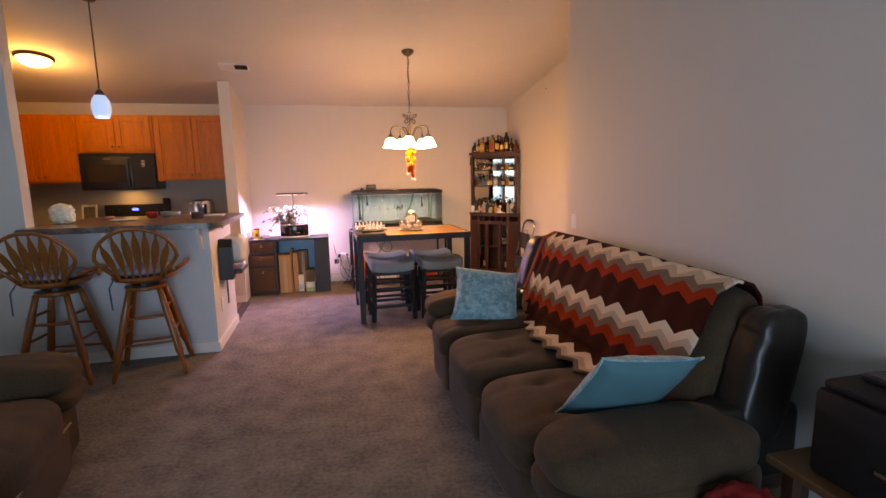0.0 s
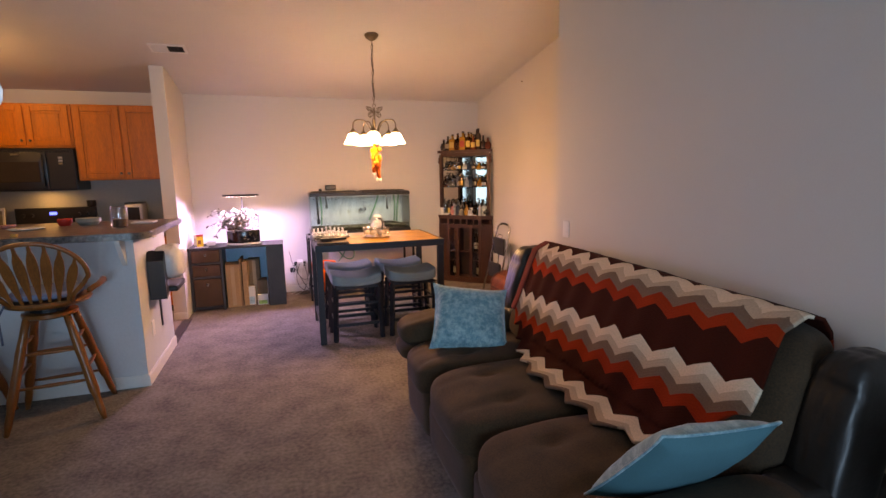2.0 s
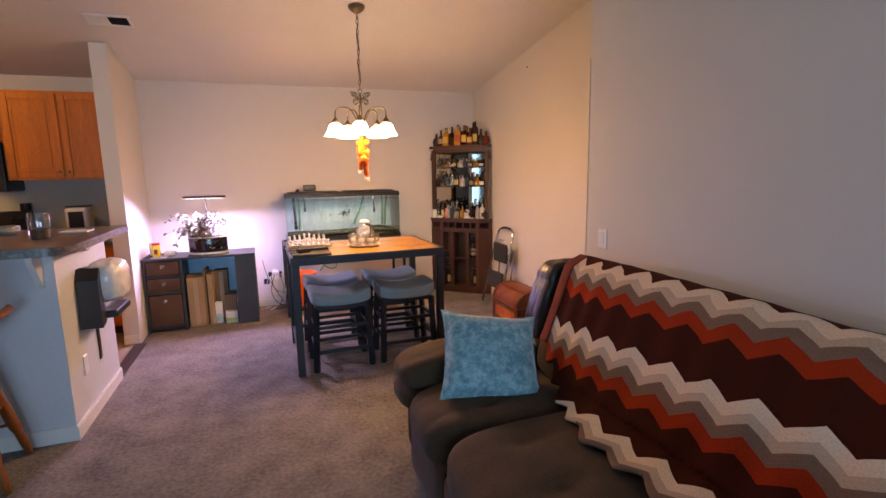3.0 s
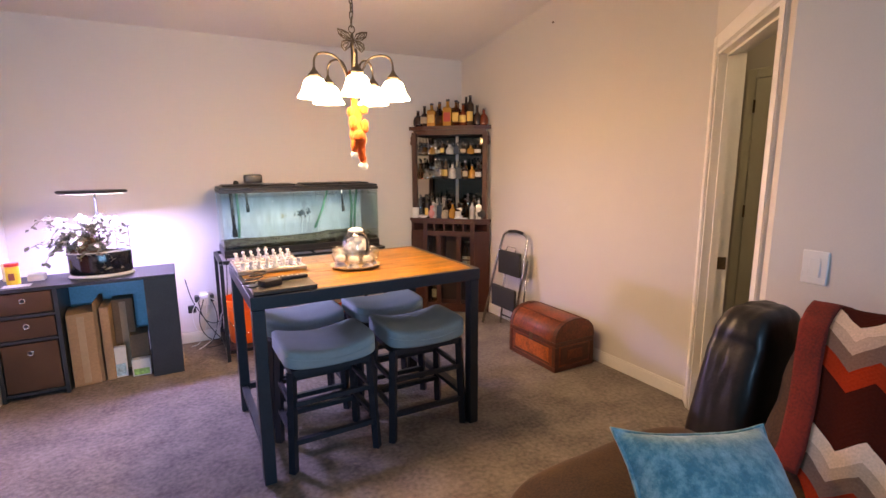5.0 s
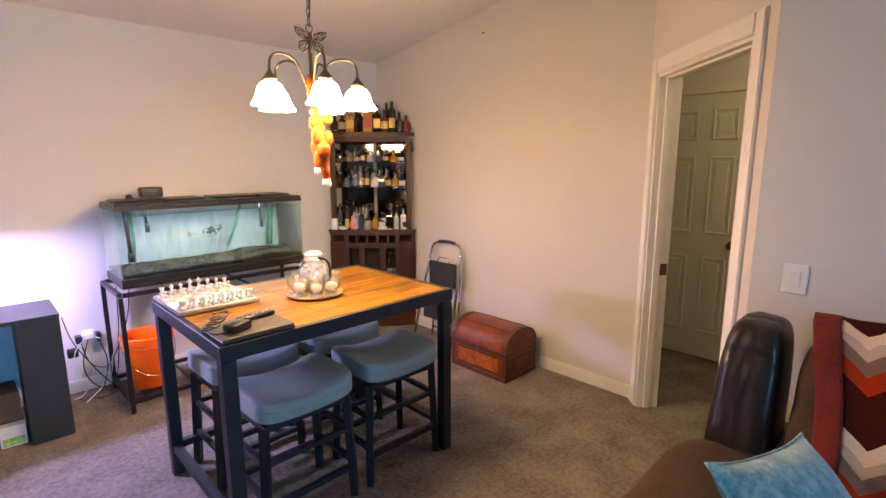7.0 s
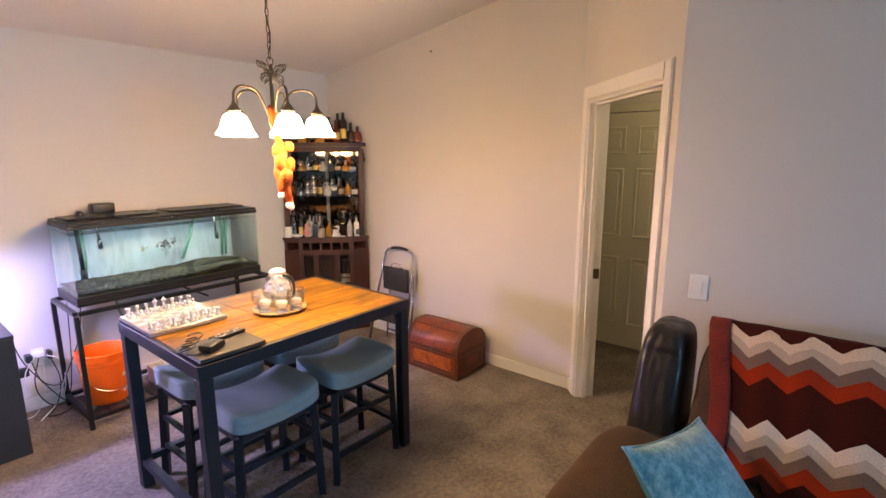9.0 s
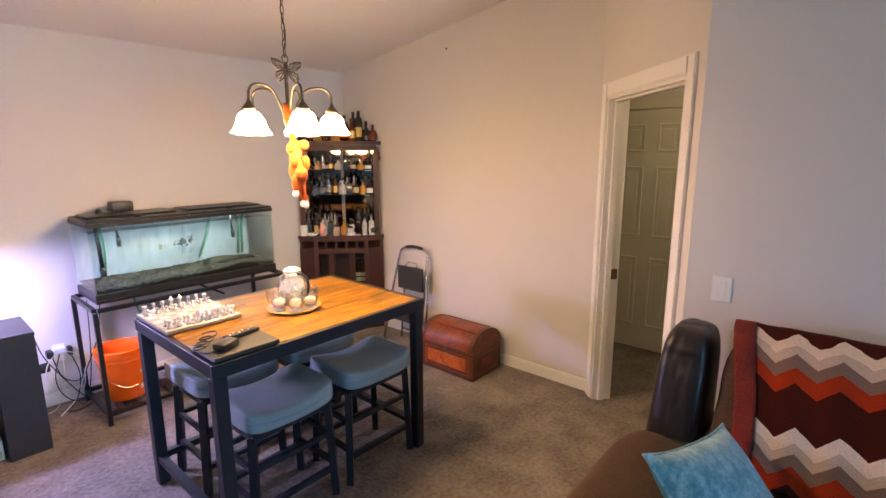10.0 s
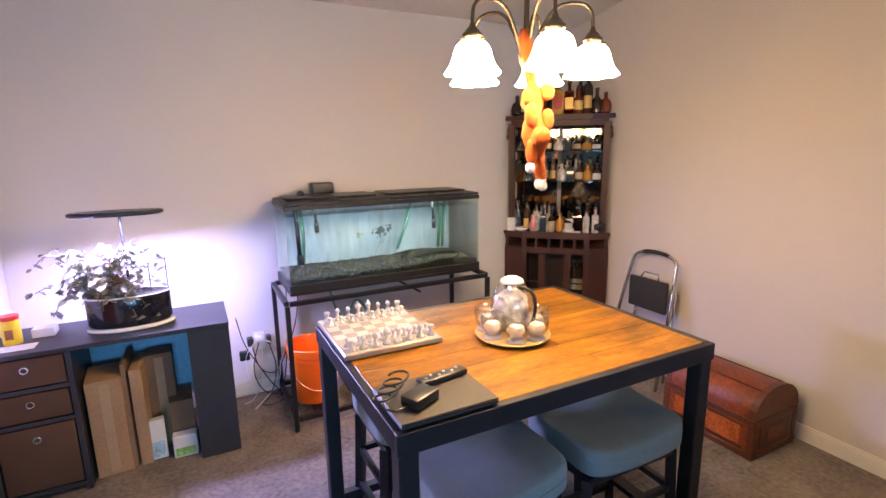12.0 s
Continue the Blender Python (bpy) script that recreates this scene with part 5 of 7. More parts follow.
for z0, z1 in ((0.052, 0.366), (0.397, 0.526), (0.557, 0.692)):
    dr = part("drawer", add_box(G(), DX0 + 0.028, -0.253, DY0 + 0.004, DY1 - 0.02, z0, z1, 0.006, 2), BROWNBIN, dk, "brown fabric drawer bin", smooth=True)
    cx, cz = (DX0 - 0.227) / 2 + 0.0, z0 + (z1 - z0) * (0.62 if z1 - z0 < 0.2 else 0.80)
    part("grommet", add_tube(G(), [(cx + 0.014 * math.cos(a), DY0 + 0.002, cz + 0.014 * math.sin(a)) for a in [2 * math.pi * k / 16 for k in range(16)]], 0.0045, 6, closed=True), CHROME, dr, "round metal grommet pull", smooth="all")
    # flat black disc in place of the hole's shade; the bin is solid
    part("grommet_shade_disc", add_lathe(G(), [(0.010, 0), (0.010, 0.002)], m=pose(cx, DY0 + 0.0035, cz, 90, 0, 0), n=12), PLASTIC, dr, "black disc for the shade in the finger hole")
BXS = (("cardboard_box", "tall plain cardboard box standing under the desk", -0.185, -0.035, 8.42, 8.66, 0, 0.50, CARD, 5),
       ("cardboard_box", "flat cardboard sheet standing upright under the desk", -0.022, 0.0, 8.44, 8.70, 0, 0.56, CARDDARK, -3),
       ("cardboard_box", "narrow light cardboard box standing under the desk", 0.008, 0.062, 8.44, 8.68, 0, 0.52, CARD, -2),
       ("cardboard_box", "brown cardboard box leaning behind smaller packets", 0.062, 0.19, 8.58, 8.70, 0, 0.53, CARDDARK, 0),
       ("packet", "white and pale blue printed packet standing in front", 0.045, 0.125, 8.46, 8.50, 0, 0.22, PAPER, 4),
       ("cardboard_box", "small dark cardboard carton under the desk", 0.15, 0.262, 8.50, 8.68, 0, 0.28, CARDDARK, 2),
       ("packet", "white packet with green and yellow corner lying low", 0.155, 0.268, 8.42, 8.48, 0, 0.12, PAPER, -2))
for nm, lab, x0, x1, y0, y1, z0, z1, m_, rot in BXS:
    bxo = thing(nm, lab, "box", at=pose((x0 + x1) / 2 - 0.037, (y0 + y1) / 2 - 0.033, 0.002, 0, 0, rot))
    hx, hy = (x1 - x0) / 2, (y1 - y0) / 2
    part("carton", add_box(G(), -hx, hx, -hy, hy, 0, z1 - z0, 0.003, 1), m_, bxo)
    if z1 > 0.3 and hx > 0.03:
        part("tape", add_box(G(), -0.02, 0.02, -hy - 0.0012, -hy - 0.0002, 0.02, z1 - 0.02), mat("packing_tape", (0.36, 0.26, 0.16), 0.3, vary=0.1), bxo, "shiny tan packing tape")
    if nm == "packet":
        part("printed_band", add_box(G(), -hx + 0.01, hx - 0.01, -hy - 0.0012, -hy - 0.0002, 0.01, (z1 - z0) * 0.45), mat("printed_blue" if z1 > 0.2 else "printed_green", (0.3, 0.5, 0.62) if z1 > 0.2 else (0.25, 0.5, 0.15), 0.5, vary=0.4, scale=25), bxo, "printed colour band")

PLX, PLY = 0.008, 8.49
pt = thing("grow_planter", "black oval indoor planter with a lit grow lamp on the desk", "planter", at=pose(PLX, PLY, 0.7225))
part("base_rim", add_lathe(G(), [(0.17, 0), (0.188, 0.006), (0.190, 0.014), (0.182, 0.022), (0.0, 0.022)], n=40, sy=0.52), CERAMIC, pt, "white base rim", smooth=True)
part("basin", add_lathe(G(), [(0.172, 0.023), (0.180, 0.04), (0.182, 0.16), (0.176, 0.17), (0.16, 0.165), (0.0, 0.16)], n=40, sy=0.52), mat("gloss_black", (0.012, 0.012, 0.016), 0.12, vary=0.1, bump=0), pt, "glossy black basin", smooth=True)
part("top_rim", add_tube(G(), [(0.181 * math.cos(a), 0.094 * math.sin(a), 0.17) for a in [2 * math.pi * k / 40 for k in range(40)]], 0.004, 6, closed=True), CERAMIC, pt, "white top rim", smooth="all")
part("lamp_post", add_box(G(), -0.006, 0.006, 0.080, 0.088, 0.17, 0.555, 0.002, 1), METAL, pt, "slim metal lamp post")
part("lamp_head", add_lathe(G(), [(0.185, 0.556), (0.197, 0.562), (0.199, 0.572), (0.19, 0.579), (0.0, 0.581)], n=44, sy=0.36), PLASTIC, pt, "flat black oval lamp head", smooth=True)
part("light_panel", add_lathe(G(), [(0.17, 0.5545), (0.17, 0.5555)], n=36, sy=0.30), LEDGLOW, pt, "glowing white grow light panel")
for pts in (((0.10, 0.0, 0.165), (0.10, 0.0, 0.33), (0.10, 0.0, 0.34)), ((0.175, 0.0, 0.165), (0.175, 0.0, 0.33)), ((0.0, 0.0, 0.325), (0.19, 0.0, 0.332))):
    part("trellis_rod", add_tube(G(), pts, 0.0028, 6), METAL, pt, "thin trellis rod")
lamp("grow_lamp", "AREA", (PLX, PLY, 0.7225 + 0.55), 138, (0.42, 0.40, 1.0), 0.33, 0.10, aim=(PLX + 0.08, PLY - 0.36, 0.25))
pln = thing("trailing_plant", "bushy trailing plant with pale variegated leaves in the planter", "plant", at=pose(PLX - 0.09, PLY - 0.01, 0.885))
random.seed(11)
gs = G()
gl = G()
for k in range(64):
    a = random.uniform(0, 2 * math.pi)
    reach, up = random.uniform(0.06, 0.27), random.uniform(0.03, 0.26)
    droop = random.random() < 0.35
    ex, ey = math.cos(a) * reach, math.sin(a) * reach * 0.55
    if ey > 0.1:
        ey = 0.1
    pts = [(0, 0, 0)] + [(ex * t, ey * t, up * math.sin(t * 2.2) - (0.16 * t * t if droop else 0.02 * t)) for t in (0.3, 0.6, 0.85, 1.0)]
    add_tube(gs, pts, 0.0022, 4)
    for q in range(11):
        t = random.uniform(0.25, 1.05)
        px_, py_, pz_ = ex * t + random.uniform(-0.02, 0.02), ey * t + random.uniform(-0.02, 0.02), up * math.sin(t * 2.2) - (0.16 * t * t if droop else 0.02 * t) + random.uniform(-0.015, 0.02)
        pz_ = max(pz_, -0.10) if abs(px_) > 0.1 else max(pz_, 0.0)
        s_ = random.uniform(0.015, 0.03)
        m_ = pose(px_, py_, pz_, random.uniform(-60, 60), random.uniform(-60, 60), random.uniform(0, 360))
        ring = [(0, -1, 0), (0.45, -0.4, 0.12), (0.5, 0.2, 0.14), (0, 1.1, -0.1), (-0.5, 0.2, 0.14), (-0.45, -0.4, 0.12)]
        vs = [gl.verts.new(m_ @ Vector((c[0] * s_, c[1] * s_, c[2] * s_))) for c in ring]
        gl.faces.new((vs[0], vs[1], vs[2], vs[3]))
        gl.faces.new((vs[0], vs[3], vs[4], vs[5]))
part("stalk", gs, mat("plant_stem", (0.10, 0.09, 0.05), 0.7), pln, kind="stuff")
part("foliage", gl, LEAF, pln, "pale grey-green variegated leaves", kind="stuff")
part("root_clump", add_soft(G(), 0.02, 0, 0.03, 0.17, 0.11, 0.13, 2.5, 12, shape=lambda p: (p.x * (1 + 0.4 * noise.noise(p * 5)), p.y, p.z * (1 + 0.4 * noise.noise(p * 4)))), mat("dry_moss", (0.15, 0.08, 0.05), 0.95, vary=0.6, scale=40, grain=160, bump=0.9, dist=0.01), pln, "brown mossy root clump", smooth="all")
cn = thing("spice_can", "yellow can with a red lid on the black desk", "can", at=pose(-0.46, 8.49, 0.7225))
part("body", add_lathe(G(), [(0.035, 0), (0.036, 0.005), (0.036, 0.11), (0.034, 0.115)], n=20), mat("yellow_label", (0.75, 0.55, 0.04), 0.4, vary=0.1), cn, smooth=True)
part("lid", add_lathe(G(), [(0.037, 0.116), (0.037, 0.135), (0.0, 0.137)], n=20), mat("red_lid", (0.6, 0.04, 0.03), 0.4), cn, "red plastic lid", smooth=True)
part("label_bar", add_box(G(), -0.015, 0.015, -0.0385, -0.0365, 0.03, 0.075), mat("label_dark", (0.25, 0.08, 0.03), 0.5), cn, "dark label block")
single("card_box", add_box(G(), -0.40, -0.31, 8.52, 8.60, 0.7225, 0.765, 0.003, 1), PAPER, "small white box lying on the black desk", "box")
single("paper_sheet", add_box(G(), -0.50, -0.36, 8.37, 8.45, 0.7225, 0.7245), PAPER, "pale folded paper on the black desk", "paper")
cj = thing("candle_jar", "pale yellow candle jar on the black desk", "candle", at=pose(-0.515, 8.63, 0.7225))
part("jar", add_lathe(G(), [(0.03, 0), (0.032, 0.01), (0.032, 0.11), (0.028, 0.12), (0.0, 0.12)], n=18), mat("cream_wax", (0.7, 0.6, 0.35), 0.4), cj, smooth=True)

# ---- corner bar cabinet ----
CM = Matrix.Translation((2.825, 8.655, 0)) @ pose(0, 0, 0, 0, 0, -43)


def cab_z(z):
    return z * 0.947 if z < 0.9785 else z - 0.051
bc = thing("corner_bar_cabinet", "dark cherry corner bar cabinet stocked with bottles and glasses", "cabinet")
PL = [(-0.405, 0.0), (-0.25, -0.05), (0.25, -0.05), (0.405, 0.0), (0.03, 0.375), (-0.03, 0.375)]


def cpart(name, bm, m_, label="", parent=None, smooth=False):
    for v in bm.verts:
        v.co.z = cab_z(v.co.z)
    bmesh.ops.transform(bm, matrix=CM, verts=bm.verts)
    return part(name, bm, m_, parent or bc, label, smooth)


def plate(z0, z1, s=1.0, dy=0.0):
    return add_prism(G(), [(x * s, y * s + dy if y > 0 else y * s + dy) for x, y in PL], "z", z0, z1)


cpart("plinth", plate(0.0, 0.06, 0.96, 0.004), CHERRY)
cpart("bottom_shelf", plate(0.061, 0.085, 0.97, 0.003), CHERRY)
cpart("worktop", plate(0.950, 0.978, 1.0), CHERRY, "dark cherry serving top")
for s in (-1, 1):
    # walls that run back along the room's corner
    gb = G()
    a, b_ = Vector((s * 0.385, 0.012, 0)), Vector((s * 0.022, 0.372, 0))
    d = (b_ - a).normalized()
    nrm = Vector((-d.y, d.x, 0)) * (0.009 if s > 0 else -0.009)
    poly = [(a - nrm)[:2], (b_ - nrm)[:2], (b_ + nrm)[:2], (a + nrm)[:2]]
    cpart("lower_side", add_prism(gb, [tuple(p) for p in poly], "z", 0.086, 0.949), CHERRY)
    cpart("mirror_back", add_prism(G(), [(p[0] * 0.97, p[1] - 0.012) for p in poly], "z", 0.979, 1.80), MIRROR, "mirrored back panel")
    # canted narrow front pieces
    gb = G()
    f0, f1 = (s * 0.395, 0.003), (s * 0.255, -0.042)
    poly = [f0, f1, (f1[0] + s * 0.004, f1[1] + 0.018), (f0[0], f0[1] + 0.018)]
    cpart("side_stile", add_prism(gb, poly, "z", 0.086, 0.85), CHERRY)
    cpart("side_cap", add_prism(G(), poly, "z", 0.925, 0.949), CHERRY)
    cpart("cubby_divider", add_box(G(), s * 0.378 - 0.01, s * 0.378 + 0.01, -0.004, 0.02, 0.851, 0.924), CHERRY)
    cpart("front_stile", add_box(G(), s * 0.235 - 0.02, s * 0.235 + 0.02, -0.048, -0.028, 0.086, 0.949), CHERRY)
    cpart("door_stile", add_box(G(), s * 0.10 - 0.022, s * 0.10 + 0.022, -0.05, -0.03, 0.086, 0.80), CHERRY)
    cpart("glass_door", add_box(G(), min(s * 0.124, s * 0.212), max(s * 0.124, s * 0.212), -0.042, -0.037, 0.11, 0.78), PANE, "narrow glazed door panel")
    for zz in (0.32, 0.55):
        cpart("door_bar", add_box(G(), min(s * 0.123, s * 0.213), max(s * 0.123, s * 0.213), -0.046, -0.034, zz, zz + 0.012), CHERRY)
cpart("upper_rail", add_box(G(), -0.213, 0.213, -0.048, -0.028, 0.801, 0.849), CHERRY)
cpart("top_rail", add_box(G(), -0.213, 0.213, -0.048, -0.028, 0.925, 0.949), CHERRY)
for x in (-0.145, -0.048, 0.048, 0.145):
    cpart("cubby_divider", add_box(G(), x - 0.008, x + 0.008, -0.046, 0.10, 0.850, 0.924), CHERRY)
cpart("cubby_floor", plate(0.8395, 0.8495, 0.86, 0.012), CHERRY)
# darker than the cherry: shade of the recess is painted into this board
cpart("inner_back", add_box(G(), -0.21, 0.21, 0.10, 0.115, 0.086, 0.838), mat("cabinet_shadow_wood", (0.02, 0.009, 0.006), 0.6), "inner back board with the recess shade in its colour")
cpart("inner_shelf", add_box(G(), -0.22, 0.22, -0.025, 0.099, 0.44, 0.455), CHERRY)
for x in (-0.075, 0.075):
    cpart("niche_side", add_box(G(), x - 0.006, x + 0.006, -0.028, 0.098, 0.456, 0.80), CHERRY)
# hutch
for s in (-1, 1):
    cpart("hutch_post", add_box(G(), s * 0.345 - 0.022, s * 0.345 + 0.022, -0.02, 0.024, 0.979, 1.80, 0.004, 1), CHERRY)
    cpart("hutch_bracket", add_lathe(G(), [(0.012, 0), (0.02, 0.02), (0.01, 0.05), (0.015, 0.07), (0.004, 0.09)], s * 0.372, 0.0, 1.801 - 0.12, 10), CHERRY)
HP = [(-0.355, 0.0), (-0.22, -0.03), (0.22, -0.03), (0.355, 0.0), (0.02, 0.335), (-0.02, 0.335)]
cpart("crown", plate(1.822, 1.856, 0.985), CHERRY, "projecting crown top")
cpart("crown_rail", add_prism(G(), HP, "z", 1.775, 1.821), CHERRY)
for z in (1.355, 1.585):
    cpart("glass_shelf", add_prism(G(), [(x * 0.9, y * 0.9 + 0.018) for x, y in HP], "z", z, z + 0.007), PANE, "clear glass shelf")

GLASSES = {
    "amber": glass("amber_bottle", (0.55, 0.20, 0.03)), "brown": mat("dark_bottle", (0.03, 0.014, 0.008), 0.12, vary=0.1, bump=0),
    "clear": CRYSTAL, "green": mat("green_bottle", (0.02, 0.05, 0.02), 0.12, vary=0.1, bump=0), "blue": mat("blue_bottle", (0.03, 0.045, 0.06), 0.12, vary=0.1, bump=0),
    "gold": mat("gold_liquor", (0.40, 0.19, 0.03), 0.15, vary=0.15, bump=0), "red": mat("red_liquor", (0.16, 0.03, 0.01), 0.15, vary=0.1, bump=0)}
GLASSES["pale"] = mat("pale_spirit", (0.60, 0.58, 0.54), 0.14, vary=0.3, scale=30, bump=0, Transmission_Weight=0.3)
LABELS = {"white": mat("aged_label", (0.50, 0.47, 0.42), 0.6, vary=0.2, scale=40), "cream": mat("cream_label", (0.34, 0.27, 0.18), 0.6, vary=0.15, scale=40), "red": mat("red_label", (0.4, 0.05, 0.03), 0.6), "black": mat("black_label", (0.03, 0.03, 0.03), 0.5), "goldl": mat("gold_label", (0.55, 0.36, 0.1), 0.4, metal=0.4)}
SHAPES = {"round": [(0.9, 0), (1.0, 0.03), (1.0, 0.66), (0.85, 0.74), (0.40, 0.81), (0.38, 0.94)],
          "square": [(0.95, 0), (1.0, 0.02), (1.0, 0.66), (0.8, 0.70), (0.33, 0.73), (0.31, 0.92)],
          "flask": [(0.8, 0), (1.05, 0.05), (1.15, 0.30), (0.9, 0.52), (0.35, 0.66), (0.32, 0.93)],
          "squat": [(0.8, 0), (1.3, 0.08), (1.35, 0.35), (1.0, 0.60), (0.42, 0.70), (0.40, 0.92)]}
made_bottles = {}


def bottle(shape, color, lab, h, r, place, word):
    key = (shape, color, lab, round(h, 2), round(r, 3))
    if key in made_bottles:
        return copy_thing(made_bottles[key], place)
    th = thing("bottle", "%s liquor bottle in the corner bar cabinet" % word, "bottle", at=place, group="bottles of the corner bar")
    n = 4 if shape == "square" else 14
    prof = [(a * r * (1.25 if n == 4 else 1), b_ * h) for a, b_ in SHAPES[shape]]
    gb = add_lathe(G(), prof, n=n)
    if n == 4:
        bmesh.ops.rotate(gb, verts=gb.verts, matrix=Matrix.Rotation(radians(45), 3, "Z"))
    part("glass_body", gb, GLASSES[color], th, smooth=True)
    part("cap", add_lathe(G(), [(r * 0.40, h * 0.925), (r * 0.42, h * 0.94), (r * 0.40, h), (0.0, h)], n=10), LABELS["black"] if lab != "black" else LABELS["goldl"], th, "bottle cap", smooth=True)
    if not lab:
        pass
    elif n == 4:
        part("label", add_box(G(), -r * 0.72, r * 0.72, -r * 0.93, -r * 0.90, h * 0.15, h * 0.5), LABELS[lab], th, "paper label")
    else:
        gl_ = G()
        rr = r * (1.02 if shape == "round" else 1.16 if shape == "flask" else 1.37)
        for q in range(6):
            a0, a1 = radians(-140 + q * 16.6), radians(-140 + (q + 1) * 16.6)
            vs = [gl_.verts.new((rr * math.cos(a), rr * math.sin(a), z)) for a, z in ((a0, h * 0.14), (a1, h * 0.14), (a1, h * 0.46), (a0, h * 0.46))]
            gl_.faces.new(vs)
        part("label", gl_, LABELS[lab], th, "paper label")
    made_bottles[key] = th
    return th


def at_cab(x, y, z):
    return CM @ pose(x, y, cab_z(z), 0, 0, 0)


TOP = [(-0.315, "squat", "brown", "", 0.15, 0.032, "dark squat"), (-0.245, "flask", "brown", "cream", 0.19, 0.034, "dark rounded"), (-0.17, "square", "gold", "goldl", 0.21, 0.038, "golden square"), (-0.09, "squat", "amber", "", 0.22, 0.034, "amber decanter"),
       (-0.01, "square", "gold", "red", 0.24, 0.040, "tall amber-red"), (0.07, "square", "amber", "goldl", 0.23, 0.036, "amber"), (0.135, "flask", "red", "goldl", 0.20, 0.034, "red-brown"), (0.20, "round", "brown", "goldl", 0.27, 0.032, "tall dark"), (0.265, "flask", "brown", "", 0.18, 0.034, "dark rounded"), (0.325, "squat", "red", "", 0.15, 0.03, "squat reddish")]
for x, s_, c, l, h, r, w in TOP:
    bottle(s_, c, l, h, r * 1.12, at_cab(x, 0.045 - 0.055 * math.cos(x * 4.2), 1.857), w)
for x, s_, c, l, h, r, w in TOP[1:9:2]:
    bottle(s_, c, l, h, r, at_cab(x * 0.62 + 0.02, 0.10, 1.857), w)
random.seed(5)
kinds = [("squat", "pale", "", 0.15, 0.028, "clear rounded"), ("square", "amber", "", 0.17, 0.030, "amber square"), ("squat", "clear", "", 0.09, 0.032, "low clear"), ("square", "blue", "", 0.16, 0.028, "dark blue"), ("round", "pale", "", 0.14, 0.026, "small clear"), ("squat", "clear", "", 0.12, 0.030, "squat clear"), ("flask", "brown", "cream", 0.16, 0.030, "dark rounded"), ("square", "pale", "white", 0.17, 0.028, "pale square"),
         ("round", "clear", "", 0.20, 0.027, "clear glass"), ("squat", "gold", "", 0.13, 0.028, "golden squat"), ("flask", "pale", "", 0.18, 0.028, "pale rounded"), ("round", "brown", "goldl", 0.19, 0.025, "dark brown"), ("squat", "brown", "white", 0.14, 0.028, "squat brown"), ("flask", "amber", "", 0.16, 0.030, "amber flask")]
for z, hs, rows in ((0.979, 1.15, ((-0.015, 10, 0.29), (0.06, 9, 0.23), (0.125, 6, 0.16))), (1.363, 0.98, ((-0.005, 10, 0.285), (0.065, 8, 0.21), (0.13, 5, 0.13))), (1.593, 0.66, ((0.01, 9, 0.275), (0.08, 7, 0.19)))):
    for y, n, half in rows:
        for k in range(n):
            s_, c, l, h, r, w = kinds[(k * 3 + int(y * 100) + int(z * 10)) % len(kinds)]
            bottle(s_, c, l, h * hs, r, at_cab(-half + 2 * half * k / (n - 1), y + random.uniform(-0.008, 0.008), z), w)
sg = None
for k in range(8):
    x, y = -0.21 + 0.06 * k, 0.03 + 0.05 * (k % 2)
    if sg is None:
        sg = thing("wine_glass", "clear stemmed glass hanging upside down under the crown", "wine glass", at=at_cab(x, y, 1.655), group="hanging wine glasses")
        part("bowl", add_lathe(G(), [(0.026, 0), (0.03, 0.025), (0.024, 0.05), (0.006, 0.062)], n=14), CRYSTAL, sg, smooth="all")
        part("stem", add_lathe(G(), [(0.0035, 0.062), (0.0035, 0.114), (0.028, 0.119), (0.028, 0.121)], n=12), CRYSTAL, sg, smooth="all")
    else:
        copy_thing(sg, at_cab(x, y, 1.655))
# odd pieces at the front of the serving top
for nm, lab, x, y, prof, m_ in (("white_jar", "white lidded jar at the front of the bar cabinet", -0.345, 0.0, [(0.032, 0), (0.034, 0.01), (0.034, 0.10), (0.012, 0.105), (0.012, 0.15)], CERAMIC),
                                ("small_bowl", "small white bowl on the serving top", -0.26, -0.025, [(0.02, 0), (0.045, 0.012), (0.055, 0.03), (0.05, 0.03), (0.0, 0.012)], CERAMIC),
                                ("cream_jar", "cream ceramic jar with a lid on the serving top", -0.04, -0.03, [(0.03, 0), (0.035, 0.02), (0.03, 0.05), (0.032, 0.055), (0.02, 0.075), (0.006, 0.085), (0.0, 0.09)], LABELS["cream"]),
                                ("round_clock", "small round cream clock figure on the serving top", 0.10, -0.02, [(0.03, 0), (0.045, 0.02), (0.025, 0.045), (0.032, 0.07), (0.03, 0.10), (0.0, 0.115)], CERAMIC),
                                ("black_pot", "shiny black round pot at the end of the serving top", 0.31, 0.01, [(0.03, 0), (0.055, 0.03), (0.058, 0.06), (0.04, 0.09), (0.0, 0.10)], PLASTIC),
                                ("pink_jar", "pink and red painted jar on the serving top", -0.17, -0.022, [(0.02, 0), (0.034, 0.03), (0.036, 0.06), (0.02, 0.09), (0.022, 0.12), (0.0, 0.125)], mat("pink_glaze", (0.55, 0.2, 0.18), 0.3))):
    single(nm, add_lathe(G(), prof, n=20, m=at_cab(x, y, 0.979)), m_, lab, "ornament", smooth="all")
single("white_dish", add_box(G(), -0.065, 0.065, -0.02, 0.02, 0, 0.012, 0.003, m=at_cab(0.12, -0.025, 0.979) @ Matrix.Translation((0.0, -0.0, 0.0))), CERAMIC, "flat white dish on the serving top", "dish")
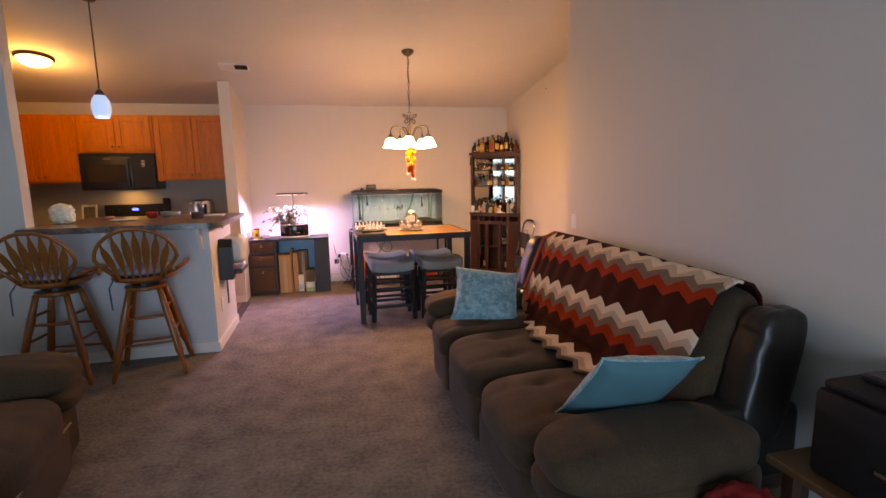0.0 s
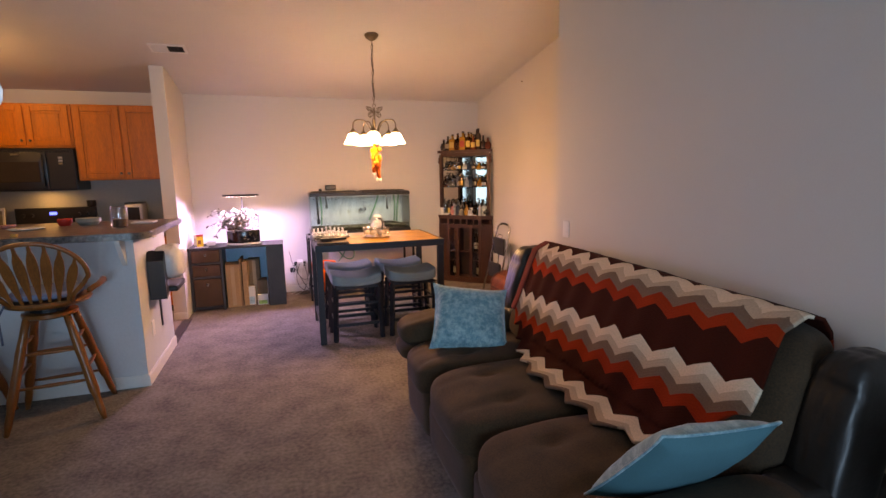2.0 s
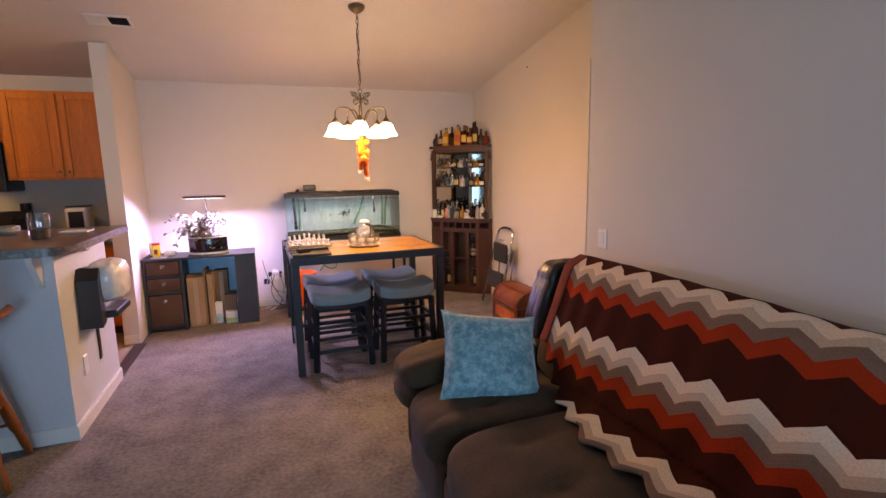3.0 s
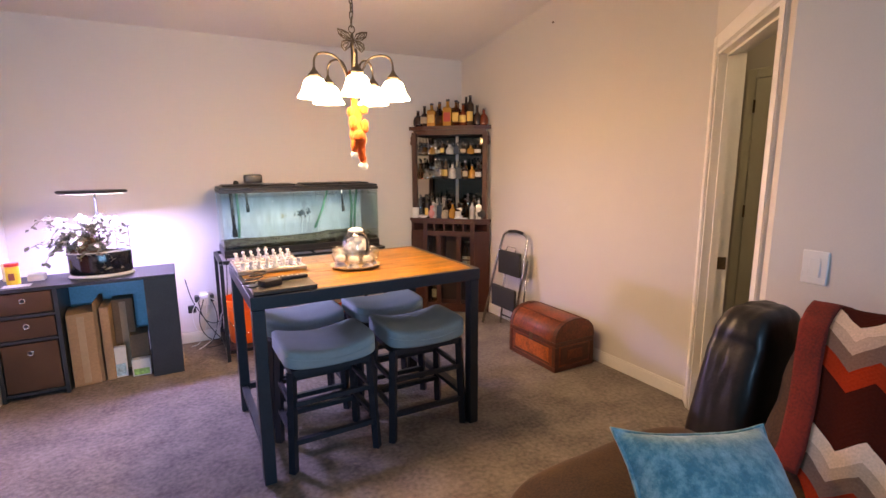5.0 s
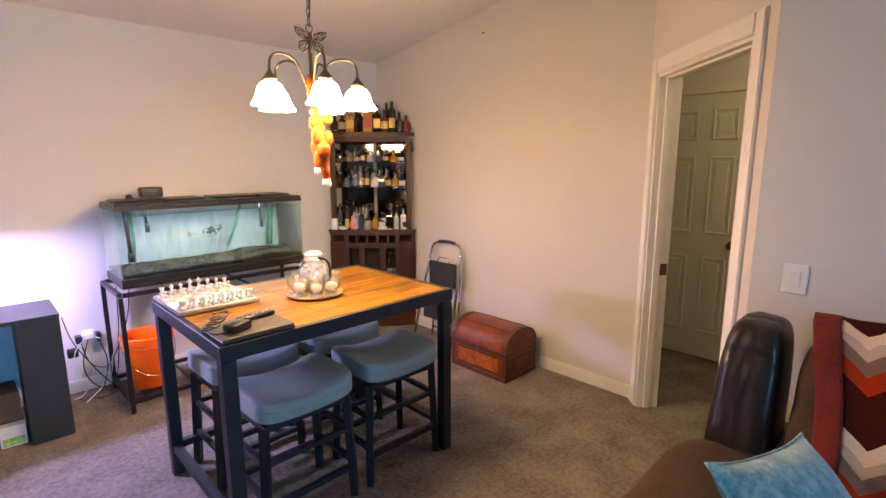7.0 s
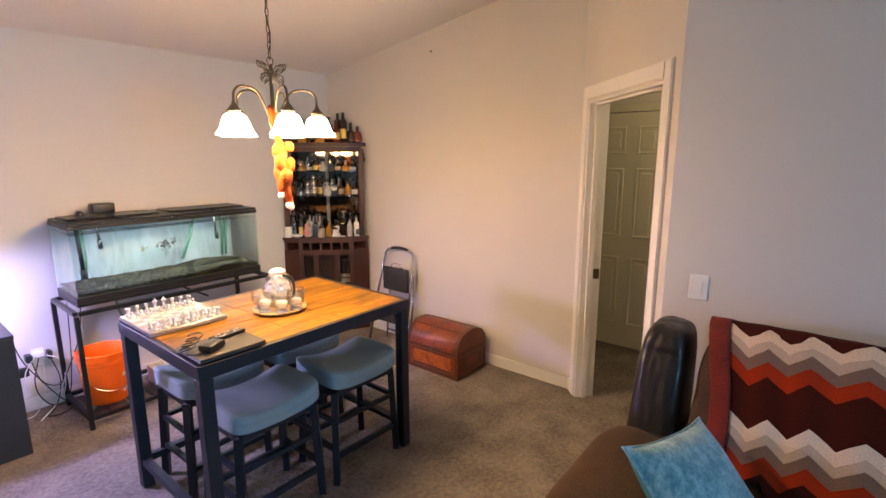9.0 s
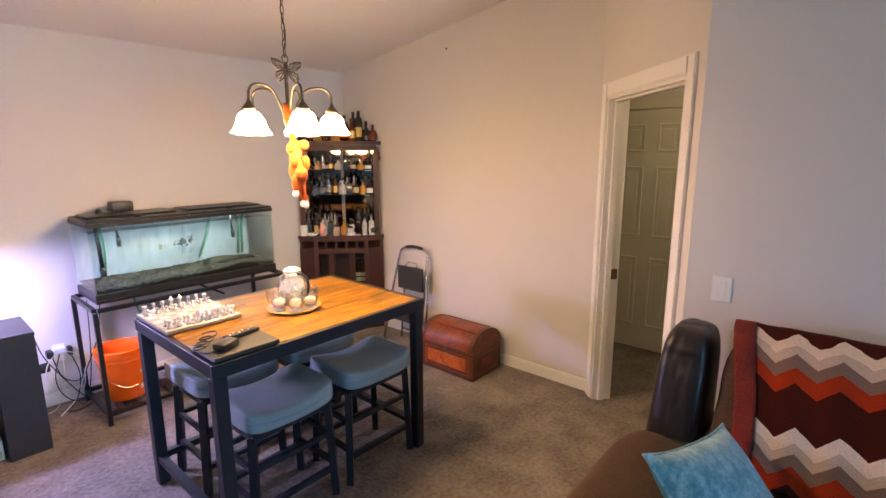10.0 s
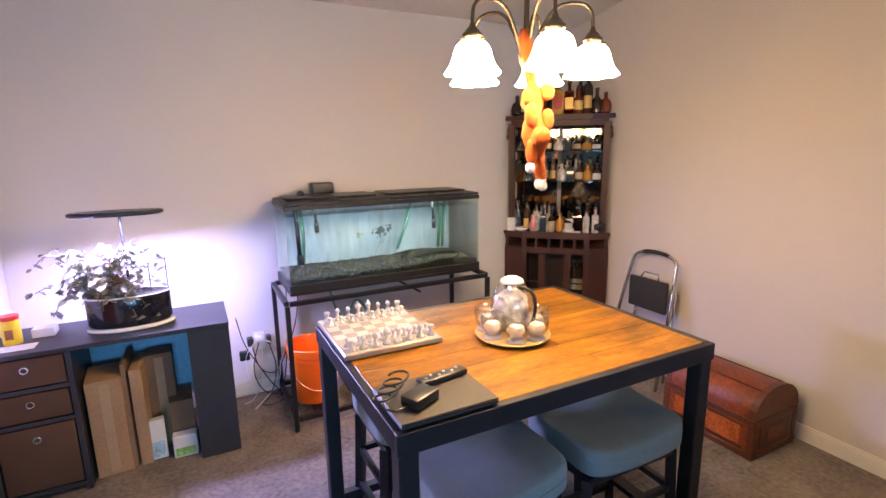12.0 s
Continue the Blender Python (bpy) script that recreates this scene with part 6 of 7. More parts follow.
for x, z, m_ in ((0.150, 0.456, LABELS["white"]), (0.195, 0.456, LABELS["cream"]), (0.185, 0.0865, LABELS["cream"]), (-0.165, 0.0865, LABELS["cream"])):
    l = [k for k, v in LABELS.items() if v is m_][0]
    bottle("round", "brown", l, 0.27, 0.032, at_cab(x, 0.03, z), "dark")

# ---- folding step ladder against the wall ----
ld = thing("step_ladder", "folded chrome step stool with black treads leaning on the wall", "step ladder")
def lad(y, z, off=0.0):
    return (2.88 + 0.20 * (z / 0.92) - off, 7.925 + (y - 7.855) * 1.12, z * 0.925)
pts = [lad(8.05, 0.005), lad(8.03, 0.60), lad(8.01, 0.85)] + [lad(7.855 + 0.155 * math.cos(a), 0.85 + 0.085 * math.sin(a) ** 0.7) for a in [math.pi * k / 12 for k in range(1, 12)]] + [lad(7.70, 0.85), lad(7.68, 0.60), lad(7.65, 0.005)]
part("front_frame", add_tube(G(), pts, 0.0115, 10), CHROME, ld, "bent chrome front frame", smooth="all")
part("grip", add_tube(G(), [lad(7.855 + 0.155 * math.cos(a), 0.85 + 0.085 * math.sin(a) ** 0.7) for a in [math.pi * (0.3 + 0.04 * k) for k in range(11)]], 0.0135, 10), RUBBER, ld, "black hand grip", smooth="all")
for y in (7.70, 8.0):
    part("rear_leg", add_tube(G(), [(3.01, y + 0.045, 0.01), (3.075, y + 0.045, 0.63)], 0.009, 8), CHROME, ld, smooth="all")
part("tread", add_box(G(), 2.975, 3.005, 7.745, 8.045, 0.49, 0.70, 0.008), RUBBER, ld, "black ribbed folded tread", smooth=True)
part("tread", add_box(G(), 2.92, 2.95, 7.735, 8.065, 0.20, 0.39, 0.008), RUBBER, ld, "black ribbed folded tread", smooth=True)
part("cross_bar", add_tube(G(), [(3.02, 7.745, 0.09), (3.02, 8.045, 0.09)], 0.007, 8), CHROME, ld, smooth="all")
part("handle_loop", add_tube(G(), [(3.0, 7.825, 0.70), (3.01, 7.84, 0.735), (3.01, 7.95, 0.735), (3.0, 7.965, 0.70)], 0.005, 8), CHROME, ld, smooth="all")

# ---- domed chest ----
cs = thing("domed_chest", "red-brown domed wooden chest with dark leather banding on the carpet", "chest")
KX0, KX1, KY0, KY1, KH = 2.705, 3.065, 6.97, 7.49, 0.215
part("body", add_box(G(), KX0, KX1, KY0, KY1, 0.0, KH, 0.006), RUSTWOOD, cs, smooth=True)
arc = [(KX0 + (KX1 - KX0) * (0.5 - 0.5 * math.cos(a)), KH + 0.004 + 0.150 * math.sin(a) ** 0.8) for a in [math.pi * k / 14 for k in range(15)]]
part("lid", add_prism(G(), arc, "y", KY0, KY1), RUSTWOOD, cs, "domed lid", smooth=True)
def band_y(y0, y1, o=0.004):
    xm = (KX0 + KX1) / 2
    out = [(xm + (x - xm) * (1 + 2 * o / (KX1 - KX0)) , z + o) for x, z in arc]
    return add_prism(G(), out + [(x, z - 0.002) for x, z in reversed(arc)], "y", y0, y1)
for y in (KY0 - 0.002, KY1 - 0.033):
    part("lid_band", band_y(y, y + 0.035), DARKRED, cs, "dark leather band")
for z0, z1 in ((0.0, 0.035), (KH - 0.03, KH + 0.002)):
    part("rim_band", add_box(G(), KX0 - 0.004, KX1 + 0.002, KY0 - 0.004, KY1 + 0.004, z0 + 0.001, z1, 0.003, 1), DARKRED, cs, "dark leather band")
for y in (KY0 - 0.004, KY1 - 0.031):
    part("corner_band", add_box(G(), KX0 - 0.0035, KX0 + 0.03, y, y + 0.035, 0.036, KH - 0.031), DARKRED, cs)
part("corner_band", add_box(G(), KX1 - 0.03, KX1 + 0.0015, KY0 - 0.0035, KY0 + 0.01, 0.036, KH - 0.031), DARKRED, cs)
part("front_panel", add_box(G(), KX0 - 0.003, KX0, KY0 + 0.07, KY1 - 0.07, 0.06, KH - 0.05, 0.001, 1), mat("gilt_painted_panel", (0.34, 0.080, 0.015), 0.4, vary=0.6, scale=22, grain=90, bump=0.3), cs, "lighter painted front panel")
for s in (0, 1):
    part("panel_border", add_box(G(), KX0 - 0.005, KX0, KY0 + 0.055, KY1 - 0.055, (0.045, KH - 0.048)[s], (0.058, KH - 0.036)[s]), DARKRED, cs)
part("end_panel", add_box(G(), KX0 + 0.05, KX1 - 0.05, KY0 - 0.003, KY0, 0.05, KH - 0.04), DARKRED, cs)
part("end_inlay", add_box(G(), KX0 + 0.11, KX1 - 0.11, KY0 - 0.006, KY0 - 0.0035, 0.08, KH - 0.065, 0.001, 1), RUSTWOOD, cs, "rust-coloured inlay on the chest end")
part("keyhole_plate", add_box(G(), KX0 - 0.009, KX0 - 0.0055, (KY0 + KY1) / 2 - 0.02, (KY0 + KY1) / 2 + 0.02, KH - 0.045, KH + 0.012, 0.002, 1), BRONZE, cs, "dull bronze keyhole plate")
for s in (-1, 1):
    part("ridge_strip", add_tube(G(), [(KX0 + (KX1 - KX0) * (0.5 + 0.27 * s), KY0 + 0.035, KH + 0.004 + 0.150 * math.sin(math.acos(0.54)) ** 0.8 + 0.002), (KX0 + (KX1 - KX0) * (0.5 + 0.27 * s), KY1 - 0.035, KH + 0.004 + 0.150 * math.sin(math.acos(0.54)) ** 0.8 + 0.002)], 0.005, 6), DARKRED, cs, "raised leather ridge on the lid")
# ---- kitchen ----
KB = BACK
def cab_unit(x0, x1, z0, z1, doors, y_front=8.60):
    cu = thing("upper_cabinet", "honey oak wall cabinet with raised-panel doors above the counter", "kitchen cabinet", group="upper kitchen cabinets")
    part("carcass", add_box(G(), x0 + 0.001, x1 - 0.001, y_front + 0.004, KB - 0.002, z0, z1), OAK, cu)
    part("face_frame", add_box(G(), x0 + 0.001, x1 - 0.001, y_front, y_front + 0.003, z0, z1), OAK, cu)
    w = (x1 - x0 - 0.03) / doors
    for k in range(doors):
        a, b_ = x0 + 0.015 + k * w + 0.008, x0 + 0.015 + (k + 1) * w - 0.008
        c, d = z0 + 0.02, z1 - 0.02
        gb = G()
        for e in ((a, a + 0.055, c, d), (b_ - 0.055, b_, c, d), (a + 0.0555, b_ - 0.0555, c, c + 0.055), (a + 0.0555, b_ - 0.0555, d - 0.055, d)):
            add_box(gb, e[0], e[1], y_front - 0.019, y_front - 0.001, e[2], e[3], 0.003, 1)
        dd = part("door", gb, OAK, cu, "honey oak framed door")
        gb = G()
        add_box(gb, a + 0.056, b_ - 0.056, y_front - 0.010, y_front - 0.001, c + 0.056, d - 0.056)
        add_box(gb, a + 0.08, b_ - 0.08, y_front - 0.015, y_front - 0.0105, c + 0.08, d - 0.08, 0.004, 1)
        part("raised_panel", gb, OAK, dd)
        kx = b_ - 0.028 if k % 2 == 0 and doors > 1 else a + 0.028
        part("knob", add_lathe(G(), [(0.006, 0), (0.006, 0.012), (0.014, 0.02), (0.010, 0.028), (0.0, 0.03)], m=pose(kx, y_front - 0.019, c + 0.05, 90, 0, 0), n=12), BRONZE, dd, "round dark knob", smooth=True)
    return cu


cab_unit(-1.585, -0.702, 1.49, 2.285, 2)
cab_unit(-2.405, -1.59, 1.838, 2.285, 2)
cab_unit(-3.20, -2.41, 1.49, 2.285, 2)
cab_unit(-4.02, -3.205, 1.49, 2.285, 2)
structure("backsplash", add_box(G(), WEST, -0.70, KB - 0.006, KB, 0.92, 1.49), mat("kitchen_wall", (0.36, 0.36, 0.32), 0.6, vary=0.05, scale=3), "grey-green kitchen wall")

mw = thing("microwave", "black over-the-range microwave under the oak cabinets", "microwave")
part("body", add_box(G(), -2.32, -1.56, 8.565, KB - 0.01, 1.35, 1.785, 0.006), PLASTIC, mw)
part("door", add_box(G(), -2.315, -1.79, 8.545, 8.564, 1.365, 1.75, 0.006), PLASTIC, mw, smooth=True)
part("door_window", add_box(G(), -2.24, -1.85, 8.541, 8.5448, 1.44, 1.65, 0.002, 1), mat("dark_window", (0.03, 0.022, 0.018), 0.1, vary=0.1, bump=0), mw, "dark glass window")
part("control_panel", add_box(G(), -1.785, -1.565, 8.547, 8.564, 1.365, 1.75, 0.004, 1), PLASTIC, mw)
for k in range(3):
    part("button", add_box(G(), -1.69, -1.655, 8.543, 8.5465, 1.62 + 0.03 * k, 1.64 + 0.03 * k), LABELS["white"] if k else CHROME, mw, "pale control mark")
part("handle", add_tube(G(), [(-1.815, 8.53, 1.40), (-1.815, 8.52, 1.56), (-1.815, 8.53, 1.72)], 0.009, 8), PLASTIC, mw, smooth="all")
part("maker_plate", add_box(G(), -2.07, -2.0, 8.542, 8.5448, 1.715, 1.73), CHROME, mw, "small silver maker plate")
part("vent_grille", add_box(G(), -2.315, -1.565, 8.55, 8.564, 1.756, 1.78), METAL, mw)
for ob in mw.children:
    for v in ob.data.vertices:
        v.co.x = -1.56 + (v.co.x + 1.56) * 1.07 - 0.035
        v.co.z += 0.042
lamp("range_light", "AREA", (-1.98, 8.78, 1.382), 1.6, (1.0, 0.62, 0.25), 0.18, 0.06)

rg = thing("stove", "black stove with a blue clock on its back panel", "stove")
part("body", add_box(G(), -2.32, -1.56, 8.32, 8.93, 0.0, 0.90, 0.006), PLASTIC, rg)
part("cooktop", add_box(G(), -2.32, -1.56, 8.31, 8.86, 0.902, 0.918, 0.004), mat("black_cooktop", (0.012, 0.012, 0.012), 0.12, bump=0), rg)
part("back_panel", add_box(G(), -2.32, -1.56, 8.87, 8.93, 0.919, 1.20, 0.01), PLASTIC, rg)
part("clock_display", add_box(G(), -2.0, -1.93, 8.866, 8.869, 1.12, 1.15), glow("blue_display", (0.05, 0.12, 1.0), 6.0, (0.02, 0.02, 0.1)), rg, "glowing blue clock display")
for k, x in enumerate((-2.24, -2.16, -1.72, -1.64)):
    part("burner_knob", add_lathe(G(), [(0.02, 0), (0.018, 0.02), (0.0, 0.022)], m=pose(x, 8.869, 1.12, 90, 0, 0), n=12), PLASTIC, rg)
pp = thing("paper_holder", "black pot on the stove back panel", "pot", at=pose(-1.60, 8.90, 1.201))
part("pot", add_lathe(G(), [(0.04, 0), (0.045, 0.01), (0.045, 0.07), (0.0, 0.07)], n=16), PLASTIC, pp, smooth=True)
for x0, x1 in ((WEST, -2.33), (-1.55, -0.705)):
    bs = thing("base_cabinet", "honey oak base cabinet along the kitchen wall", "kitchen cabinet", group="base kitchen cabinets")
    part("carcass", add_box(G(), x0, x1, 8.37, KB - 0.01, 0.10, 0.875), OAK, bs)
    part("toe_kick", add_box(G(), x0, x1, 8.44, KB - 0.02, 0.0, 0.099), METAL, bs, "dark recessed toe kick")
    n = 2 if x1 - x0 < 1.2 else 4
    w = (x1 - x0) / n
    for k in range(n):
        part("door", add_box(G(), x0 + k * w + 0.012, x0 + (k + 1) * w - 0.012, 8.35, 8.369, 0.13, 0.68, 0.004, 1), OAK, bs)
        part("drawer_front", add_box(G(), x0 + k * w + 0.012, x0 + (k + 1) * w - 0.012, 8.35, 8.369, 0.70, 0.85, 0.004, 1), OAK, bs)
    single("worktop", add_box(G(), x0, x1, 8.34, KB - 0.008, 0.876, 0.915, 0.006), COUNTER, "mottled brown laminate kitchen worktop", "worktop")
structure("kitchen_floor", add_box(G(), WEST, -0.60, 6.42, KB, 0.0, 0.012), VINYL, "brown vinyl kitchen floor")
structure("floor_strip", add_box(G(), -0.62, -0.53, 7.215, 8.0, 0.0, 0.016, 0.004, 1), mat("dark_strip", (0.03, 0.02, 0.02), 0.4), "dark metal floor strip")
fr = thing("refrigerator", "black refrigerator at the end of the kitchen", "refrigerator")
part("cabinet", add_box(G(), -3.95, -3.14, 7.2, 7.95, 0.02, 1.72, 0.01), PLASTIC, fr)
part("door", add_box(G(), -3.135, -3.08, 7.2, 7.95, 0.05, 1.70, 0.015), PLASTIC, fr, smooth=True)

# breakfast bar top and what stands on it
bt = thing("bar_worktop", "mottled brown laminate breakfast bar top with a rounded corner", "worktop")
o = [(-1.86, 6.12), (-0.53, 6.12), (-0.47, 6.135), (-0.425, 6.18), (-0.41, 6.25), (-0.41, 7.34), (-1.86, 7.34)]
gb = add_prism(G(), o, "z", 1.095, 1.142)
bmesh.ops.bevel(gb, geom=[e for e in gb.edges if abs(e.verts[0].co.z - e.verts[1].co.z) < 1e-5], offset=0.008, segments=2, affect="EDGES")
part("slab", gb, COUNTER, bt, smooth=True)
single("bar_inner_cabinet", add_box(G(), -1.85, -0.665, 6.405, 7.19, 0.014, 1.093), OAK, "honey oak cabinet base under the breakfast bar", "kitchen cabinet")
for x in (-1.3, -0.62):
    single("bar_bracket", add_prism(G(), [(6.279, 1.09), (6.279, 0.90), (6.25, 0.93), (6.16, 1.07), (6.16, 1.094)] , "x", x, x + 0.03), TRIM, "white wooden bracket under the breakfast bar", "bracket")
BT = 1.143
bag = thing("laundry_bag", "white and green plastic bag standing on the breakfast bar", "bag", at=pose(-1.755, 6.62, BT))
part("bag", add_soft(G(), 0, 0, 0.08, 0.17, 0.16, 0.165, 2.6, 14, shape=lambda p: (p.x * (1 + 0.25 * noise.noise(p * 3)), p.y, p.z * (1 + 0.3 * noise.noise(p * 3 + Vector((2, 2, 0)))) + (0.02 if p.z > 0 else 0))), mat("pale_green_bag", (0.62, 0.70, 0.60), 0.4, vary=0.3, scale=9), bag, smooth="all")
pf = thing("picture_frame", "small white picture frame standing on the kitchen counter", "picture frame", at=pose(-2.45, 8.75, 0.917) @ pose(0, 0, 0, -8, 0, 0))
gb = G()
for e in ((-0.085, -0.065, 0.0, 0.30), (0.065, 0.085, 0.0, 0.30), (-0.065, 0.065, 0, 0.03), (-0.065, 0.065, 0.27, 0.30)):
    add_box(gb, e[0], e[1], -0.01, 0.01, e[2], e[3], 0.002, 1)
part("frame", gb, CERAMIC, pf, "white frame")
part("picture", add_box(G(), -0.064, 0.064, 0.0, 0.006, 0.031, 0.269), mat("dim_print", (0.15, 0.13, 0.11), 0.4, vary=0.6, scale=25), pf, "dim unreadable print")
gt = thing("toaster", "white toaster with a black end on the kitchen counter", "toaster", at=pose(-1.12, 8.72, 0.917))
part("shell", add_box(G(), -0.095, 0.095, -0.10, 0.10, 0.01, 0.31, 0.03, 3), CERAMIC, gt, smooth=True)
part("top_plate", add_box(G(), -0.085, 0.085, -0.085, 0.085, 0.311, 0.322, 0.004, 1), PLASTIC, gt)
part("front_panel", add_box(G(), -0.06, 0.06, -0.106, -0.1005, 0.03, 0.27, 0.002, 1), PLASTIC, gt)
gj = thing("glass_jar", "ribbed clear glass jar on the breakfast bar", "jar", at=pose(-0.70, 6.62, BT))
part("jar", add_lathe(G(), [(0.05, 0), (0.056, 0.01), (0.056, 0.13), (0.05, 0.15), (0.056, 0.155)], n=20), CRYSTAL, gj, smooth="all")
part("contents", add_lathe(G(), [(0.045, 0.004), (0.048, 0.06), (0.0, 0.065)], n=16), mat("brown_beans", (0.07, 0.035, 0.02), 0.7, vary=0.5, scale=60), gj, "brown contents", smooth=True)
for nm, lab, x, y, r, h, m_ in (("white_plate", "white plate lying on the breakfast bar", -1.34, 6.75, 0.11, 0.014, CERAMIC), ("red_bowl", "small red bowl on the breakfast bar", -1.18, 6.98, 0.05, 0.055, mat("red_plastic_bowl", (0.5, 0.03, 0.02), 0.4)), ("grey_tub", "grey plastic tub on the breakfast bar", -1.02, 6.98, 0.085, 0.055, mat("grey_plastic", (0.22, 0.24, 0.23), 0.5)), ("candle_glass", "small amber candle glass at the bar edge", -1.19, 6.22, 0.022, 0.02, mat("amber_wax", (0.6, 0.3, 0.08), 0.4)), ("pink_dish", "small pink dish on the breakfast bar", -1.52, 6.9, 0.05, 0.03, mat("pink_dish_glaze", (0.4, 0.15, 0.13), 0.4))):
    single(nm, add_lathe(G(), [(r * 0.7, 0), (r, h * 0.5), (r, h), (r * 0.92, h), (0.0, h * 0.35)], x, y, BT, 24), m_, lab, "tableware", smooth=True)
single("napkin_stack", add_box(G(), -0.70, -0.54, 6.88, 7.03, BT, BT + 0.012, 0.003, 1), PAPER, "flat stack of pale napkins on the breakfast bar", "napkins")
mb = thing("wall_bin", "black bin with a glossy white cover fixed to the bar end", "bin")
gb = add_prism(G(), [(6.56, 0.60), (6.56, 0.90), (6.62, 0.95), (6.74, 0.94), (6.86, 0.84), (6.90, 0.70), (6.90, 0.60)], "x", -0.538, -0.500)
part("back_shell", gb, PLASTIC, mb, "black curved plastic shell")
part("side_shell", add_prism(G(), [(6.535, 0.58), (6.535, 0.88), (6.58, 0.95), (6.60, 0.94), (6.62, 0.60)], "x", -0.538, -0.42), PLASTIC, mb)
gb = add_soft(G(), -0.425, 6.77, 0.84, 0.22, 0.36, 0.27, 3.0, 14, shape=lambda p: (p.x + 0.08 * noise.noise(p * 3), p.y, p.z * (1 + 0.1 * noise.noise(p * 4))))
part("cover", gb, mat("gloss_white_cover", (0.68, 0.65, 0.63), 0.18, vary=0.05), mb, "glossy white plastic cover", smooth="all")
part("lower_shelf", add_box(G(), -0.538, -0.36, 6.625, 6.96, 0.615, 0.66, 0.01), PLASTIC, mb)
part("strap", add_box(G(), -0.538, -0.532, 6.80, 6.84, 0.30, 0.60), PLASTIC, mb, "dark hanging strap")
single("bar_hook", add_soft(G(), -0.525, 6.78, 1.06, 0.03, 0.07, 0.05, 2.5, 6), CERAMIC, "small white hook under the bar top", "hook", smooth="all")
single("bar_outlet", add_box(G(), -0.539, -0.533, 6.50, 6.57, 0.30, 0.42, 0.002, 1), TRIM, "white outlet plate on the bar end", "wall outlet")

# pendant and flush dome
pn = thing("pendant_lamp", "blue-white glass pendant lamp lit above the breakfast bar", "pendant lamp", at=pose(-1.235, 6.28, 0.03))
pz = ceil_z(6.28) - 0.03
part("canopy", add_lathe(G(), [(0.0, -0.035), (0.04, -0.03), (0.06, -0.005), (0.06, 0.02)], 0, 0, pz, 18), BRONZE, pn, smooth="all")
part("rod", add_tube(G(), [(0, 0, 2.17), (0, 0, pz - 0.02)], 0.006, 8), BRONZE, pn)
part("socket", add_lathe(G(), [(0.035, 2.13), (0.03, 2.15), (0.012, 2.175)], n=14), BRONZE, pn, smooth="all")
part("shade", add_lathe(G(), [(0.048, 1.955), (0.062, 1.99), (0.068, 2.04), (0.060, 2.09), (0.038, 2.128), (0.034, 2.128), (0.056, 2.088), (0.064, 2.04), (0.058, 1.99), (0.044, 1.955)], n=22), BLUESHADE, pn, "glowing blue and white blown glass shade", smooth="all")
lamp("pendant_bulb", "POINT", (-1.235, 6.28, 1.93), 3.0, (0.55, 0.75, 1.0), 0.04)
dm = thing("dome_light", "lit amber glass dome light on the kitchen ceiling", "ceiling light", at=Matrix.Translation((-2.22, 7.50, ceil_z(7.50))) @ pose(0, 0, 0, -8.8, 0, 0))
part("pan", add_lathe(G(), [(0.145, -0.03), (0.158, -0.02), (0.162, 0.0)], n=30), BRONZE, dm, smooth="all")
part("dome", add_lathe(G(), [(0.0, -0.095), (0.045, -0.09), (0.09, -0.075), (0.128, -0.05), (0.144, -0.031)], n=30), DOMEGLOW, dm, "glowing amber glass dome", smooth="all")
lamp("dome_bulb", "POINT", (-2.22, 7.48, 2.52), 24, (1.0, 0.62, 0.24), 0.10)

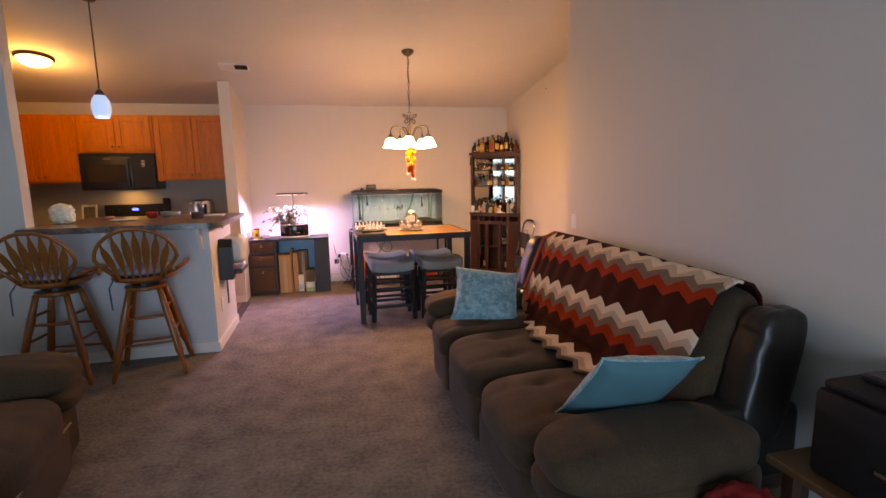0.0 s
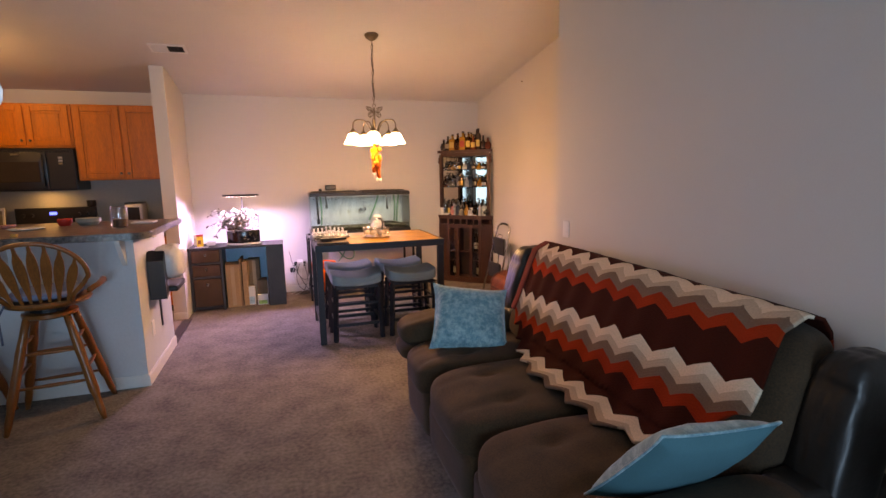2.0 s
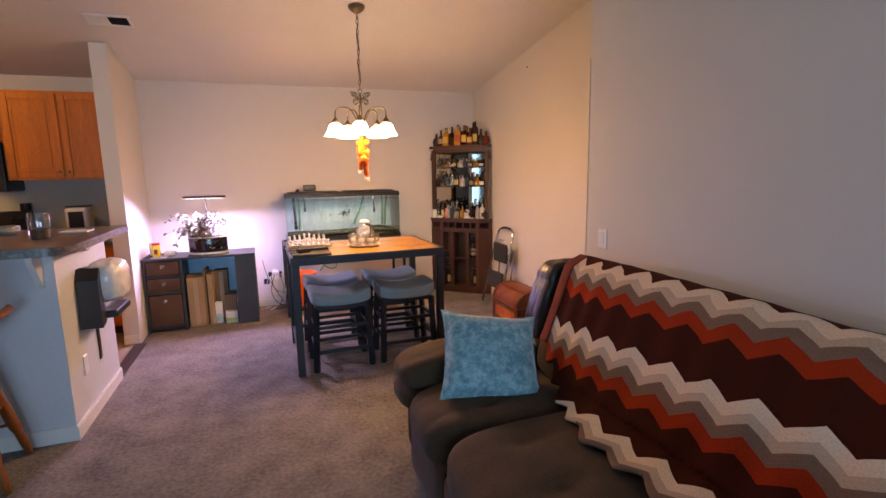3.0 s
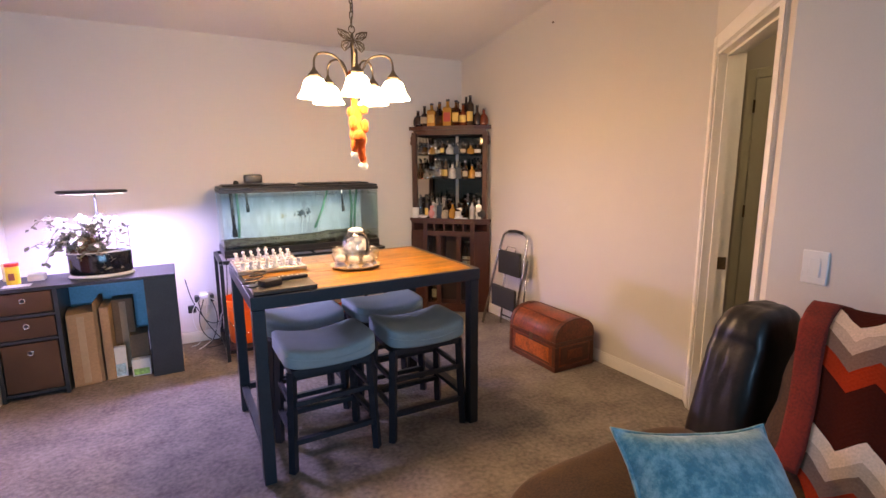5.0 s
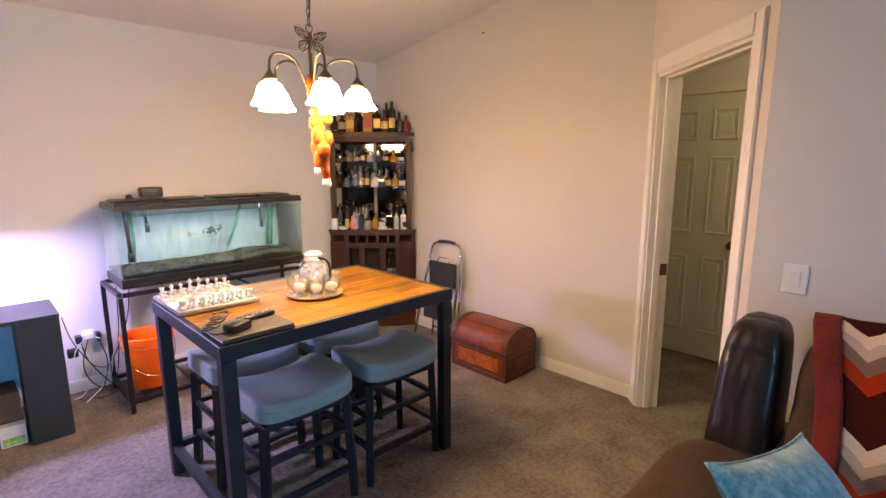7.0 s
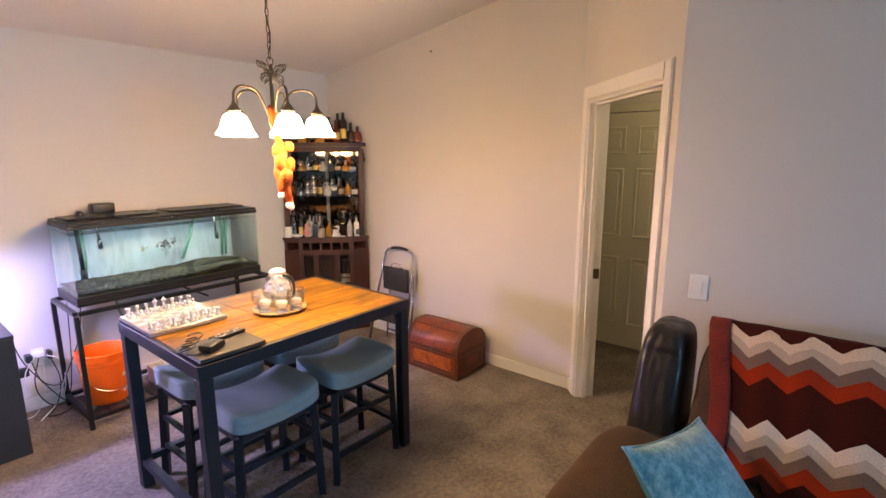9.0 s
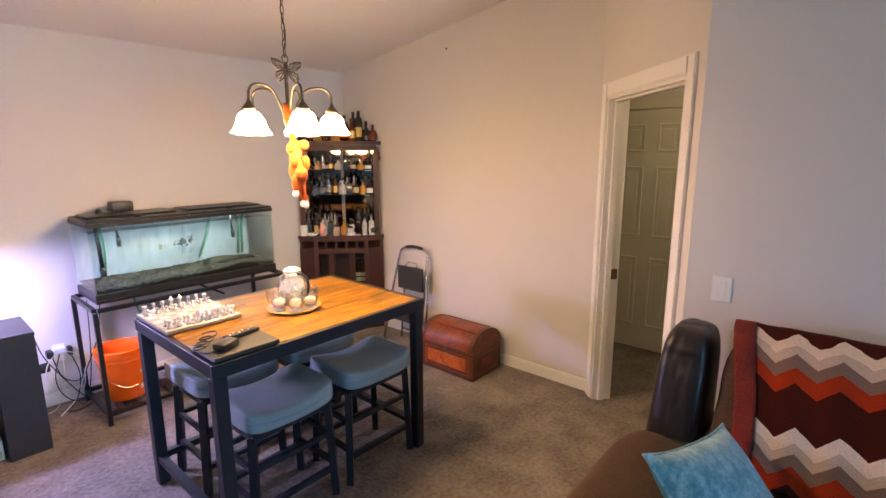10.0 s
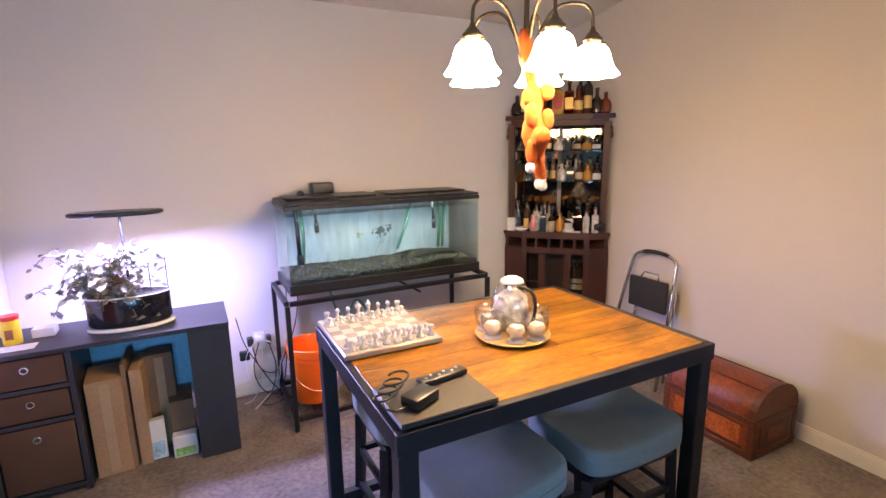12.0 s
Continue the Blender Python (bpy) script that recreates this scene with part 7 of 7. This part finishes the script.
# ---- swivel bar stools ----
def make_barstool():
    s = thing("windsor_bar_stool", "oak bow-back swivel bar stool with a blue cushion at the bar", "bar stool", group="bar stools at the breakfast bar")
    part("seat", add_lathe(G(), [(0.0, 0.737), (0.17, 0.737), (0.205, 0.75), (0.215, 0.765), (0.205, 0.78), (0.0, 0.777)], n=28, sx=1.05), STOOLOAK, s, smooth=True)
    part("cushion", add_soft(G(), 0, 0.01, 0.815, 0.37, 0.36, 0.07, 2.8, 12), mat("blue_grey_cushion", (0.17, 0.20, 0.30), 0.85, vary=0.15), s, "blue-grey tied seat cushion", smooth="all")
    part("cushion_tie", add_tube(G(), [(-0.17, -0.14, 0.795), (-0.20, -0.19, 0.72), (-0.19, -0.21, 0.56)], 0.006, 6), mat("blue_tie", (0.08, 0.10, 0.15), 0.85), s, "hanging cushion tie")
    part("swivel", add_lathe(G(), [(0.10, 0.70), (0.10, 0.736)], n=18), METAL, s)
    part("leg_block", add_lathe(G(), [(0.13, 0.665), (0.145, 0.675), (0.145, 0.695), (0.13, 0.699)], n=20), STOOLOAK, s, smooth=True)
    legs = []
    for sx in (-1, 1):
        for sy in (-1, 1):
            a, b_ = Vector((sx * 0.10, sy * 0.09, 0.675)), Vector((sx * 0.245, sy * 0.20, 0.0))
            legs.append((a, b_))
            pts = [a.lerp(b_, t) for t in (0, 0.15, 0.3, 0.45, 0.6, 0.72, 0.78, 0.9, 1.0)]
            part("leg", add_tube(G(), pts, [0.021, 0.023, 0.028, 0.025, 0.027, 0.029, 0.020, 0.021, 0.014], 10), STOOLOAK, s, smooth="all")
    def on(i, z):
        a, b_ = legs[i]
        return a.lerp(b_, (a.z - z) / a.z)
    for (i, j), zs in (((0, 2), (0.26, 0.46)), ((1, 3), (0.20, 0.40)), ((0, 1), (0.33, 0.52)), ((2, 3), (0.33, 0.52))):
        for z in zs:
            p, q = on(i, z), on(j, z)
            part("stretcher", add_tube(G(), [p, p.lerp(q, 0.3), p.lerp(q, 0.5), p.lerp(q, 0.7), q], [0.008, 0.011, 0.013, 0.011, 0.008], 8), STOOLOAK, s, smooth="all")
    hoop = []
    for k in range(25):
        a = math.pi * (-0.17 + 1.34 * k / 24)
        hoop.append((0.262 * math.cos(a) * (1.0 if math.sin(a) > 0 else 1 - 0.45 * abs(math.sin(a))), -0.175 - 0.055 * (math.sin(a) + 0.5) - 0.02, 0.935 + 0.215 * math.sin(a)))
    hoop = [(0.15, -0.15, 0.77)] + hoop + [(-0.15, -0.15, 0.77)]
    part("bow", add_tube(G(), hoop, 0.0135, 10), STOOLOAK, s, "bent oak bow", smooth="all")
    for k in range(7):
        u = -1 + k / 3
        x0, x1 = u * 0.13, u * 0.215
        z1 = 0.935 + 0.215 * math.sqrt(max(0.02, 1 - (u * 0.82) ** 2))
        gb = G()
        N_ = 8
        ws = [0.007, 0.009, 0.014, 0.021, 0.026, 0.027, 0.022, 0.009, 0.007]
        L_, R_ = [], []
        for q in range(9):
            t = q / 8
            x, y, z = x0 + (x1 - x0) * t, -0.155 - 0.095 * t - 0.0, 0.77 + (z1 - 0.77) * t
            L_.append([gb.verts.new((x - ws[q], y + e, z)) for e in (-0.006, 0.006)])
            R_.append([gb.verts.new((x + ws[q], y + e, z)) for e in (-0.006, 0.006)])
        for q in range(8):
            gb.faces.new((L_[q][0], R_[q][0], R_[q + 1][0], L_[q + 1][0]))
            gb.faces.new((L_[q][1], L_[q + 1][1], R_[q + 1][1], R_[q][1]))
            gb.faces.new((L_[q][0], L_[q + 1][0], L_[q + 1][1], L_[q][1]))
            gb.faces.new((R_[q][0], R_[q][1], R_[q + 1][1], R_[q + 1][0]))
        part("spindle", gb, STOOLOAK, s, "flat arrow-shaped back spindle")
    for sx in (-1, 1):
        part("arm", add_tube(G(), [(sx * 0.25, -0.19, 0.84), (sx * 0.275, -0.06, 0.845), (sx * 0.285, 0.06, 0.85), (sx * 0.27, 0.12, 0.85)], [0.014, 0.017, 0.022, 0.016], 10), STOOLOAK, s, "turned oak arm", smooth="all")
        part("arm_post", add_tube(G(), [(sx * 0.19, 0.04, 0.77), (sx * 0.275, 0.06, 0.84)], [0.011, 0.012], 8), STOOLOAK, s, smooth="all")
    return s


bs0 = make_barstool()
bs0.matrix_world = pose(-0.955, 5.975, 0, 0, 0, 8)
copy_thing(bs0, pose(-1.555, 5.98, 0, 0, 0, -4))
